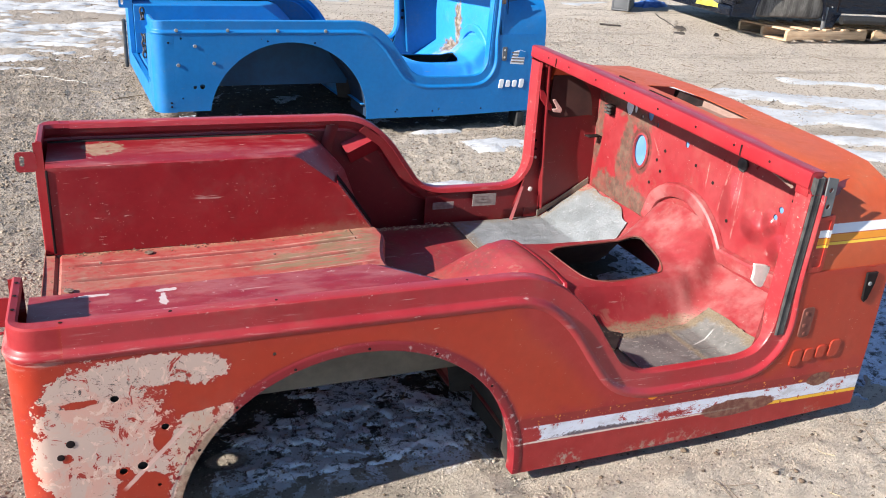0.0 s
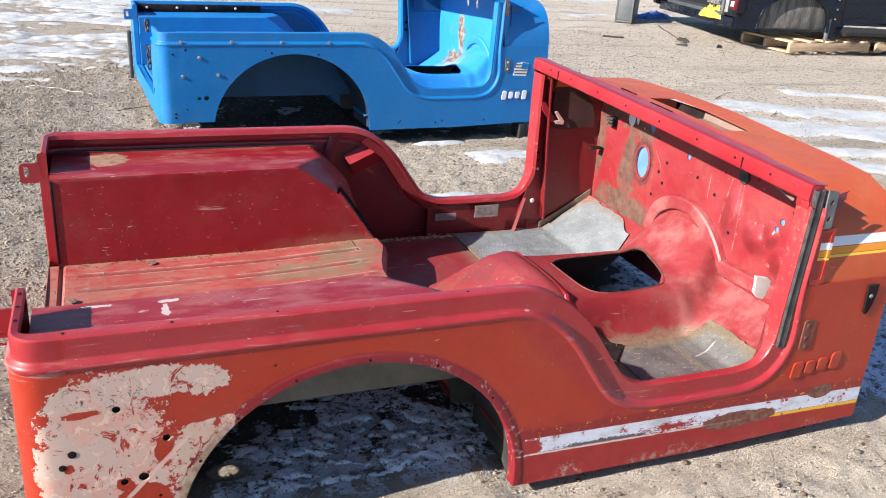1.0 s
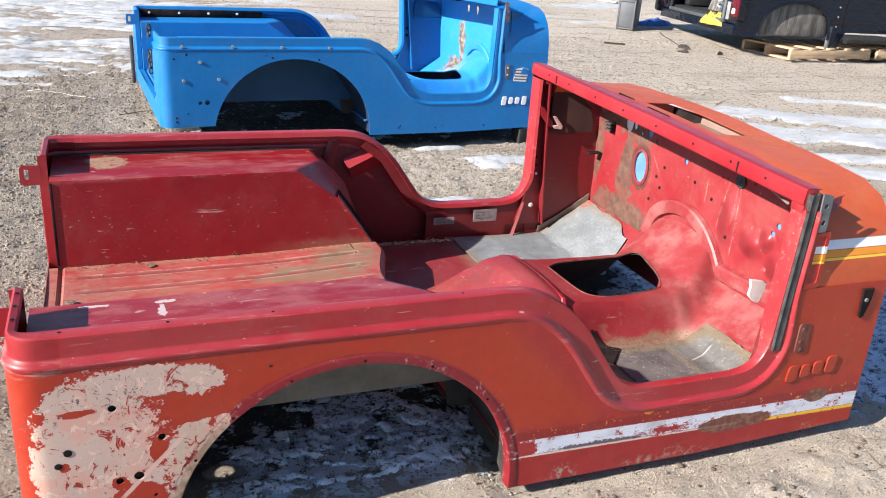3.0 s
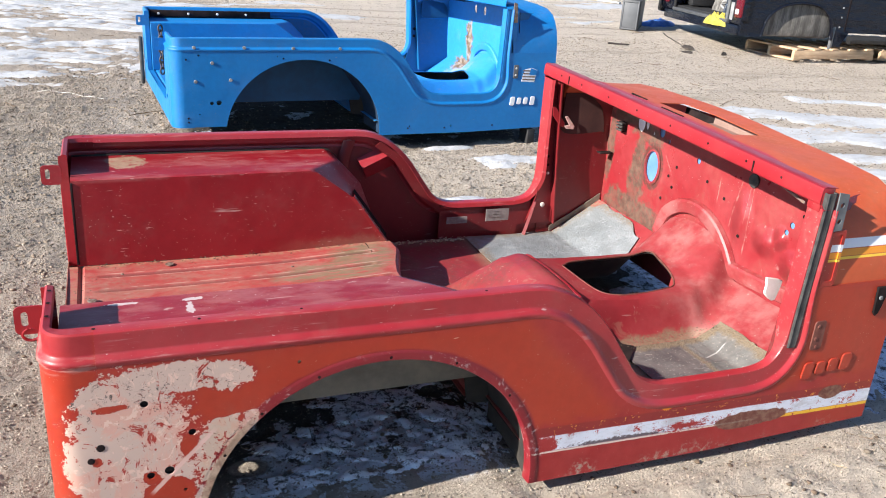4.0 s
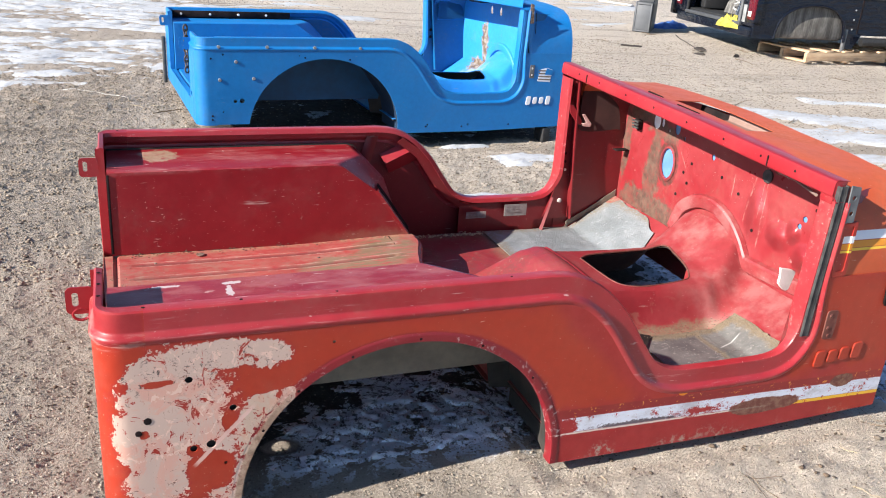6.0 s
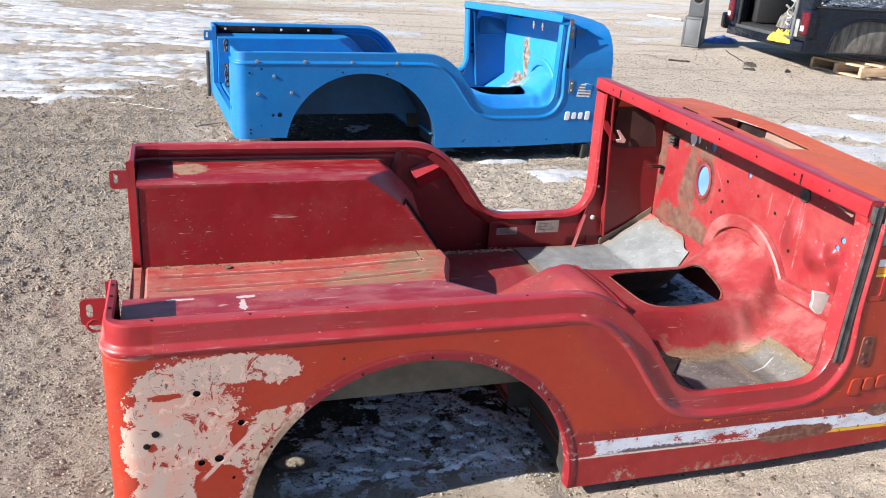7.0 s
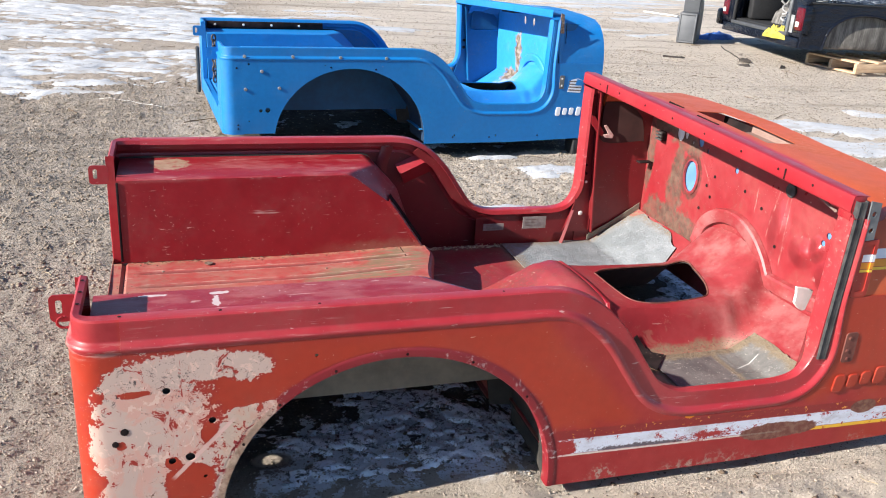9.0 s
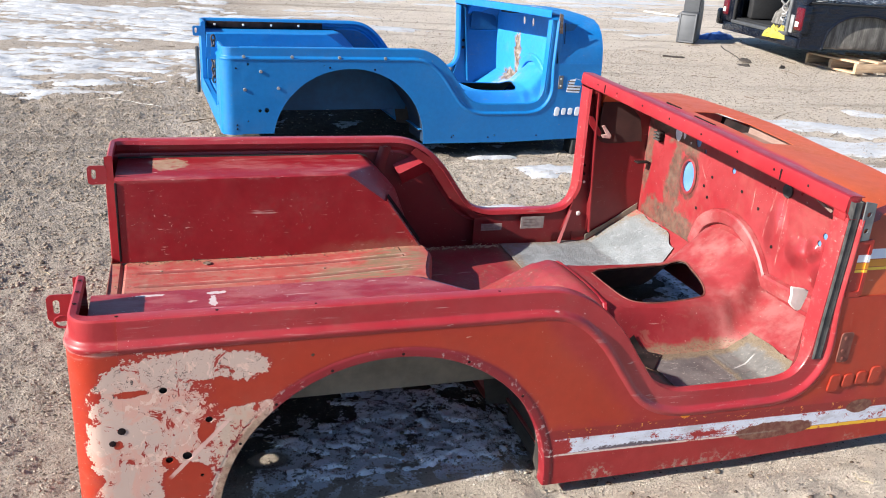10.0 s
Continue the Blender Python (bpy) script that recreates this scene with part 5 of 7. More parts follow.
        sheet(eb, [[flip((u, ey, v), far) for u, v in rounded(0.058, 0.062, 0.012, (-0.022, 0.482))],
                   [flip((u, ey, v), far) for u, v in rounded(0.013, 0.032, 0.006, (-0.032, 0.485))]], (0, -1, 0))
        part("hinge_lug", eb, c["lug"], t, "", thick=0.004)
    # raised bead between the two tunnel covers
    arc = []
    for y in np.linspace(0.45, 0.97, 28):
        xx = 1.478 - 1.1 * max(0.0, abs(y - 0.72) - 0.08) ** 2
        arc.append((xx, y, float(front_floor_z(xx, y)) + 0.003))
    part("tunnel_flange", tube(bmesh.new(), arc, 0.008, 6, 0.6), c["in"], t)
    # folded rim of the gear opening
    rim = [(p[0], p[1]) for p in smooth_line(HOLE + HOLE[:1], 5)]
    part("opening_rim", tube(bmesh.new(), [(x, y, float(front_floor_z(x, y)) - 0.001) for x, y in rim], 0.0032, 6, ends=False), c["hole_rim"], t, "bare worn rim of the gear opening")
    # pressed bead round the bell cover on the firewall
    be = smooth_line([(2.092, 1.020, 0.235), (2.092, 0.985, 0.322), (2.092, 0.90, 0.378), (2.092, 0.80, 0.389), (2.092, 0.715, 0.362), (2.092, 0.650, 0.313), (2.092, 0.606, 0.261)], 6)
    be += [(2.092, 0.598, 0.252), (2.092, 0.586, 0.251), (2.092, 0.50, 0.254), (2.092, 0.41, 0.259), (2.092, 0.28, 0.272), (2.092, 0.15, 0.296)]
    fb = bmesh.new()
    mid = [(q[1], q[2]) for q in be]
    wide = [0.028] * len(mid)
    strip(fb, [[(px0, u, v) for u, v in offset_line(mid, [w * k for w in wide])] for k, px0 in ((-1.0, 2.0985), (-0.84, 2.084), (-0.6, 2.080), (0.6, 2.078), (0.86, 2.083), (1.0, 2.0985))])
    part("firewall_flange", fb, c["floor"], t)
    return t


FW_RED = [((1.128, 0.460), 0.041, 0.060), ((1.240, 0.603), 0.024, 0.032), ((1.199, 0.606), 0.010, 0.018), ((1.100, 0.606), 0.017, 0.024),
          ((1.048, 0.578), 0.005, 0.009), ((0.866, 0.556), 0.010, 0.011), ((0.38, 0.487), 0.010, 0.010), ((0.397, 0.458), 0.009, 0.009), ((1.15, 0.585), 0.005, 0.006)]
red = tub("stripped open-top red and orange utility car body on dirt", pose(0, 0, 0),
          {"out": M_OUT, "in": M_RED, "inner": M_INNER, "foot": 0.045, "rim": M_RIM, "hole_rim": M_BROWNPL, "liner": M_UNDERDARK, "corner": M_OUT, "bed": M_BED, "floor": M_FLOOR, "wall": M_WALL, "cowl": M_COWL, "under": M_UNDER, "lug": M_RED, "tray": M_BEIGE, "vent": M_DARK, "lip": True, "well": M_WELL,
           "holes": None, "fw_holes": FW_RED, "side_label": "orange side with bare filler patch and worn white stripe",
           "bed_label": "ribbed load floor rubbed to brown metal", "wall_label": "red firewall with bare scraped metal", "cowl_label": "orange cowl top with vent opening"})
BLUE_M = pose(0.452, 2.826, 0.135, -0.7, -0.3, 2.3) @ Matrix.Diagonal((1.017, 1.0, 0.99, 1.0))
FW_BLUE = [((1.00, 0.62), 0.014, 0.03), ((0.87, 0.62), 0.014, 0.03), ((0.60, 0.60), 0.008, 0.008)]
BLUE_HOLES = [((0.135, 0.455), 0.006), ((0.19, 0.215), 0.009), ((0.225, 0.217), 0.013), ((0.52, 0.45), 0.004), ((0.13, 0.16), 0.004), ((1.25, 0.06), 0.005), ((1.50, 0.055), 0.005)]
blue = tub("stripped open-top blue utility car body on blocks", BLUE_M,
           {"out": M_BLUE, "in": M_BLUE, "inner": M_BLUE_INNER, "foot": 0.09, "rim": M_BLUE, "hole_rim": M_BLUE, "liner": M_NAVY, "corner": M_BLUE, "bed": M_BLUE, "floor": M_BLUE_WALL, "wall": M_BLUE_WALL, "cowl": M_BLUE, "under": M_BLUESHADE, "lug": M_BLUE, "tray": M_NAVY, "vent": M_NAVY, "lip": False, "well": M_BLUE,
            "holes": BLUE_HOLES, "fw_holes": FW_BLUE, "side_label": "", "bed_label": "", "wall_label": "blue firewall scraped to bare brown metal", "cowl_label": ""})


# ---- details of the red body ----
def bolt(name, c, axis, r, h, material, parent, label=""):
    return part(name, disc(bmesh.new(), c, axis, r, h, 10), material, parent, label)


def side_plate(name, pts, depth, material, parent, label="", y=0.0, far=False, bevel=0.0015):
    bm = plate_on_side(pts, y + 0.001, y - depth, far)
    if bevel:
        bmesh.ops.bevel(bm, geom=bm.edges[:], offset=bevel, segments=1, affect="EDGES")
    return part(name, bm, material, parent, label)


# weatherstrip up the post, in its channel
ws = [(x, 0.010, z) for x, z in ((1.806, 0.295), (1.808, 0.40), (1.812, 0.52), (1.816, 0.64), (1.818, 0.742))]
bm = bmesh.new()
strip(bm, [[(x + dx, y + dy, z) for x, y, z in smooth_line(ws, 5)] for dx, dy in ((-0.014, 0.008), (-0.013, -0.004), (-0.009, -0.007), (-0.006, -0.0055), (0.008, -0.0055), (0.011, -0.007), (0.016, -0.005), (0.017, 0.008))])
part("weatherstrip", bm, M_RUBBER, red, "grey weathered rubber door seal", thick=0.002)
# post cap above the rim, hinge plate, embossed vent panel
part("post_cap", boxed((1.7975, 0.016, 0.69), (1.838, 0.060, 0.7535), 0.003), M_RED, red)
bm = bmesh.new()
sheet(bm, [[(x, -0.003, z) for x, z in ((1.838, 0.640), (1.870, 0.640), (1.868, 0.738), (1.836, 0.746))]] + [[(u, -0.003, v) for u, v in circle(c, 0.007, 10)] for c in ((1.854, 0.668), (1.852, 0.712))], (0, -1, 0))
part("hinge_plate", bm, M_GREYP, red, "bare grey steel hinge plate with holes", thick=0.004)
bm = bmesh.new()
sheet(bm, [[(u, -0.001, v) for u, v in rounded(0.050, 0.166, 0.008, (1.867, 0.554))], [(u, -0.001, v) for u, v in rounded(0.030, 0.140, 0.006, (1.867, 0.556))]], (0, -1, 0))
part("vent_frame", bm, M_OUT, red, "orange embossed frame on the cowl side", thick=0.006)
side_plate("vent_panel", rounded(0.046, 0.160, 0.006, (1.867, 0.554)), 0.001, M_OUT, red, y=0.003)
hp = side_plate("door_hinge_plate", rounded(0.040, 0.088, 0.010, (1.884, 0.325)), 0.003, M_BROWNPL, red, "brown bare hinge plate with bolts")
for c in ((1.880, 0.352), (1.878, 0.316), (1.884, 0.292)):
    bolt("bolt", (c[0], -0.003, c[1]), (0, -1, 0), 0.006, 0.002, M_BROWNPL, hp)
lt = side_plate("fender_latch", [(2.056, 0.452), (2.095, 0.452), (2.093, 0.42), (2.080, 0.372), (2.070, 0.364), (2.062, 0.374)], 0.006, M_DARK, red, "black tapered latch plate")
bolt("bolt", (2.072, -0.006, 0.42), (0, -1, 0), 0.006, 0.004, M_GREYP, lt)
# raised maker's badge as four plain bars
for x0, w, h in ((1.872, 0.036, 0.052), (1.915, 0.034, 0.040), (1.957, 0.034, 0.040), (2.002, 0.036, 0.052)):
    side_plate("badge_bar", [(u + 0.12 * (v - 0.22), v) for u, v in rounded(w, h, 0.011, (x0 + 0.006, 0.218 + 0.1 * (x0 - 1.87)))], 0.0045, M_OUT, red, "raised orange badge bar", bevel=0.002)
# dark discs and slivers painting the shade of holes along rail, arch and rim
for x in (0.10, 0.29, 0.49, 0.70, 0.90):
    bolt("rail_hole", (x, 0.026, 0.5405), (0, 0, 1), 0.0036, 0.0006, M_DARK, red)
for x in (0.07, 0.30, 0.55, 0.79):
    bolt("rail_hole", (x, W - 0.031, 0.5405), (0, 0, 1), 0.0036, 0.0006, M_DARK, red)
for y in (0.10, 0.16, 0.22):
    bolt("rail_hole", (0.018, y, 0.5400), (0, 0, 1), 0.004, 0.0008, M_DARK, red)
for a in (0.55, 0.85, 1.2, 1.6, 2.0, 2.45):
    q = arch_point(a, 0.011)
    bolt("arch_hole", (q[0], -0.0058, q[1]), (0, -1, 0), 0.0034, 0.0006, M_DARK, red)
for y in (0.16, 0.30, 0.47, 0.66, 0.85, 1.03, 1.22, 1.36):
    bolt("header_hole", (1.7950, y, 0.734), (-1, 0, 0), 0.0036, 0.0012, M_DARK, red)
for y in (0.27, 1.31):
    part("header_slit", boxed((1.7930, y - 0.0025, 0.714), (1.797, y + 0.0025, 0.744), 0.0008), M_DARK, red)
ring = [(-0.022 + 0.017 * math.cos(a), 0.213, 0.450 + 0.014 * math.sin(a)) for a in [2 * math.pi * k / 16 for k in range(17)]]
part("tie_ring", tube(bmesh.new(), ring, 0.0032, 6, ends=False), M_RED, red)
part("floor_seam", boxed((0.974, 0.86, 0.190), (0.977, 1.195, 0.1995), 0.0005), M_DARK, red)
# dark discs in place of two shaded holes in the rear corner
for x, z, r in ((0.095, 0.296, 0.0082), (0.076, 0.269, 0.0070)):
    bolt("side_hole", (x, -0.0004, z), (0, -1, 0), r, 0.0008, M_DARK, red)
part("corner_seam", boxed((0.0285, W - 0.3035, 0.192), (0.036, W - 0.2985, 0.462), 0.001), M_DARK, red, "dark open joint at the tail corner")
# folded edge and open joint down the front of the far well
fl = [(0.925, 0.372), (0.960, 0.325), (1.000, 0.268), (1.030, 0.226), (1.052, 0.196)]
bm = bmesh.new()
strip(bm, [[(x - 0.010, W - 0.3040, z) for x, z in fl], [(x + 0.004, W - 0.3055, z + 0.003) for x, z in fl], [(x + 0.008, W - 0.298, z + 0.006) for x, z in fl], [(x + 0.009, W - 0.286, z + 0.006) for x, z in fl]])
part("well_flange", bm, M_WELL, red, "folded flange with chipped edge", thick=0.002)
bm = bmesh.new()
strip(bm, [[(x + dx + 0.011, W - y, z + dx + 0.009) for x, z in fl] for dx, y in ((0.0, 0.284), (0.002, 0.270), (0.007, 0.256))])
part("well_joint", bm, M_DARK, red, "black open joint beside the wheel well", thick=0.002)
# load floor bolts
for x, y in ((0.305, 1.160), (0.072, 0.925), (0.686, 1.061), (0.160, 1.105)):
    bolt("floor_bolt", (x, y, 0.187), (0, 0, 1), 0.014 if x in (0.305, 0.072) else 0.005, 0.0020, M_BROWNBOLT, red)
# shelf-shaped inner wheel house in front of the far well, with its folded rib
wh = smooth_line([(0.965, 0.50), (0.94, 0.40), (0.955, 0.28), (1.01, 0.17), (1.08, 0.11)], 6)
bm = bmesh.new()
strip(bm, [[(x, W - 0.012, z) for x, z in wh], [(x + 0.012, W - 0.020, z) for x, z in wh], [(x + 0.028, W - 0.021, z) for x, z in wh], [(x + 0.045, W - 0.012, z) for x, z in wh]])
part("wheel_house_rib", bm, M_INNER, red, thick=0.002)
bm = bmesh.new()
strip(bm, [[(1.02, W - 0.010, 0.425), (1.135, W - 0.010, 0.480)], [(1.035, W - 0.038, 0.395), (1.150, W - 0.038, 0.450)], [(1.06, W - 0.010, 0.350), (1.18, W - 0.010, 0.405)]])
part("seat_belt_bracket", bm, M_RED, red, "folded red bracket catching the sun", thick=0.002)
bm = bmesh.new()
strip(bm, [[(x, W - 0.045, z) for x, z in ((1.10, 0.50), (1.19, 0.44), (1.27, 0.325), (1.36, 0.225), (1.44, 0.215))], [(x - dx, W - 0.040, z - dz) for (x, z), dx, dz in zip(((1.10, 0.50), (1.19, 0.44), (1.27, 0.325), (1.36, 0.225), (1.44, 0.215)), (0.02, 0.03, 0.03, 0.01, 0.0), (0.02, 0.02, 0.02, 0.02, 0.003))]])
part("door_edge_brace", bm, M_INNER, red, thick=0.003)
# identification plates on the far sill, blank bars in place of print
for x0, x1, z0, z1 in ((1.382, 1.470, 0.160, 0.188), (1.553, 1.655, 0.162, 0.212)):
    lab = side_plate("sill_label", [(x0, z0), (x1, z0), (x1, z1), (x0, z1)], 0.0015, M_LABEL, red, "faded grey paper label", y=0.0705, far=True, bevel=0)
    for k in range(3):
        zz = z0 + (z1 - z0) * (0.25 + 0.25 * k)
        side_plate("print_bar", [(x0 + 0.01, zz), (x1 - 0.02 - 0.01 * k, zz), (x1 - 0.02 - 0.01 * k, zz + 0.002), (x0 + 0.01, zz + 0.002)], 0.0026, M_BEIGE, lab, y=0.0705, far=True, bevel=0)
# dark sheet added behind the patched skin, so that its holes look shaded
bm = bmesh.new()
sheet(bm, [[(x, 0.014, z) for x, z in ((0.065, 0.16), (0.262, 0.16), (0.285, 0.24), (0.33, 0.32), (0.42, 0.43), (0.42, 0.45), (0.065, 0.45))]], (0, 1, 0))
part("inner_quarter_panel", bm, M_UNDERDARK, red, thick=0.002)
# hook, holes and gusset on the far door post
def strap(pts, y0, y1):
    bm = bmesh.new()
    prism(bm, pts, y0, y1, "y")
    bmesh.ops.bevel(bm, geom=bm.edges[:], offset=0.0012, segments=1, affect="EDGES")
    return bm


hk = part("post_hook", strap([(1.812, 0.606), (1.828, 0.602), (1.852, 0.572), (1.872, 0.548), (1.868, 0.534), (1.850, 0.540), (1.814, 0.576)], W - 0.074, W - 0.079), M_RED, red)
part("hook_tip", strap([(1.868, 0.572), (1.880, 0.574), (1.914, 0.540), (1.910, 0.528), (1.876, 0.531), (1.868, 0.541), (1.890, 0.543)], W - 0.079, W - 0.085), M_PINK, hk, "worn pale pink hook tip")
for z, x in ((0.42, 1.82), (0.385, 1.822), (0.35, 1.825), (0.67, 1.826)):
    bolt("post_hole", (x, W - 0.0545, z), (0, -1, 0), 0.006, 0.002, M_DARK if z != 0.35 else M_WHITE, red)
bolt("post_stud", (1.815, W - 0.0555, 0.215), (0, -1, 0), 0.010, 0.004, M_WHITE, red)
gus = bmesh.new()
strip(gus, [[(1.766, W - 0.070, 0.235), (1.774, W - 0.077, 0.235)], [(1.742, W - 0.075, 0.16), (1.749, W - 0.084, 0.15)], [(1.725, W - 0.072, 0.095), (1.733, W - 0.086, 0.095)]])
part("post_gusset", gus, M_INNER, red, thick=0.003)
# vent-shaped plate painting the far kick panel's shade above its crease, and a bracket
vp = [(1.875, 0.650), (1.97, 0.645), (2.05, 0.595), (2.065, 0.530), (2.05, 0.515), (1.88, 0.512), (1.868, 0.58)]
side_plate("kick_vent", [tuple(p) for p in smooth_line(vp + vp[:1], 4)[:-1]], 0.003, M_KICKSHADE, red, "dark brown plate painting the kick panel's shaded top", y=0.066, far=True, bevel=0)
part("kick_bracket", boxed((2.035, 1.395, 0.436), (2.095, 1.425, 0.442), 0.002), M_DARK, red)
# firewall fittings
# added sheet whose pale blue stands in for what shows through the holes
pale = bmesh.new()
sheet(pale, [[(2.108, y, z) for y, z in ((0.30, 0.36), (1.34, 0.36), (1.34, 0.66), (0.30, 0.66))]], (-1, 0, 0))
part("backing_sheet", pale, M_PALE, red, "pale blue sheet added to colour the view through the firewall holes", thick=0.003)
ring = bmesh.new()
o = [(2.097, u, v) for u, v in circle((1.128, 0.460), 0.053, 24, 0.074)]
i = [(2.094, u, v) for u, v in circle((1.128, 0.460), 0.042, 24, 0.061)]
j = [(2.101, u, v) for u, v in circle((1.128, 0.460), 0.040, 24, 0.059)]
strip(ring, [o, i, j], True)
part("hole_rim", ring, M_WALL, red)
# black disc in place of an open round hole with dark behind it
part("rubber_plug", disc(bmesh.new(), (2.099, 0.575, 0.572), (-1, 0, 0), 0.023, 0.008, 16), M_RUBBER, red, "black disc standing in for a round firewall hole")
for y, z in ((0.70, 0.47), (0.99, 0.42), (1.045, 0.36), (0.98, 0.50), (0.80, 0.50), (0.34, 0.53), (0.33, 0.42), (0.60, 0.37), (1.02, 0.455)):
    bolt("firewall_hole", (2.0985, y, z), (-1, 0, 0), 0.006, 0.0014, M_DARK, red)
brace = part("wiper_brace", tube(bmesh.new(), [(2.092, 0.526, 0.600), (1.98, 0.335, 0.636), (1.85, 0.121, 0.676)], 0.0042, 8), M_BEIGE, red, "thin rusty pink brace rod")
bolt("bolt", (2.096, 0.530, 0.600), (-1, 0, 0), 0.010, 0.006, M_BROWNPL, brace)
# paler patch added because the sheet is too dim behind the upper holes
part("backing_patch", boxed((2.1035, 1.150, 0.565), (2.1055, 1.285, 0.65), 0.0005), M_BADGE, red, "pale grey patch added to brighten the view through the upper holes")
clip = part("wire_clip", boxed((2.075, 1.325, 0.545), (2.098, 1.355, 0.585), 0.004), M_DARK, red)
bm = bmesh.new()
for k in range(3):
    box(bm, (2.068, 1.322, 0.549 + 0.013 * k), (2.076, 1.358, 0.556 + 0.013 * k), 0.001)
part("clip_ridge", bm, M_RUBBER, clip)
bm = bmesh.new()
prism(bm, [(1.748, 0.470), (1.772, 0.466), (1.790, 0.462), (1.806, 0.455), (1.804, 0.440), (1.799, 0.420), (1.793, 0.400), (1.783, 0.398), (1.772, 0.404), (1.762, 0.412), (1.751, 0.424), (1.753, 0.445)], 0.084, 0.092, "y")
bmesh.ops.bevel(bm, geom=bm.edges[:], offset=0.002, segments=1, affect="EDGES")
part("striker", bm, M_WHITE, red, "broken white plastic striker plate")
# dark joints beside the toe board
bm = bmesh.new()
strip(bm, [[(x, 1.448, float(front_floor_z(x, 1.44)) + 0.002) for x in (1.86, 1.95, 2.09)], [(x, 1.447, float(front_floor_z(x, 1.44)) + 0.030) for x in (1.86, 1.95, 2.09)]])
part("toe_board_joint", bm, M_UNDER, red, thick=0.002)


# dark sheet that paints the wedge of shadow beside the tunnel cover
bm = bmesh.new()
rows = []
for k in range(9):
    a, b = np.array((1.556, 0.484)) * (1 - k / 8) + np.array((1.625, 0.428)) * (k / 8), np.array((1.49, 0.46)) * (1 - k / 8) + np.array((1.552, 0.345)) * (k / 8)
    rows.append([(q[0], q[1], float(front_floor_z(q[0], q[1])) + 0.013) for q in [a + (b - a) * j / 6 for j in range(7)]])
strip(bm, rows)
part("open_pocket", bm, M_DARK, red, "dark sheet painting the shadow wedge beside the tunnel", thick=0.002)
# far ends of both cowls are sheared to line up in the camera's view
def shear_cowl(ob, slope, out, lean):
    if ob.type == "MESH":
        for v in ob.data.vertices:
            x, y, z = v.co
            front = float(sstep(1.70, 1.79, x))
            if not front:
                continue
            up = float(sstep(0.62, 0.70, z) if x > 2.05 else sstep(0.45, 0.70, z))
            lift = slope * (y - 0.5)
            if y < 0.5:
                lift *= float(sstep(1.96, 1.84, x))
            v.co.z += front * up * lift
            v.co.y += front * out * float(sstep(0.30, 0.72, z) * sstep(1.25, 1.46, y))
            v.co.x += lean * front * min(1.0, max(0.0, (z - 0.22) / 0.50)) * float(sstep(0.3, 1.5, y))
    for c in ob.children:
        shear_cowl(c, slope, out, lean)


shear_cowl(red, 0.0345, 0.030, 0.0)
shear_cowl(blue, -0.026, 0.0, -0.035)


def crumbs(name, n, line, spread, rr, seed, material, label):
    """Loose crumbs of dirt along a line of points in the tub."""
    rng = np.random.default_rng(seed)
    bm = bmesh.new()
    for _ in range(n):
        q = rng.uniform(0, len(line) - 1.001)
        k = int(q)
        p = Vector(line[k]).lerp(Vector(line[k + 1]), q - k) + Vector((rng.uniform(-1, 1) * spread, rng.normal() * spread * 0.5, 0))
        r = rng.uniform(*rr)
        vs = [bm.verts.new(p + Vector((a * r * rng.uniform(0.6, 1.3), b * r * rng.uniform(0.6, 1.3), (c * 0.5 + 0.45) * r))) for a, b, c in OCT]
        for a in (0, 1):
            for b in (2, 3):
                for c in (4, 5):
                    bm.faces.new((vs[a], vs[b], vs[c]))
    return tagged(part(name, bm, material, merge=0), label, "dirt", kind="stuff")


OCT = ((1, 0, 0), (-1, 0, 0), (0, 1, 0), (0, -1, 0), (0, 0, 1), (0, 0, -1))
crumbs("bed_crumbs", 80, [(0.06, 1.186, 0.187), (0.5, 1.188, 0.188), (1.0, 1.190, 0.198)], 0.018, (0.0012, 0.0042), 41, M_CLOD, "dark dirt crumbs along the load floor edge")
crumbs("tail_crumbs", 70, [(0.046, 0.45, 0.186), (0.05, 0.8, 0.186), (0.05, 1.15, 0.187)], 0.030, (0.0012, 0.0036), 42, M_CLOD, "dark dirt crumbs at the load floor's tail")
crumbs("sill_crumbs", 220, [(1.10, 1.420, 0.093), (1.30, 1.424, 0.093), (1.46, 1.424, 0.094)], 0.020, (0.0012, 0.0055), 43, M_STRAW, "pale dirt crumbs along the floor edge")
crumbs("footwell_crumbs", 150, [(1.575, 0.425, 0.108), (1.70, 0.445, 0.106), (1.85, 0.445, 0.108), (1.93, 0.43, 0.140)], 0.030, (0.0009, 0.0028), 44, M_CLOD, "dirt crumbs gathered beside the tunnel")


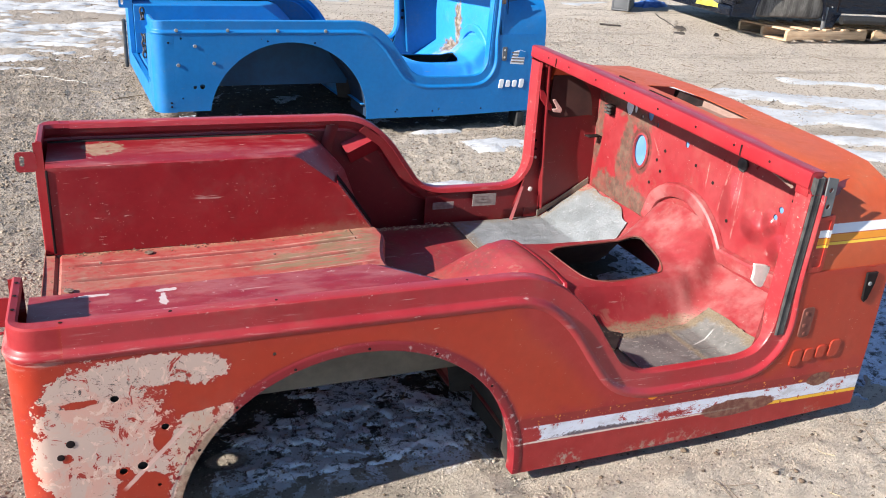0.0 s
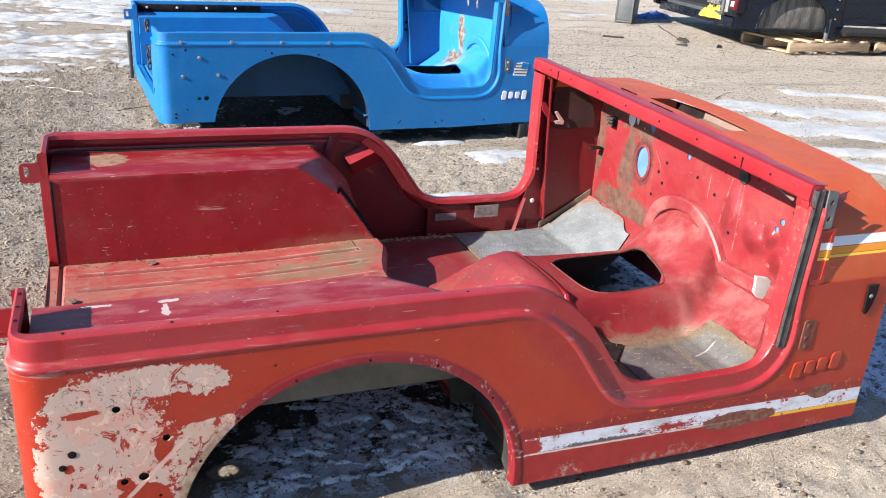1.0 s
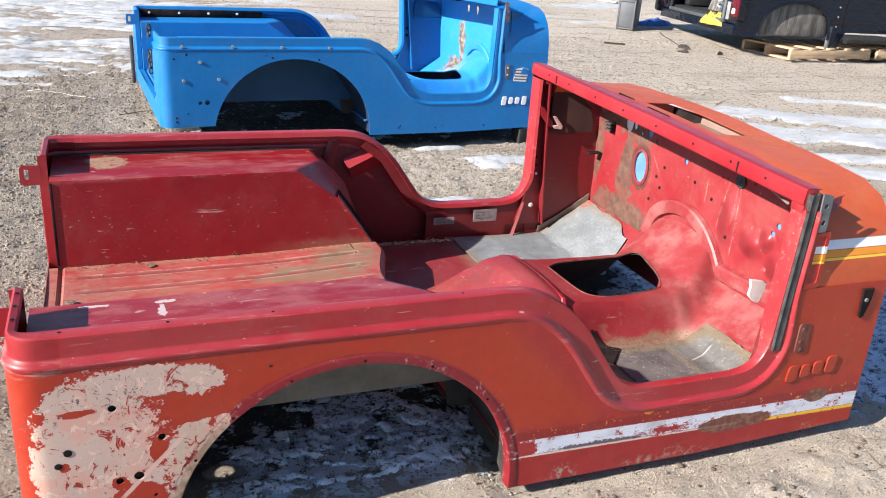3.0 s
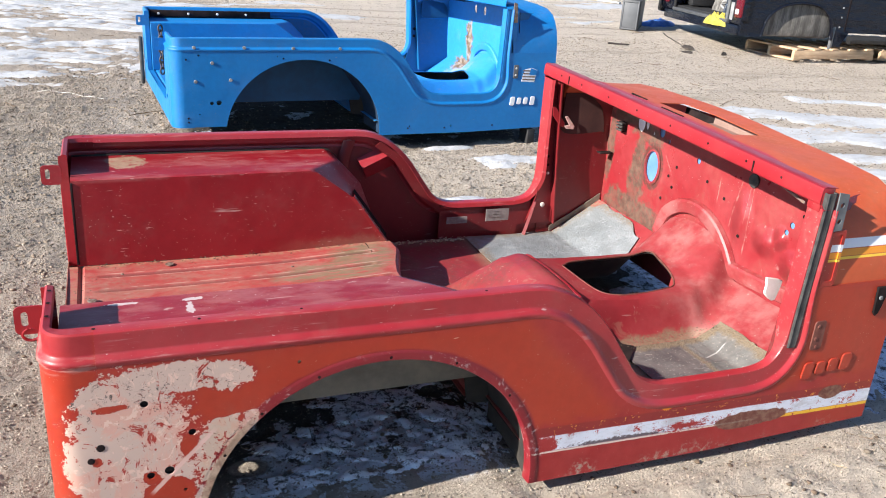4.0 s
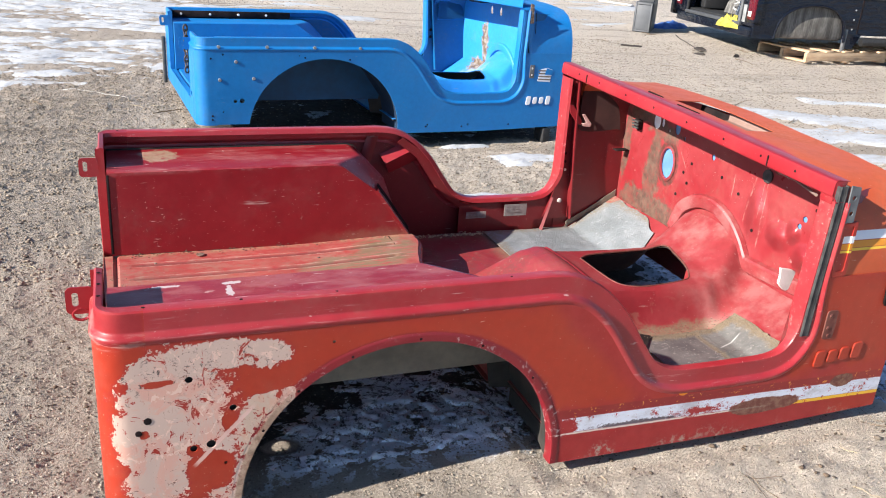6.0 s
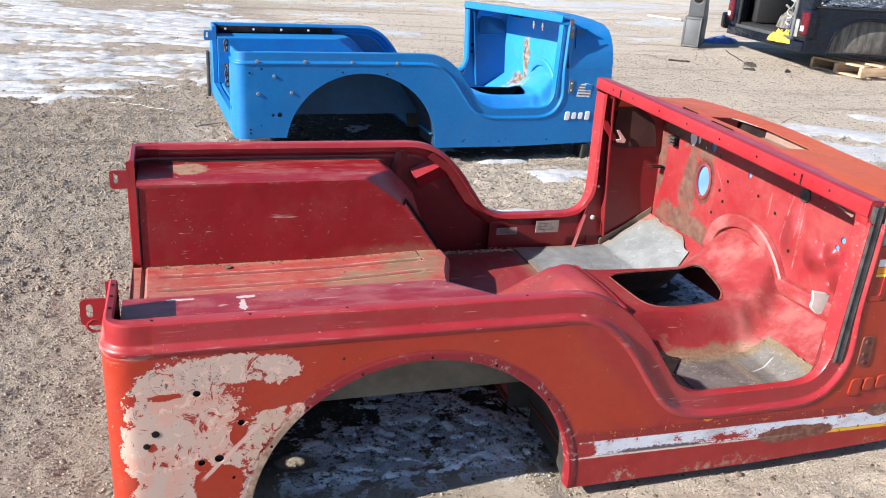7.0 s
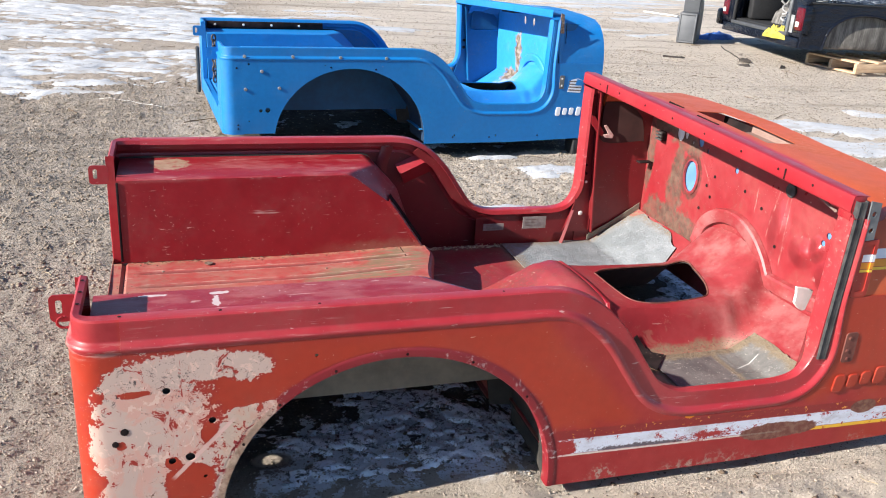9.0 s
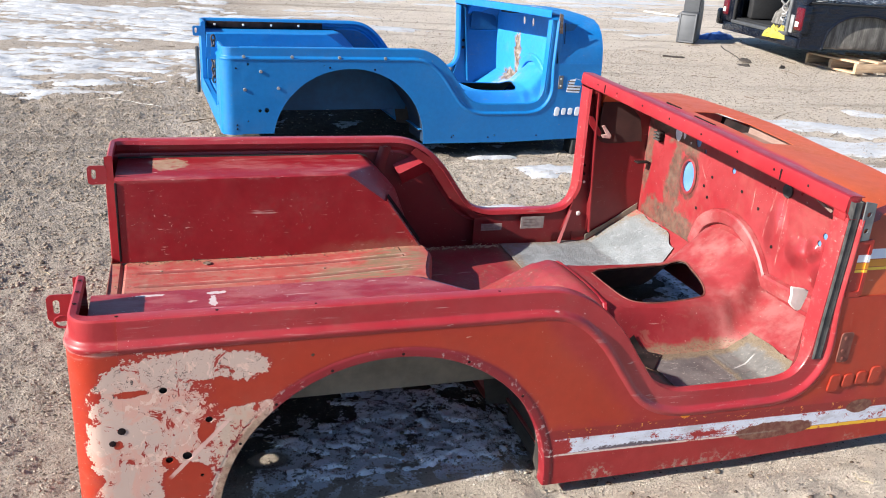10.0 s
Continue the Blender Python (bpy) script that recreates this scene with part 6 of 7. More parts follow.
# floor sheets lying in the footwells
def floor_sheet(x0, x1, y0, y1, label, skew=0.0, torn=0.0):
    bm = bmesh.new()
    rows = []
    for q in np.linspace(0, 1, 40):
        row = []
        for y in np.linspace(y0, y1, 30):
            end = x1 + torn * (0.5 * float(vnoise(y * 5, 0.5, 33, 4)) - 1.2 * float(sstep(y1 - 0.07, y1 - 0.02, y)) - 1.4 * float(sstep(y0 + 0.16, y0, y)))
            x = x0 + (end - x0) * float(q)
            yy = y + skew * max(0.0, x - 1.86) * (y1 - y) / (y1 - y0)
            edge = 0.006 * math.sin(40 * y) * math.sin(30 * x)
            crease = 0.005 * float(sstep(0.010, 0.0, abs(y - (y0 + y1) / 2 - 0.02))) * float(sstep(1.72, 1.80, x)) + 0.003 * float(sstep(0.01, 0, abs(x - x0 - 0.62 * (x1 - x0))))
            row.append((x + (edge if q in (0, 1) else 0), yy, float(front_floor_z(x, yy)) + 0.006 + crease + 0.002 * float(vnoise(x * 14, y * 14, 31, 2))))
        rows.append(row)
    strip(bm, rows)
    ob = part("floor_sheet", bm, M_SHEET, None, "", thick=0.002)
    return tagged(ob, label, "floor sheet", "bare sheets in the footwells")


floor_sheet(1.47, 2.082, 0.945, 1.435, "dusty bare grey metal sheet in the footwell", 0.62, 0.035)
floor_sheet(1.57, 1.955, 0.085, 0.435, "scuffed grey floor sheet ringed with tan dirt")

# ---- details of the blue body ----
for x, z in ((0.115, 0.494), (0.355, 0.494), (0.600, 0.492), (0.845, 0.490), (0.198, 0.418), (0.285, 0.332), (0.116, 0.326)):
    b = bolt("body_bolt", (x, 0.0, z), (0, -1, 0), 0.009, 0.005, M_BOLT, blue, "dull steel round bolt head")
for x, z in ((0.5, 0.505), (0.74, 0.508), (0.075, 0.435), (0.075, 0.12), (0.075, 0.14), (0.30, 0.115), (0.55, 0.44), (0.79, 0.43), (1.24, 0.05), (1.46, 0.045), (1.76, 0.05)):
    bolt("side_hole", (x, 0.0 if z < 0.48 else 0.016, z), (0, -1, 0), 0.005, 0.0015, M_DARK, blue)
part("rail_channel", boxed((0.05, W - 0.062, 0.482), (0.80, W - 0.046, 0.522), 0.004), M_DARK, blue, "dark bare channel under the rail")
for x in (0.10, 0.28, 0.46, 0.64):
    bolt("channel_bolt", (x, W - 0.062, 0.502), (0, -1, 0), 0.008, 0.004, M_WHITE, blue)
# chain hung at the tailgate corner
def chain_link(c, turn):
    bm = bmesh.new()
    pts = [(0.011 * math.cos(a), 0, 0.019 * math.sin(a)) for a in [2 * math.pi * k / 14 for k in range(15)]]
    tube(bm, pts, 0.0045, 6, ends=False)
    bmesh.ops.rotate(bm, verts=bm.verts, matrix=Matrix.Rotation(turn, 3, "Z"))
    bmesh.ops.translate(bm, verts=bm.verts, vec=c)
    return bm


ch = thing("tailgate_chain", BLUE_M, "dark steel chain hanging at the tailgate opening", "chain")
for k in range(9):
    part("link", chain_link((-0.004, 0.315 + 0.006 * math.sin(2.1 * k), 0.545 - 0.027 * k), math.pi / 2 * (k % 2) + 0.4), M_CHAIN, ch)
part("rubber_flap", boxed((-0.028, W - 0.10, 0.06), (-0.006, W - 0.055, 0.36), 0.008), M_RUBBER, blue, "black hanging rubber strip")
bhp = side_plate("door_hinge_plate", rounded(0.030, 0.078, 0.006, (1.885, 0.362)), 0.003, M_GREYP, blue, "grey hinge plate with two holes")
for z in (0.342, 0.382):
    bolt("bolt", (1.885, -0.003, z), (0, -1, 0), 0.006, 0.002, M_WHITE, bhp)
side_plate("screen_hinge_plate", [(1.835, 0.64), (1.868, 0.64), (1.860, 0.745), (1.838, 0.752)], 0.003, M_BROWNBOLT, blue, "bare brown windscreen hinge plate", y=0.0)
side_plate("pillar_seam", [(1.900, 0.475), (1.905, 0.475), (1.893, 0.70), (1.889, 0.70)], 0.002, M_DARK, blue, y=0.024)
ws2 = [(x + 0.004, 0.010, z) for x, z in ((1.800, 0.30), (1.806, 0.50), (1.812, 0.70))]
bm = bmesh.new()
strip(bm, [[(x + dx, y + dy, z) for x, y, z in smooth_line(ws2, 5)] for dx, dy in ((-0.008, 0.008), (-0.006, -0.004), (0.006, -0.004), (0.008, 0.008))])
part("post_channel", bm, M_BLUE, blue, thick=0.002)
for x0, w, h in ((1.872, 0.036, 0.052), (1.915, 0.034, 0.040), (1.957, 0.034, 0.040), (2.002, 0.036, 0.052)):
    side_plate("badge_bar", [(u + 0.12 * (v - 0.19), v) for u, v in rounded(w * 0.8, h, 0.009, (x0 + 0.006, 0.190))], 0.004, M_BADGE, blue, "white badge bar", bevel=0.001)
for z in (0.375, 0.425):
    bolt("post_bolt", (1.822, W - 0.0535, z), (0, -1, 0), 0.011, 0.004, M_DARK, blue)
for y, z in ((1.20, 0.50), (1.22, 0.44), (1.30, 0.55), (0.70, 0.56), (0.52, 0.50), (0.80, 0.60)):
    bolt("firewall_hole", (2.0985, y, z), (-1, 0, 0), 0.008, 0.0014, M_DARK, blue)
# striped sticker
fl = side_plate("sticker", [(1.925, 0.305), (2.010, 0.300), (2.022, 0.372), (1.985, 0.384), (1.945, 0.376), (1.932, 0.340)], 0.001, M_BADGE, blue, "faded white striped sticker", bevel=0)
for k in range(4):
    z = 0.314 + 0.017 * k
    side_plate("sticker_stripe", [(1.930, z), (2.012, z - 0.004), (2.013, z + 0.003), (1.931, z + 0.007)], 0.0018, M_BROWNBOLT, fl, bevel=0)
side_plate("sticker_field", [(1.972, 0.344), (2.017, 0.342), (2.021, 0.371), (1.982, 0.382)], 0.0026, M_BLUE, fl, bevel=0)
# dark plate painting the shade of the blue kick panel's upper pocket
side_plate("kick_vent", [tuple(p) for p in smooth_line(vp + vp[:1], 4)[:-1]], 0.003, M_BLUESHADE, blue, "dark blue plate painting the shaded vent pocket", y=0.066, far=True, bevel=0)
part("kick_crease", boxed((1.87, W - 0.052, 0.497), (2.09, W - 0.047, 0.503), 0.002), M_BLUE, blue)
part("shift_stub", tube(bmesh.new(), [(1.53, 0.86, 0.23), (1.52, 0.86, 0.29), (1.525, 0.86, 0.315)], [0.014, 0.012, 0.015], 10), M_GREYP, blue, "grey shift lever stub")


# ---- blocks the blue body rests on ----
def support_block(lx, ly, material, label, size=(0.10, 0.14)):
    p = BLUE_M @ Vector((lx, ly, 0.016))
    g = float(ground_z(p.x, p.y)) - 0.015
    bm = boxed((-size[0] / 2, -size[1] / 2, 0), (size[0] / 2, size[1] / 2, p.z - g), 0.006)
    ob = part("support_block", bm, material)
    ob.location = (p.x, p.y, g)
    ob.rotation_euler = (0, 0, 0.1)
    return tagged(ob, label, "block", "blocks under the blue car")


support_block(2.02, 0.045, M_BLACKPL, "black block under the blue body's front corner", (0.05, 0.10))
# added block, its colour kept as dark as the shade under the rocker
support_block(1.30, 0.55, M_UNDERDARK, "wooden block under the blue rocker, coloured dark like its shade")
support_block(1.99, 1.44, M_WOOD, "short wooden block under the blue rocker")
support_block(1.30, 1.38, M_WOOD, "short wooden block under the blue rocker")


# ---- snow ----
def snow(name, x0, x1, y0, y1, step, field, label, amp=0.022, material=M_SNOW):
    X, Y = np.meshgrid(np.arange(x0, x1, step), np.arange(y0, y1, step))
    f = field(X, Y)
    f = f + 0.30 * vnoise(X * 9, Y * 16, 77, 3) + 0.16 * vnoise(X * 32, Y * 40, 78, 3)
    h = np.where(f > 0, (1 - np.exp(-f * 3.0)) * amp + 0.45 * amp * np.clip(f * 3, 0, 1) * vnoise(X * 9, Y * 13, 79, 3), f * 0.04)
    ob = grid_mesh(name, X, Y, ground_z(X, Y) + np.clip(h, -0.04, amp * 1.5) + 0.003, material)
    # drop the parts that lie under the earth
    bm = bmesh.new()
    bm.from_mesh(ob.data)
    pad = np.pad(h, 1, mode="edge")
    near = np.max([pad[a:a + h.shape[0], b:b + h.shape[1]] for a in (0, 1, 2) for b in (0, 1, 2)], axis=0)
    low = (near < -0.006).ravel()
    bm.verts.ensure_lookup_table()
    bmesh.ops.delete(bm, geom=[bm.verts[i] for i in np.nonzero(low)[0]], context="VERTS")
    bm.to_mesh(ob.data)
    bm.free()
    return tagged(ob, label, "snow", kind="stuff")


def inside(v, lo, hi, soft):
    return np.minimum((v - lo) / soft, (hi - v) / soft)


def field_left(X, Y):
    r = np.minimum.reduce([(0.55 - X + 0.5 * vnoise(Y * 3.5, X, 4, 2)) / 0.6, (Y - 4.75 + 0.45 * vnoise(X * 1.3, Y, 6, 3)) / 0.7, (9.0 - Y) / 1.5])
    v = Y + 0.10 * X
    s = vnoise(X * 1.1 + 0.8 * vnoise(X * 2, Y * 3, 39, 2), v * 4.2, 40, 5, 0.62) + 0.80 * vnoise(X * 2.8, v * 14, 41, 4, 0.65) + 0.50 * vnoise(X * 8, v * 34, 42, 3, 0.6)
    gapb = -0.7 * np.exp(-((Y - 6.35 - 0.2 * vnoise(X * 1.2, Y, 8, 2)) / 0.18) ** 2)
    return np.clip(r, -1.5, 0.20) + 1.35 * s + gapb - 0.13


def field_back(X, Y):
    return 1.7 * vnoise(X * 0.6 + 0.2 * Y, Y * 2.3, 52, 5, 0.6) - 0.62 + 0.22 * np.clip((Y - 9) / 4, 0, 1)


def field_right(X, Y):
    v = Y + 0.33 * (X - 5) + 0.10 * vnoise(X * 1.4, Y, 43, 3)
    bands = np.maximum.reduce([inside(v, 3.20, 3.60, 0.20), inside(v, 2.62, 3.05, 0.20), inside(v, 2.18, 2.38, 0.12) - 0.1, inside(v, 1.86, 2.06, 0.12) - 0.1, np.minimum(inside(v, 4.02, 4.16, 0.1), (X - 5.5) / 0.2)])
    left = (X - 4.10 - 0.2 * vnoise(Y * 4, X, 14, 3)) / 0.3
    return np.clip(np.minimum(bands, left), -1.5, 0.55) + 0.55 * vnoise(X * 1.8 + 0.45 * Y, v * 4.2, 44, 5, 0.62) + 0.55 * vnoise(X * 5 + Y, v * 12, 45, 4, 0.62) - 0.02


def blob(X, Y, cx, cy, rx, ry):
    return 1 - np.sqrt(((X - cx) / rx) ** 2 + ((Y - cy) / ry) ** 2)


def field_small(X, Y):
    b = np.maximum.reduce([blob(X, Y, 2.22, 2.62, 0.24, 0.10), blob(X, Y, 1.72, 2.06, 0.15, 0.05), blob(X, Y, 1.97, 2.88, 0.16, 0.03), blob(X, Y, 1.45, 2.35, 0.07, 0.03)])
    return b + 0.35 * vnoise(X * 7, Y * 12, 60, 3) - 0.12


def field_front(X, Y):
    a = np.minimum.reduce([inside(X, 1.75, 3.5, 0.3), inside(Y, 0.12, 1.6, 0.25)])
    return np.clip(a, -2, np.where(X < 2.1, 0.12, 0.5)) - 0.42 * (X < 2.1) + 0.9 * vnoise(X * 4, Y * 6, 64, 6, 0.65) + 0.10


def field_arch(X, Y):
    core = np.maximum(blob(X, Y, 0.80, 0.34, 0.26, 0.30), np.maximum(blob(X, Y, 0.52, 0.24, 0.16, 0.10), blob(X, Y, 1.0, 0.32, 0.16, 0.10)))
    v = Y + 0.2 * X
    s = 0.9 * vnoise(X * 9 + 0.8 * vnoise(X * 14, Y * 14, 93, 2), v * 14, 94, 6, 0.72) + 0.8 * vnoise(X * 26, v * 34, 95, 4, 0.7)
    return np.clip(1.3 * core, -1.0, 0.30) + s - 0.30 - 0.8 * (np.hypot((X - 0.41) / 0.08, (Y - 0.255) / 0.055) < 1)


snow("snow_field", -6.0, 0.95, 4.2, 9.6, 0.026, field_left, "streaky half-melted snow over the dirt", 0.018)
snow("snow_remains", -6.0, 16.0, 7.6, 22.0, 0.07, field_back, "thin scattered streaks of old snow", 0.012)
snow("snow_band", 4.0, 10.5, 1.0, 4.6, 0.035, field_right, "bright wind-streaked snow bands on dirt", 0.012)
snow("snow_scraps", 1.3, 2.6, 1.9, 3.0, 0.014, field_small, "small melting snow scraps on gravel", 0.014)
snow("snow_in_shade", 1.45, 4.3, -0.5, 2.0, 0.02, field_front, "snow lying in the red body's shade", 0.012, M_SHADESNOW)
snow("snow_under_arch", 0.25, 1.35, 0.14, 1.00, 0.008, field_arch, "blue-white snow crust clumped beneath the wheel arch", 0.005, M_CRUST)
snow("snow_under_blue", 0.6, 2.2, 2.9, 4.2, 0.02, lambda X, Y: 1.3 * vnoise(X * 4, Y * 6, 66, 5, 0.65) - 0.33, "thin snow crust beneath the blue body", 0.008, M_SHADESNOW)


# ---- loose stones, clods, twigs ----
GOLD = (1 + 5 ** 0.5) / 2
ICO_V = np.array([(s * a, t * b, 0) for a, b in ((1, GOLD),) for s in (-1, 1) for t in (-1, 1)] + [(0, s, t * GOLD) for s in (-1, 1) for t in (-1, 1)] + [(s * GOLD, 0, t) for s in (-1, 1) for t in (-1, 1)], float) / 1.9
OCT_V = np.array([(1, 0, 0), (-1, 0, 0), (0, 1, 0), (0, -1, 0), (0, 0, 1), (0, 0, -1)], float)


def hull_faces(v):
    """Faces of a small convex set of points."""
    bm = bmesh.new()
    vs = [bm.verts.new(q) for q in v]
    bm.verts.index_update()
    bmesh.ops.convex_hull(bm, input=vs)
    bmesh.ops.recalc_face_normals(bm, faces=bm.faces)
    f = np.array([[q.index for q in face.verts] for face in bm.faces])
    bm.free()
    return f


def scatter(name, n, xr, yr, rr, seed, material, label, category, power=2.2, skip=None, base=OCT_V):
    """Many small stones as one mesh, lying on the ground."""
    rng = np.random.default_rng(seed)
    x, y = rng.uniform(*xr, n), rng.uniform(*yr, n)
    if skip is not None:
        keep = ~skip(x, y)
        x, y = x[keep], y[keep]
    n, k = len(x), len(base)
    r = rr[0] + (rr[1] - rr[0]) * rng.uniform(0, 1, n) ** power
    v = base[None] * rng.uniform(0.72, 1.2, (n, k, 1)) + rng.uniform(-0.16, 0.16, (n, k, 3))
    a = rng.uniform(0, 2 * np.pi, n)
    c, s = np.cos(a)[:, None], np.sin(a)[:, None]
    w = rng.uniform(0.6, 1.0, n)[:, None]
    vx, vy = v[..., 0], v[..., 1] * w
    v = np.stack([vx * c - vy * s, vx * s + vy * c, v[..., 2] * 0.45], -1)
    v = v * r[:, None, None] + np.stack([x, y, ground_z(x, y) + relief(x, y) + 0.002 + 0.1 * r], -1)[:, None]
    f = hull_faces(base)[None] + k * np.arange(n)[:, None, None]
    me = bpy.data.meshes.new(name)
    me.from_pydata(v.reshape(-1, 3).tolist(), [], f.reshape(-1, 3).tolist())
    me.materials.append(material)
    me.polygons.foreach_set("use_smooth", [k > 6] * len(me.polygons))
    return tagged(new(name, me), label, category, kind="stuff")


under = lambda x, y: ((x > 0.03) & (x < 3.2) & (y > 0.1) & (y < 1.5)) | ((x > 0.5) & (x < 2.6) & (y > 3.0) & (y < 4.3))
scatter("gravel", 66000, (-1.25, 0.15), (-0.2, 4.7), (0.0014, 0.0060), 1, M_STONE, "small loose tan and grey gravel", "gravel", 2.4, under)
scatter("gravel_by_rocker", 17000, (0.25, 2.9), (-0.55, 0.55), (0.0012, 0.0050), 11, M_STONE, "fine loose gravel beside the red rocker", "gravel", 2.6)
scatter("gravel_between", 48000, (0.1, 4.3), (1.45, 3.1), (0.0018, 0.0080), 12, M_STONE, "small loose gravel between the two bodies", "gravel", 2.2, under)
scatter("gravel_far", 52000, (-3.5, 11), (3.1, 11), (0.0030, 0.0105), 2, M_STONE, "small loose gravel over the yard", "gravel", 2.4)
scatter("gravel_lane", 42000, (2.4, 7.6), (2.2, 6.8), (0.0028, 0.0095), 13, M_STONE, "loose gravel over the yard behind the bodies", "gravel", 2.4)
scatter("clods_by_tail", 8000, (-1.6, 0.5), (1.4, 4.9), (0.004, 0.011), 17, M_SOIL, "brown crumbled clods of frozen soil", "soil", 2.6, under, ICO_V)
scatter("pebbles", 220, (-1.4, 4.5), (-0.6, 5.0), (0.006, 0.015), 3, M_STONE, "scattered rounded pebbles", "pebbles", 2.5, under, ICO_V)
scatter("soil_clods", 4500, (-1.4, 4.5), (-0.6, 5.0), (0.003, 0.011), 4, M_CLOD, "dark crumbs and clods of soil", "soil", 2.8, None, ICO_V)


def stems(name, n, xr, yr, lr, r, seed, material, label, category):
    rng = np.random.default_rng(seed)
    bm = bmesh.new()
    for _ in range(n):
        x, y, a, length = rng.uniform(*xr), rng.uniform(*yr), rng.uniform(0, 2 * math.pi), rng.uniform(*lr)
        pts, bend = [], rng.uniform(-1.2, 1.2)
        for k in range(6):
            pts.append((x, y, float(ground_z(x, y) + relief(x, y)) + r * 2 + 0.006 * rng.uniform(0, 1)))
            a += bend * 0.25 + rng.uniform(-0.3, 0.3)
            x, y = x + math.cos(a) * length / 5, y + math.sin(a) * length / 5
        tube(bm, pts, [r * q for q in (1, 1, 0.9, 0.8, 0.6, 0.4)], 5)
    ob = part(name, bm, material)
    return tagged(ob, label, category, kind="stuff")


stems("twigs", 16, (1.4, 2.6), (-0.55, -0.03), (0.05, 0.2), 0.0008, 5, M_TWIG, "dark dry twigs lying on the dirt", "twigs")
stems("yard_twigs", 40, (-1.5, 8), (1.8, 8), (0.1, 0.4), 0.003, 6, M_TWIG, "dry twigs strewn over the yard", "twigs")
stems("straw", 120, (-1.2, 4), (-0.5, 5), (0.03, 0.12), 0.0011, 7, M_STRAW, "pale dry grass stems on the dirt", "straw")


# ---- dark car shell on pallets ----
HEAD = math.atan2(-0.16, 0.987)
CARX, CARY = 6.38, 5.80
CARZ = float(ground_base(CARX, CARY + 0.6)) + 0.0
CAR_M = Matrix.Translation((CARX, CARY, CARZ)) @ Matrix.Rotation(HEAD, 4, "Z")
car = thing("car_shell", CAR_M, "dark navy stripped utility car shell on wooden pallets", "car")
CW = 1.78
ARCHX = [(0.255, 0.20), (0.285, 0.36), (0.36, 0.465), (0.50, 0.535), (0.70, 0.562), (0.90, 0.535), (1.03, 0.44), (1.085, 0.33), (1.10, 0.20)]


def car_side(y0, y1):
    bm = bmesh.new()
    pts = [(0.0, 0.20), (0.01, 0.50), (0.02, 0.655), (0.05, 0.672), (3.6, 0.692), (3.66, 0.62), (3.66, 0.30), (1.30, 0.28), (1.22, 0.13), (1.13, 0.13)] + [tuple(p) for p in smooth_line(ARCHX, 4)][::-1] + [(0.22, 0.19)]
    prism(bm, pts, y0, y1, "y")
    return bm


part("side_panel", car_side(0.0, 0.04), M_BLACK, car, angle=30)
part("side_panel", car_side(CW, CW - 0.04), M_BLACK, car, angle=30)
part("rear_bumper_sill", boxed((-0.02, 0.03, 0.20), (0.10, CW - 0.03, 0.30), 0.012), M_BLACK, car)
part("sill_plate", boxed((-0.03, 0.25, 0.30), (0.14, CW - 0.25, 0.338), 0.008), M_GREYBOX, car, "scuffed grey sill plate")
part("opening_seal", boxed((-0.022, 0.255, 0.335), (0.0, 0.30, 1.04), 0.006), M_GREYP, car, "dusty grey door seal")
part("opening_seal", boxed((-0.022, CW - 0.30, 0.335), (0.0, CW - 0.255, 1.04), 0.006), M_BLACKPL, car)
part("rear_pillar", boxed((-0.01, 0.0, 0.30), (0.10, 0.27, 1.05), 0.03), M_BLACK, car)
part("rear_pillar", boxed((-0.01, CW - 0.27, 0.30), (0.10, CW, 1.05), 0.03), M_BLACK, car)
part("cargo_floor", boxed((0.02, 0.1, 0.335), (3.5, CW - 0.1, 0.36), 0.006), M_BLACKPL, car)
part("bulkhead", boxed((1.9, 0.05, 0.36), (1.95, CW - 0.05, 0.9), 0.01), M_BLACKPL, car)
for a, b in ((0.05, 0.34), (CW - 0.34, CW - 0.05)):
    part("wheel_house", boxed((0.24, a, 0.20), (1.14, b, 0.66), 0.05), M_DUSTIN, car, "dusty grey bare wheel house")
part("rocker_step", tube(bmesh.new(), [(1.27, -0.06, 0.215), (1.32, -0.07, 0.225), (3.5, -0.07, 0.235), (3.56, -0.06, 0.235)], 0.055, 10, 0.8), M_BLACKPL, car, "dark tubular side step")
part("rocker_post", boxed((1.095, -0.004, 0.10), (1.135, 0.03, 0.34), 0.010), M_GREYP, car)
for z in (0.34, 0.44, 0.54):
    part("post_bolt", disc(bmesh.new(), (1.17, -0.002, z), (0, -1, 0), 0.010, 0.006, 8), M_STEEL, car)
part("door_gap", boxed((1.235, -0.003, 0.30), (1.25, 0.01, 0.70), 0.002), M_DARK, car)
part("belt_moulding", boxed((0.05, -0.012, 0.655), (3.6, 0.004, 0.667), 0.003), M_BLACKPL, car)
part("arch_flare", tube(bmesh.new(), [(x, -0.003, z) for x, z in smooth_line(ARCHX, 5)], 0.014, 8), M_BLACK, car)
for y0, y1 in ((-0.015, 0.13), (CW - 0.13, CW + 0.015)):
    lamp = part("tail_lamp", boxed((-0.035, y0 - 0.004, 0.375), (0.050, y1 - 0.008, 0.605), 0.018), M_LENS, car, "red tail lamp with white lens")
    part("reverse_lens", boxed((-0.039, y0 + 0.045, 0.41), (-0.02, y1 - 0.035, 0.465), 0.006), M_WHITE, lamp)
for y0, y1 in ((-0.022, 0.15), (CW - 0.15, CW + 0.022)):
    part("lamp_surround", boxed((-0.020, y0, 0.35), (0.06, y1, 0.63), 0.012), M_BLACK, car)
part("bumper_end", boxed((-0.05, CW - 0.02, 0.25), (0.25, CW + 0.12, 0.44), 0.03), M_BLACK, car)
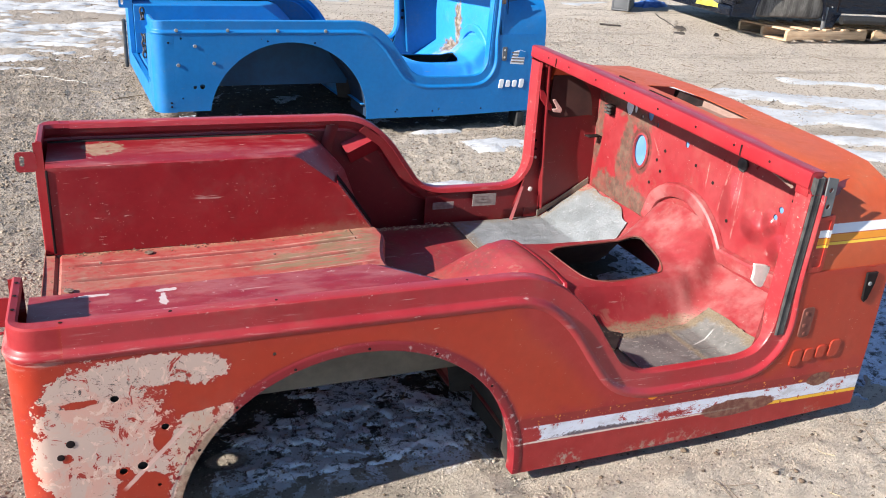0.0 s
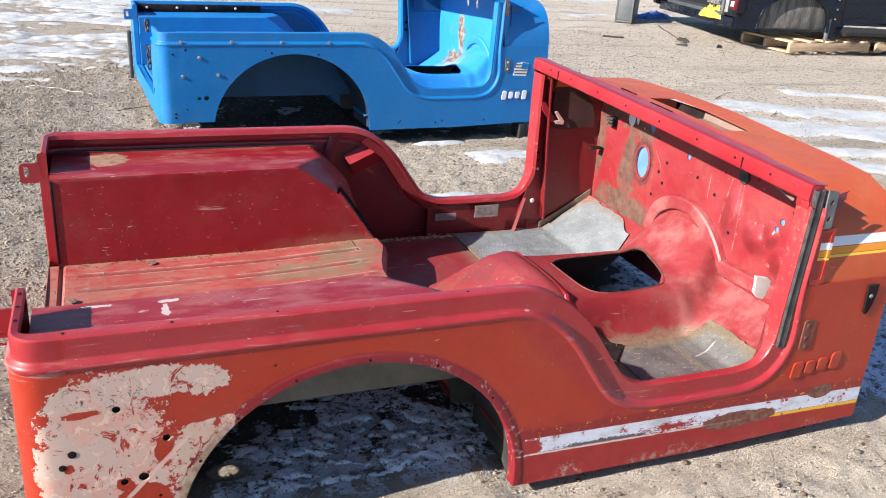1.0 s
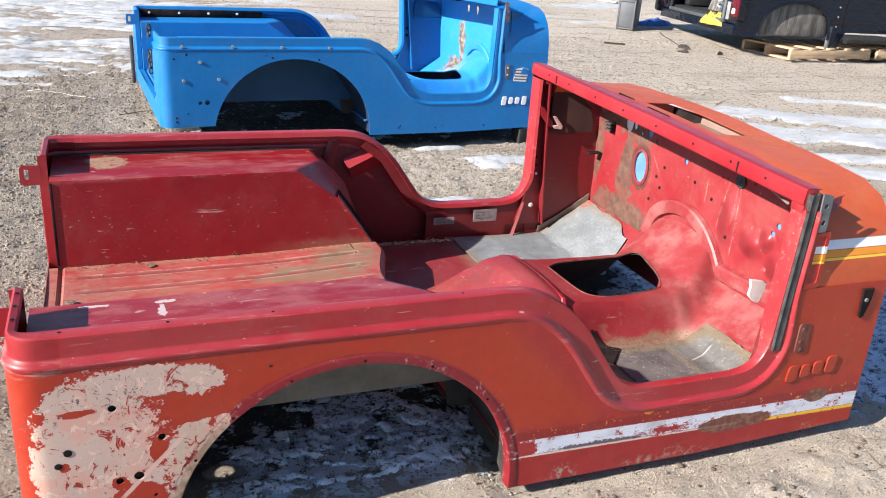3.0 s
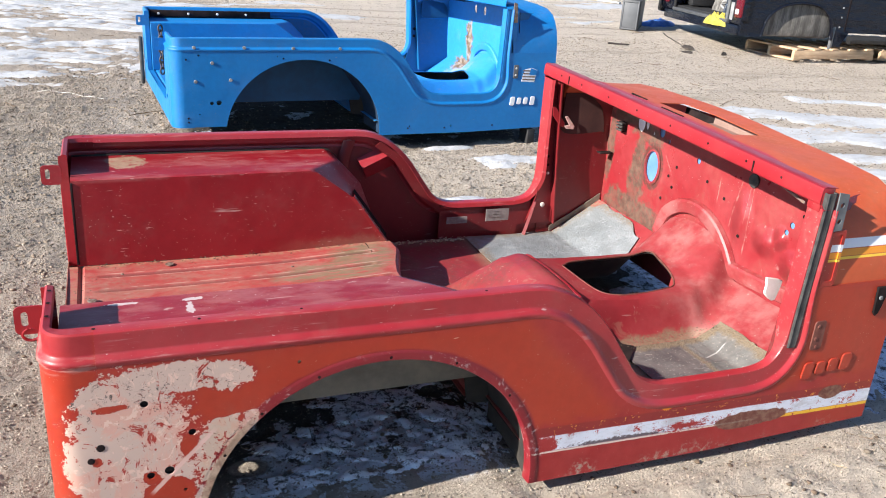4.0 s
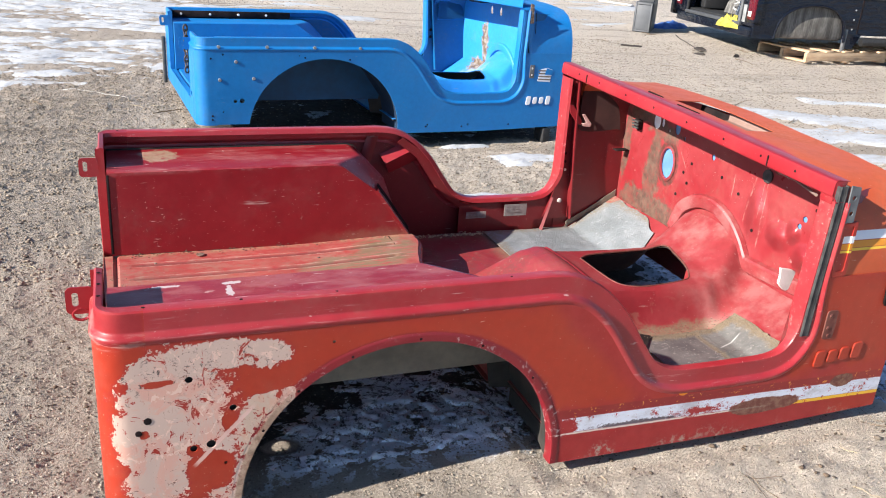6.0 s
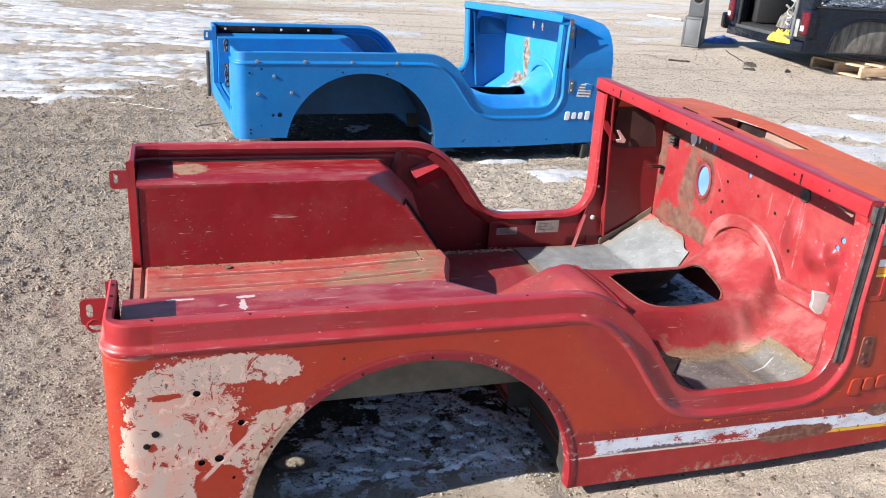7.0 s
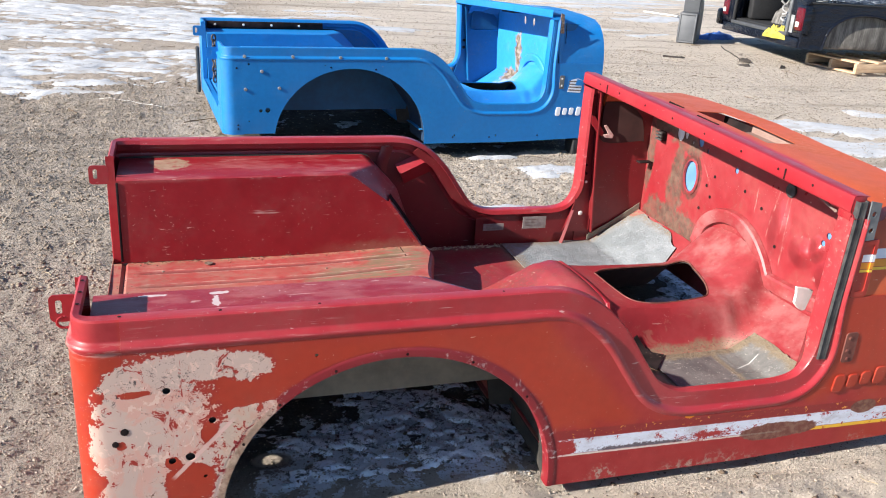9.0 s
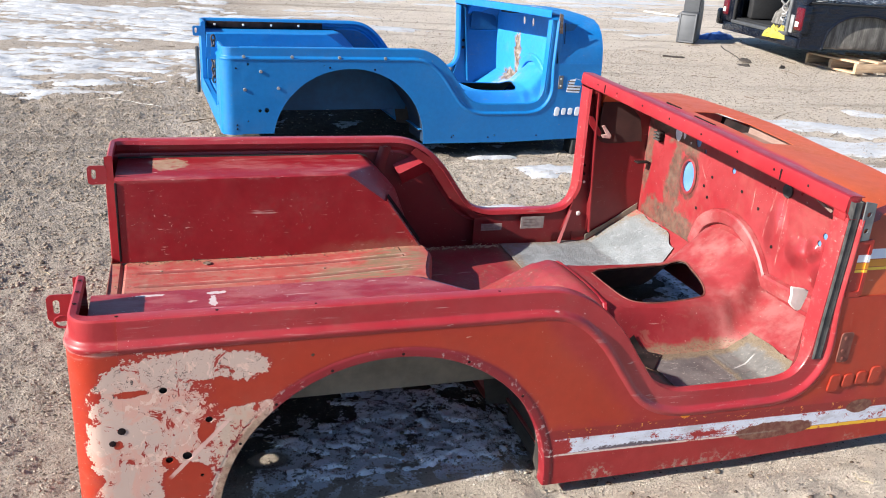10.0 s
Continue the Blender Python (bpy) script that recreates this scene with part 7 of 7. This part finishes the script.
part("latch_plate", boxed((-0.016, 0.17, 0.34), (-0.004, 0.235, 0.52), 0.004), M_STEEL, car, "scraped pale latch plate")
part("inner_trim", boxed((0.10, 1.30, 0.37), (0.5, 1.42, 0.95), 0.03), M_BLACKPL, car)
# clutter in the load bay


def tangle(n, c, size, r, seed):
    rr = random.Random(seed)
    bm = bmesh.new()
    for _ in range(n):
        pts = [(c[0] + rr.uniform(-1, 1) * size[0], c[1] + rr.uniform(-1, 1) * size[1], c[2] + rr.uniform(0, 1) * size[2]) for _ in range(6)]
        tube(bm, smooth_line(pts, 6), r, 6)
    return bm


ob = part("cable_tangle", tangle(7, (0.45, 0.62, 0.40), (0.25, 0.25, 0.45), 0.009, 3), M_WIRE)
ob.matrix_world = CAR_M
tagged(ob, "tangled pale grey cables in the car's load bay", "cables")


def crumpled(name, c, size, material, label, category, seed, m=CAR_M, n=30, lumps=1.0):
    """A heap of crumpled cloth or sheet."""
    bm = bmesh.new()
    rows = []
    for i in range(n):
        row = []
        for j in range(2 * n):
            a, r = 2 * math.pi * j / (2 * n), 0.01 + 0.99 * i / (n - 1)
            edge = 0.88 + 0.42 * lumps * float(vnoise(1.6 * math.cos(a) + seed, 1.6 * math.sin(a), seed + 9, 3))
            u, v = r * edge * math.cos(a), r * edge * math.sin(a)
            w = 0.62 + 0.45 * lumps * float(vnoise(u * 2.6 + seed, v * 2.6, seed, 3)) + 0.30 * lumps * abs(float(vnoise(u * 6, v * 6 + seed, seed + 2, 2)))
            row.append((c[0] + u * size[0], c[1] + v * size[1], c[2] + size[2] * w * (1 - r ** 2.6) ** 0.6))
        rows.append(row)
    strip(bm, rows, True)
    ob = part(name, bm, material, None, angle=60)
    ob.matrix_world = m
    return tagged(ob, label, category)


crumpled("yellow_cloth", (0.0, 0.48, 0.255), (0.11, 0.20, 0.135), M_YEL, "crumpled bright yellow cloth hanging over the car's sill", "cloth", 4, lumps=1.15)
crumpled("plastic_bag", (0.16, 0.44, 0.34), (0.16, 0.16, 0.30), M_FILM, "crumpled clear plastic bag in the load bay", "plastic bag", 8)
ob = part("hose", tangle(5, (0.30, 0.70, 0.42), (0.16, 0.22, 0.42), 0.012, 11), M_WIRE)
ob.matrix_world = CAR_M
tagged(ob, "looped pale grey hose in the car's load bay", "hose")
crumpled("grey_rag", (0.55, 0.80, 0.36), (0.25, 0.30, 0.40), M_DUSTIN, "grey dusty rag heap in the load bay", "rag", 21)
crumpled("dark_bundle", (0.42, 1.02, 0.36), (0.22, 0.18, 0.22), M_DUSTIN, "dusty grey bundle on the load floor", "bundle", 12)
bm = bmesh.new()
strip(bm, [[(x, 0.01 + 0.30 * v + 0.012 * float(vnoise(x * 9, v * 7, 91, 3)), 0.685 + 0.34 * v + 0.018 * float(vnoise(x * 12 + 5 * v, v * 9, 92, 3))) for x in np.linspace(0.12, 3.5, 70)] for v in np.linspace(0, 1, 14)])
film_ob = part("plastic_film", bm, M_FILM, None, angle=50)
film_ob.matrix_world = CAR_M
tagged(film_ob, "clear creased plastic film stretched over the car shell", "plastic film")


# ---- pallets ----
def pallet(m, label):
    p = thing("pallet", m, label, "pallet", "pallets under the car")
    for k in range(5):
        part("deck_board", boxed((0.02 + 0.265 * k, 0.0, 0.105), (0.12 + 0.265 * k, 0.72, 0.124), 0.002), M_WOOD, p)
    for y in (0.0, 0.341, 0.682):
        part("stringer", boxed((0.0, y, 0.018), (1.2, y + 0.038, 0.105), 0.003), M_WOOD, p)
    for x in (0.0, 0.55, 1.1):
        part("bottom_board", boxed((x, 0.0, 0.0), (x + 0.10, 0.72, 0.018), 0.002), M_WOOD, p)
    return p


for px_, py_, rot in ((6.93, 5.54, 0.06), (8.22, 5.60, 0.05)):
    pallet(Matrix.Translation((px_, py_, float(ground_base(px_, py_ + 0.5)))) @ Matrix.Rotation(rot, 4, "Z"), "pale new wooden pallet carrying the dark car")


# ---- grey moulded console, tarpaulin and scraps ----
GBX = Matrix.Translation((6.0, 7.49, float(ground_z(6.2, 7.6)) - 0.012)) @ Matrix.Rotation(-0.72, 4, "Z")
con = thing("console_box", GBX, "grey moulded plastic console standing on end", "console")
part("lower_box", boxed((0.0, 0.0, 0.0), (0.215, 0.22, 0.36), 0.016), M_GREYBOX, con)
part("front_panel", boxed((0.022, -0.004, 0.035), (0.193, 0.010, 0.325), 0.004), M_CONSOLE, con, "flat grey front panel")
for a, b in (((0.008, -0.010, 0.012), (0.024, 0.008, 0.348)), ((0.191, -0.010, 0.012), (0.207, 0.008, 0.348)), ((0.024, -0.010, 0.012), (0.191, 0.008, 0.030)), ((0.024, -0.010, 0.330), (0.191, 0.008, 0.348))):
    part("panel_frame", boxed(a, b, 0.003), M_CONSOLE, con)
bm = bmesh.new()
prism(bm, [(0.17, 0.0), (0.50, 0.0), (0.505, 0.30), (0.47, 0.42), (0.40, 0.50), (0.38, 0.58), (0.40, 0.66), (0.43, 0.72), (0.43, 0.86), (0.17, 0.86), (0.165, 0.60), (0.15, 0.44)], 0.012, 0.205, "x")
bmesh.ops.bevel(bm, geom=bm.edges[:], offset=0.012, segments=2, affect="EDGES")
part("tall_back", bm, M_GREYBOX, con)
for z in (0.56, 0.74):
    ringp = [(0.108 + 0.062 * math.cos(t), 0.160, z + 0.070 * math.sin(t)) for t in [2 * math.pi * k / 20 for k in range(21)]]
    # dark disc that paints the shaded hollow of the recess
    cup = part("recess", disc(bmesh.new(), (0.108, 0.166, z), (0, -1, 0), 0.060, 0.010, 18), M_DARK, con, "dark round recess")
    part("recess_ring", tube(bmesh.new(), ringp, 0.007, 6, ends=False), M_CONSOLE, cup)
tz = float(ground_z(6.85, 7.9))
crumpled("tarpaulin", (0, 0, -0.012), (0.52, 0.20, 0.085), M_TARP, "crumpled blue tarpaulin on the ground", "tarpaulin", 15, Matrix.Translation((6.86, 7.90, tz)) @ Matrix.Rotation(0.55, 4, "Z"), lumps=1.3)
for x, y, sc, sd in ((6.11, 6.26, 0.085, 2), (5.90, 5.98, 0.075, 5), (6.28, 5.86, 0.06, 7)):
    crumpled("dark_scrap", (0, 0, -0.006), (sc, sc * 0.6, 0.035), M_SCRAP, "dark crumpled scrap lying on the dirt", "scrap", sd, Matrix.Translation((x, y, float(ground_z(x, y)))) @ Matrix.Rotation(sd, 4, "Z"), n=14, lumps=1.4)


def stick(x0, y0, x1, y1, r, material, name, label, category):
    """A thin length lying on the ground between two places."""
    pts = []
    for k in range(7):
        q = k / 6
        x, y = x0 + (x1 - x0) * q, y0 + (y1 - y0) * q
        pts.append((x, y + 0.012 * math.sin(5 * q), float(ground_z(x, y) + relief(x, y)) + r))
    return tagged(part(name, tube(bmesh.new(), pts, [r * (1 - 0.05 * k) for k in range(7)], 6), material), label, category)


stick(6.45, 7.21, 6.09, 6.35, 0.006, M_SCRAP, "stick", "thin dark stick lying on the dirt", "stick")
stick(5.23, 6.48, 5.41, 6.35, 0.012, M_SCRAP, "stick", "short dark stick lying on the dirt", "stick")
pl = part("plank", boxed((-0.32, -0.028, 0.0), (0.32, 0.028, 0.022), 0.003), M_PLANK)
pl.matrix_world = Matrix.Translation((7.33, 10.08, float(ground_z(7.33, 10.08)) + 0.004)) @ Matrix.Rotation(math.atan2(-0.58, 0.22), 4, "Z")
tagged(pl, "pale weathered plank lying on the dirt", "plank")
stick(-0.25, 4.31, 0.14, 4.08, 0.0026, M_PLANK, "stalk", "long pale dry stalk lying on the gravel", "stalk")
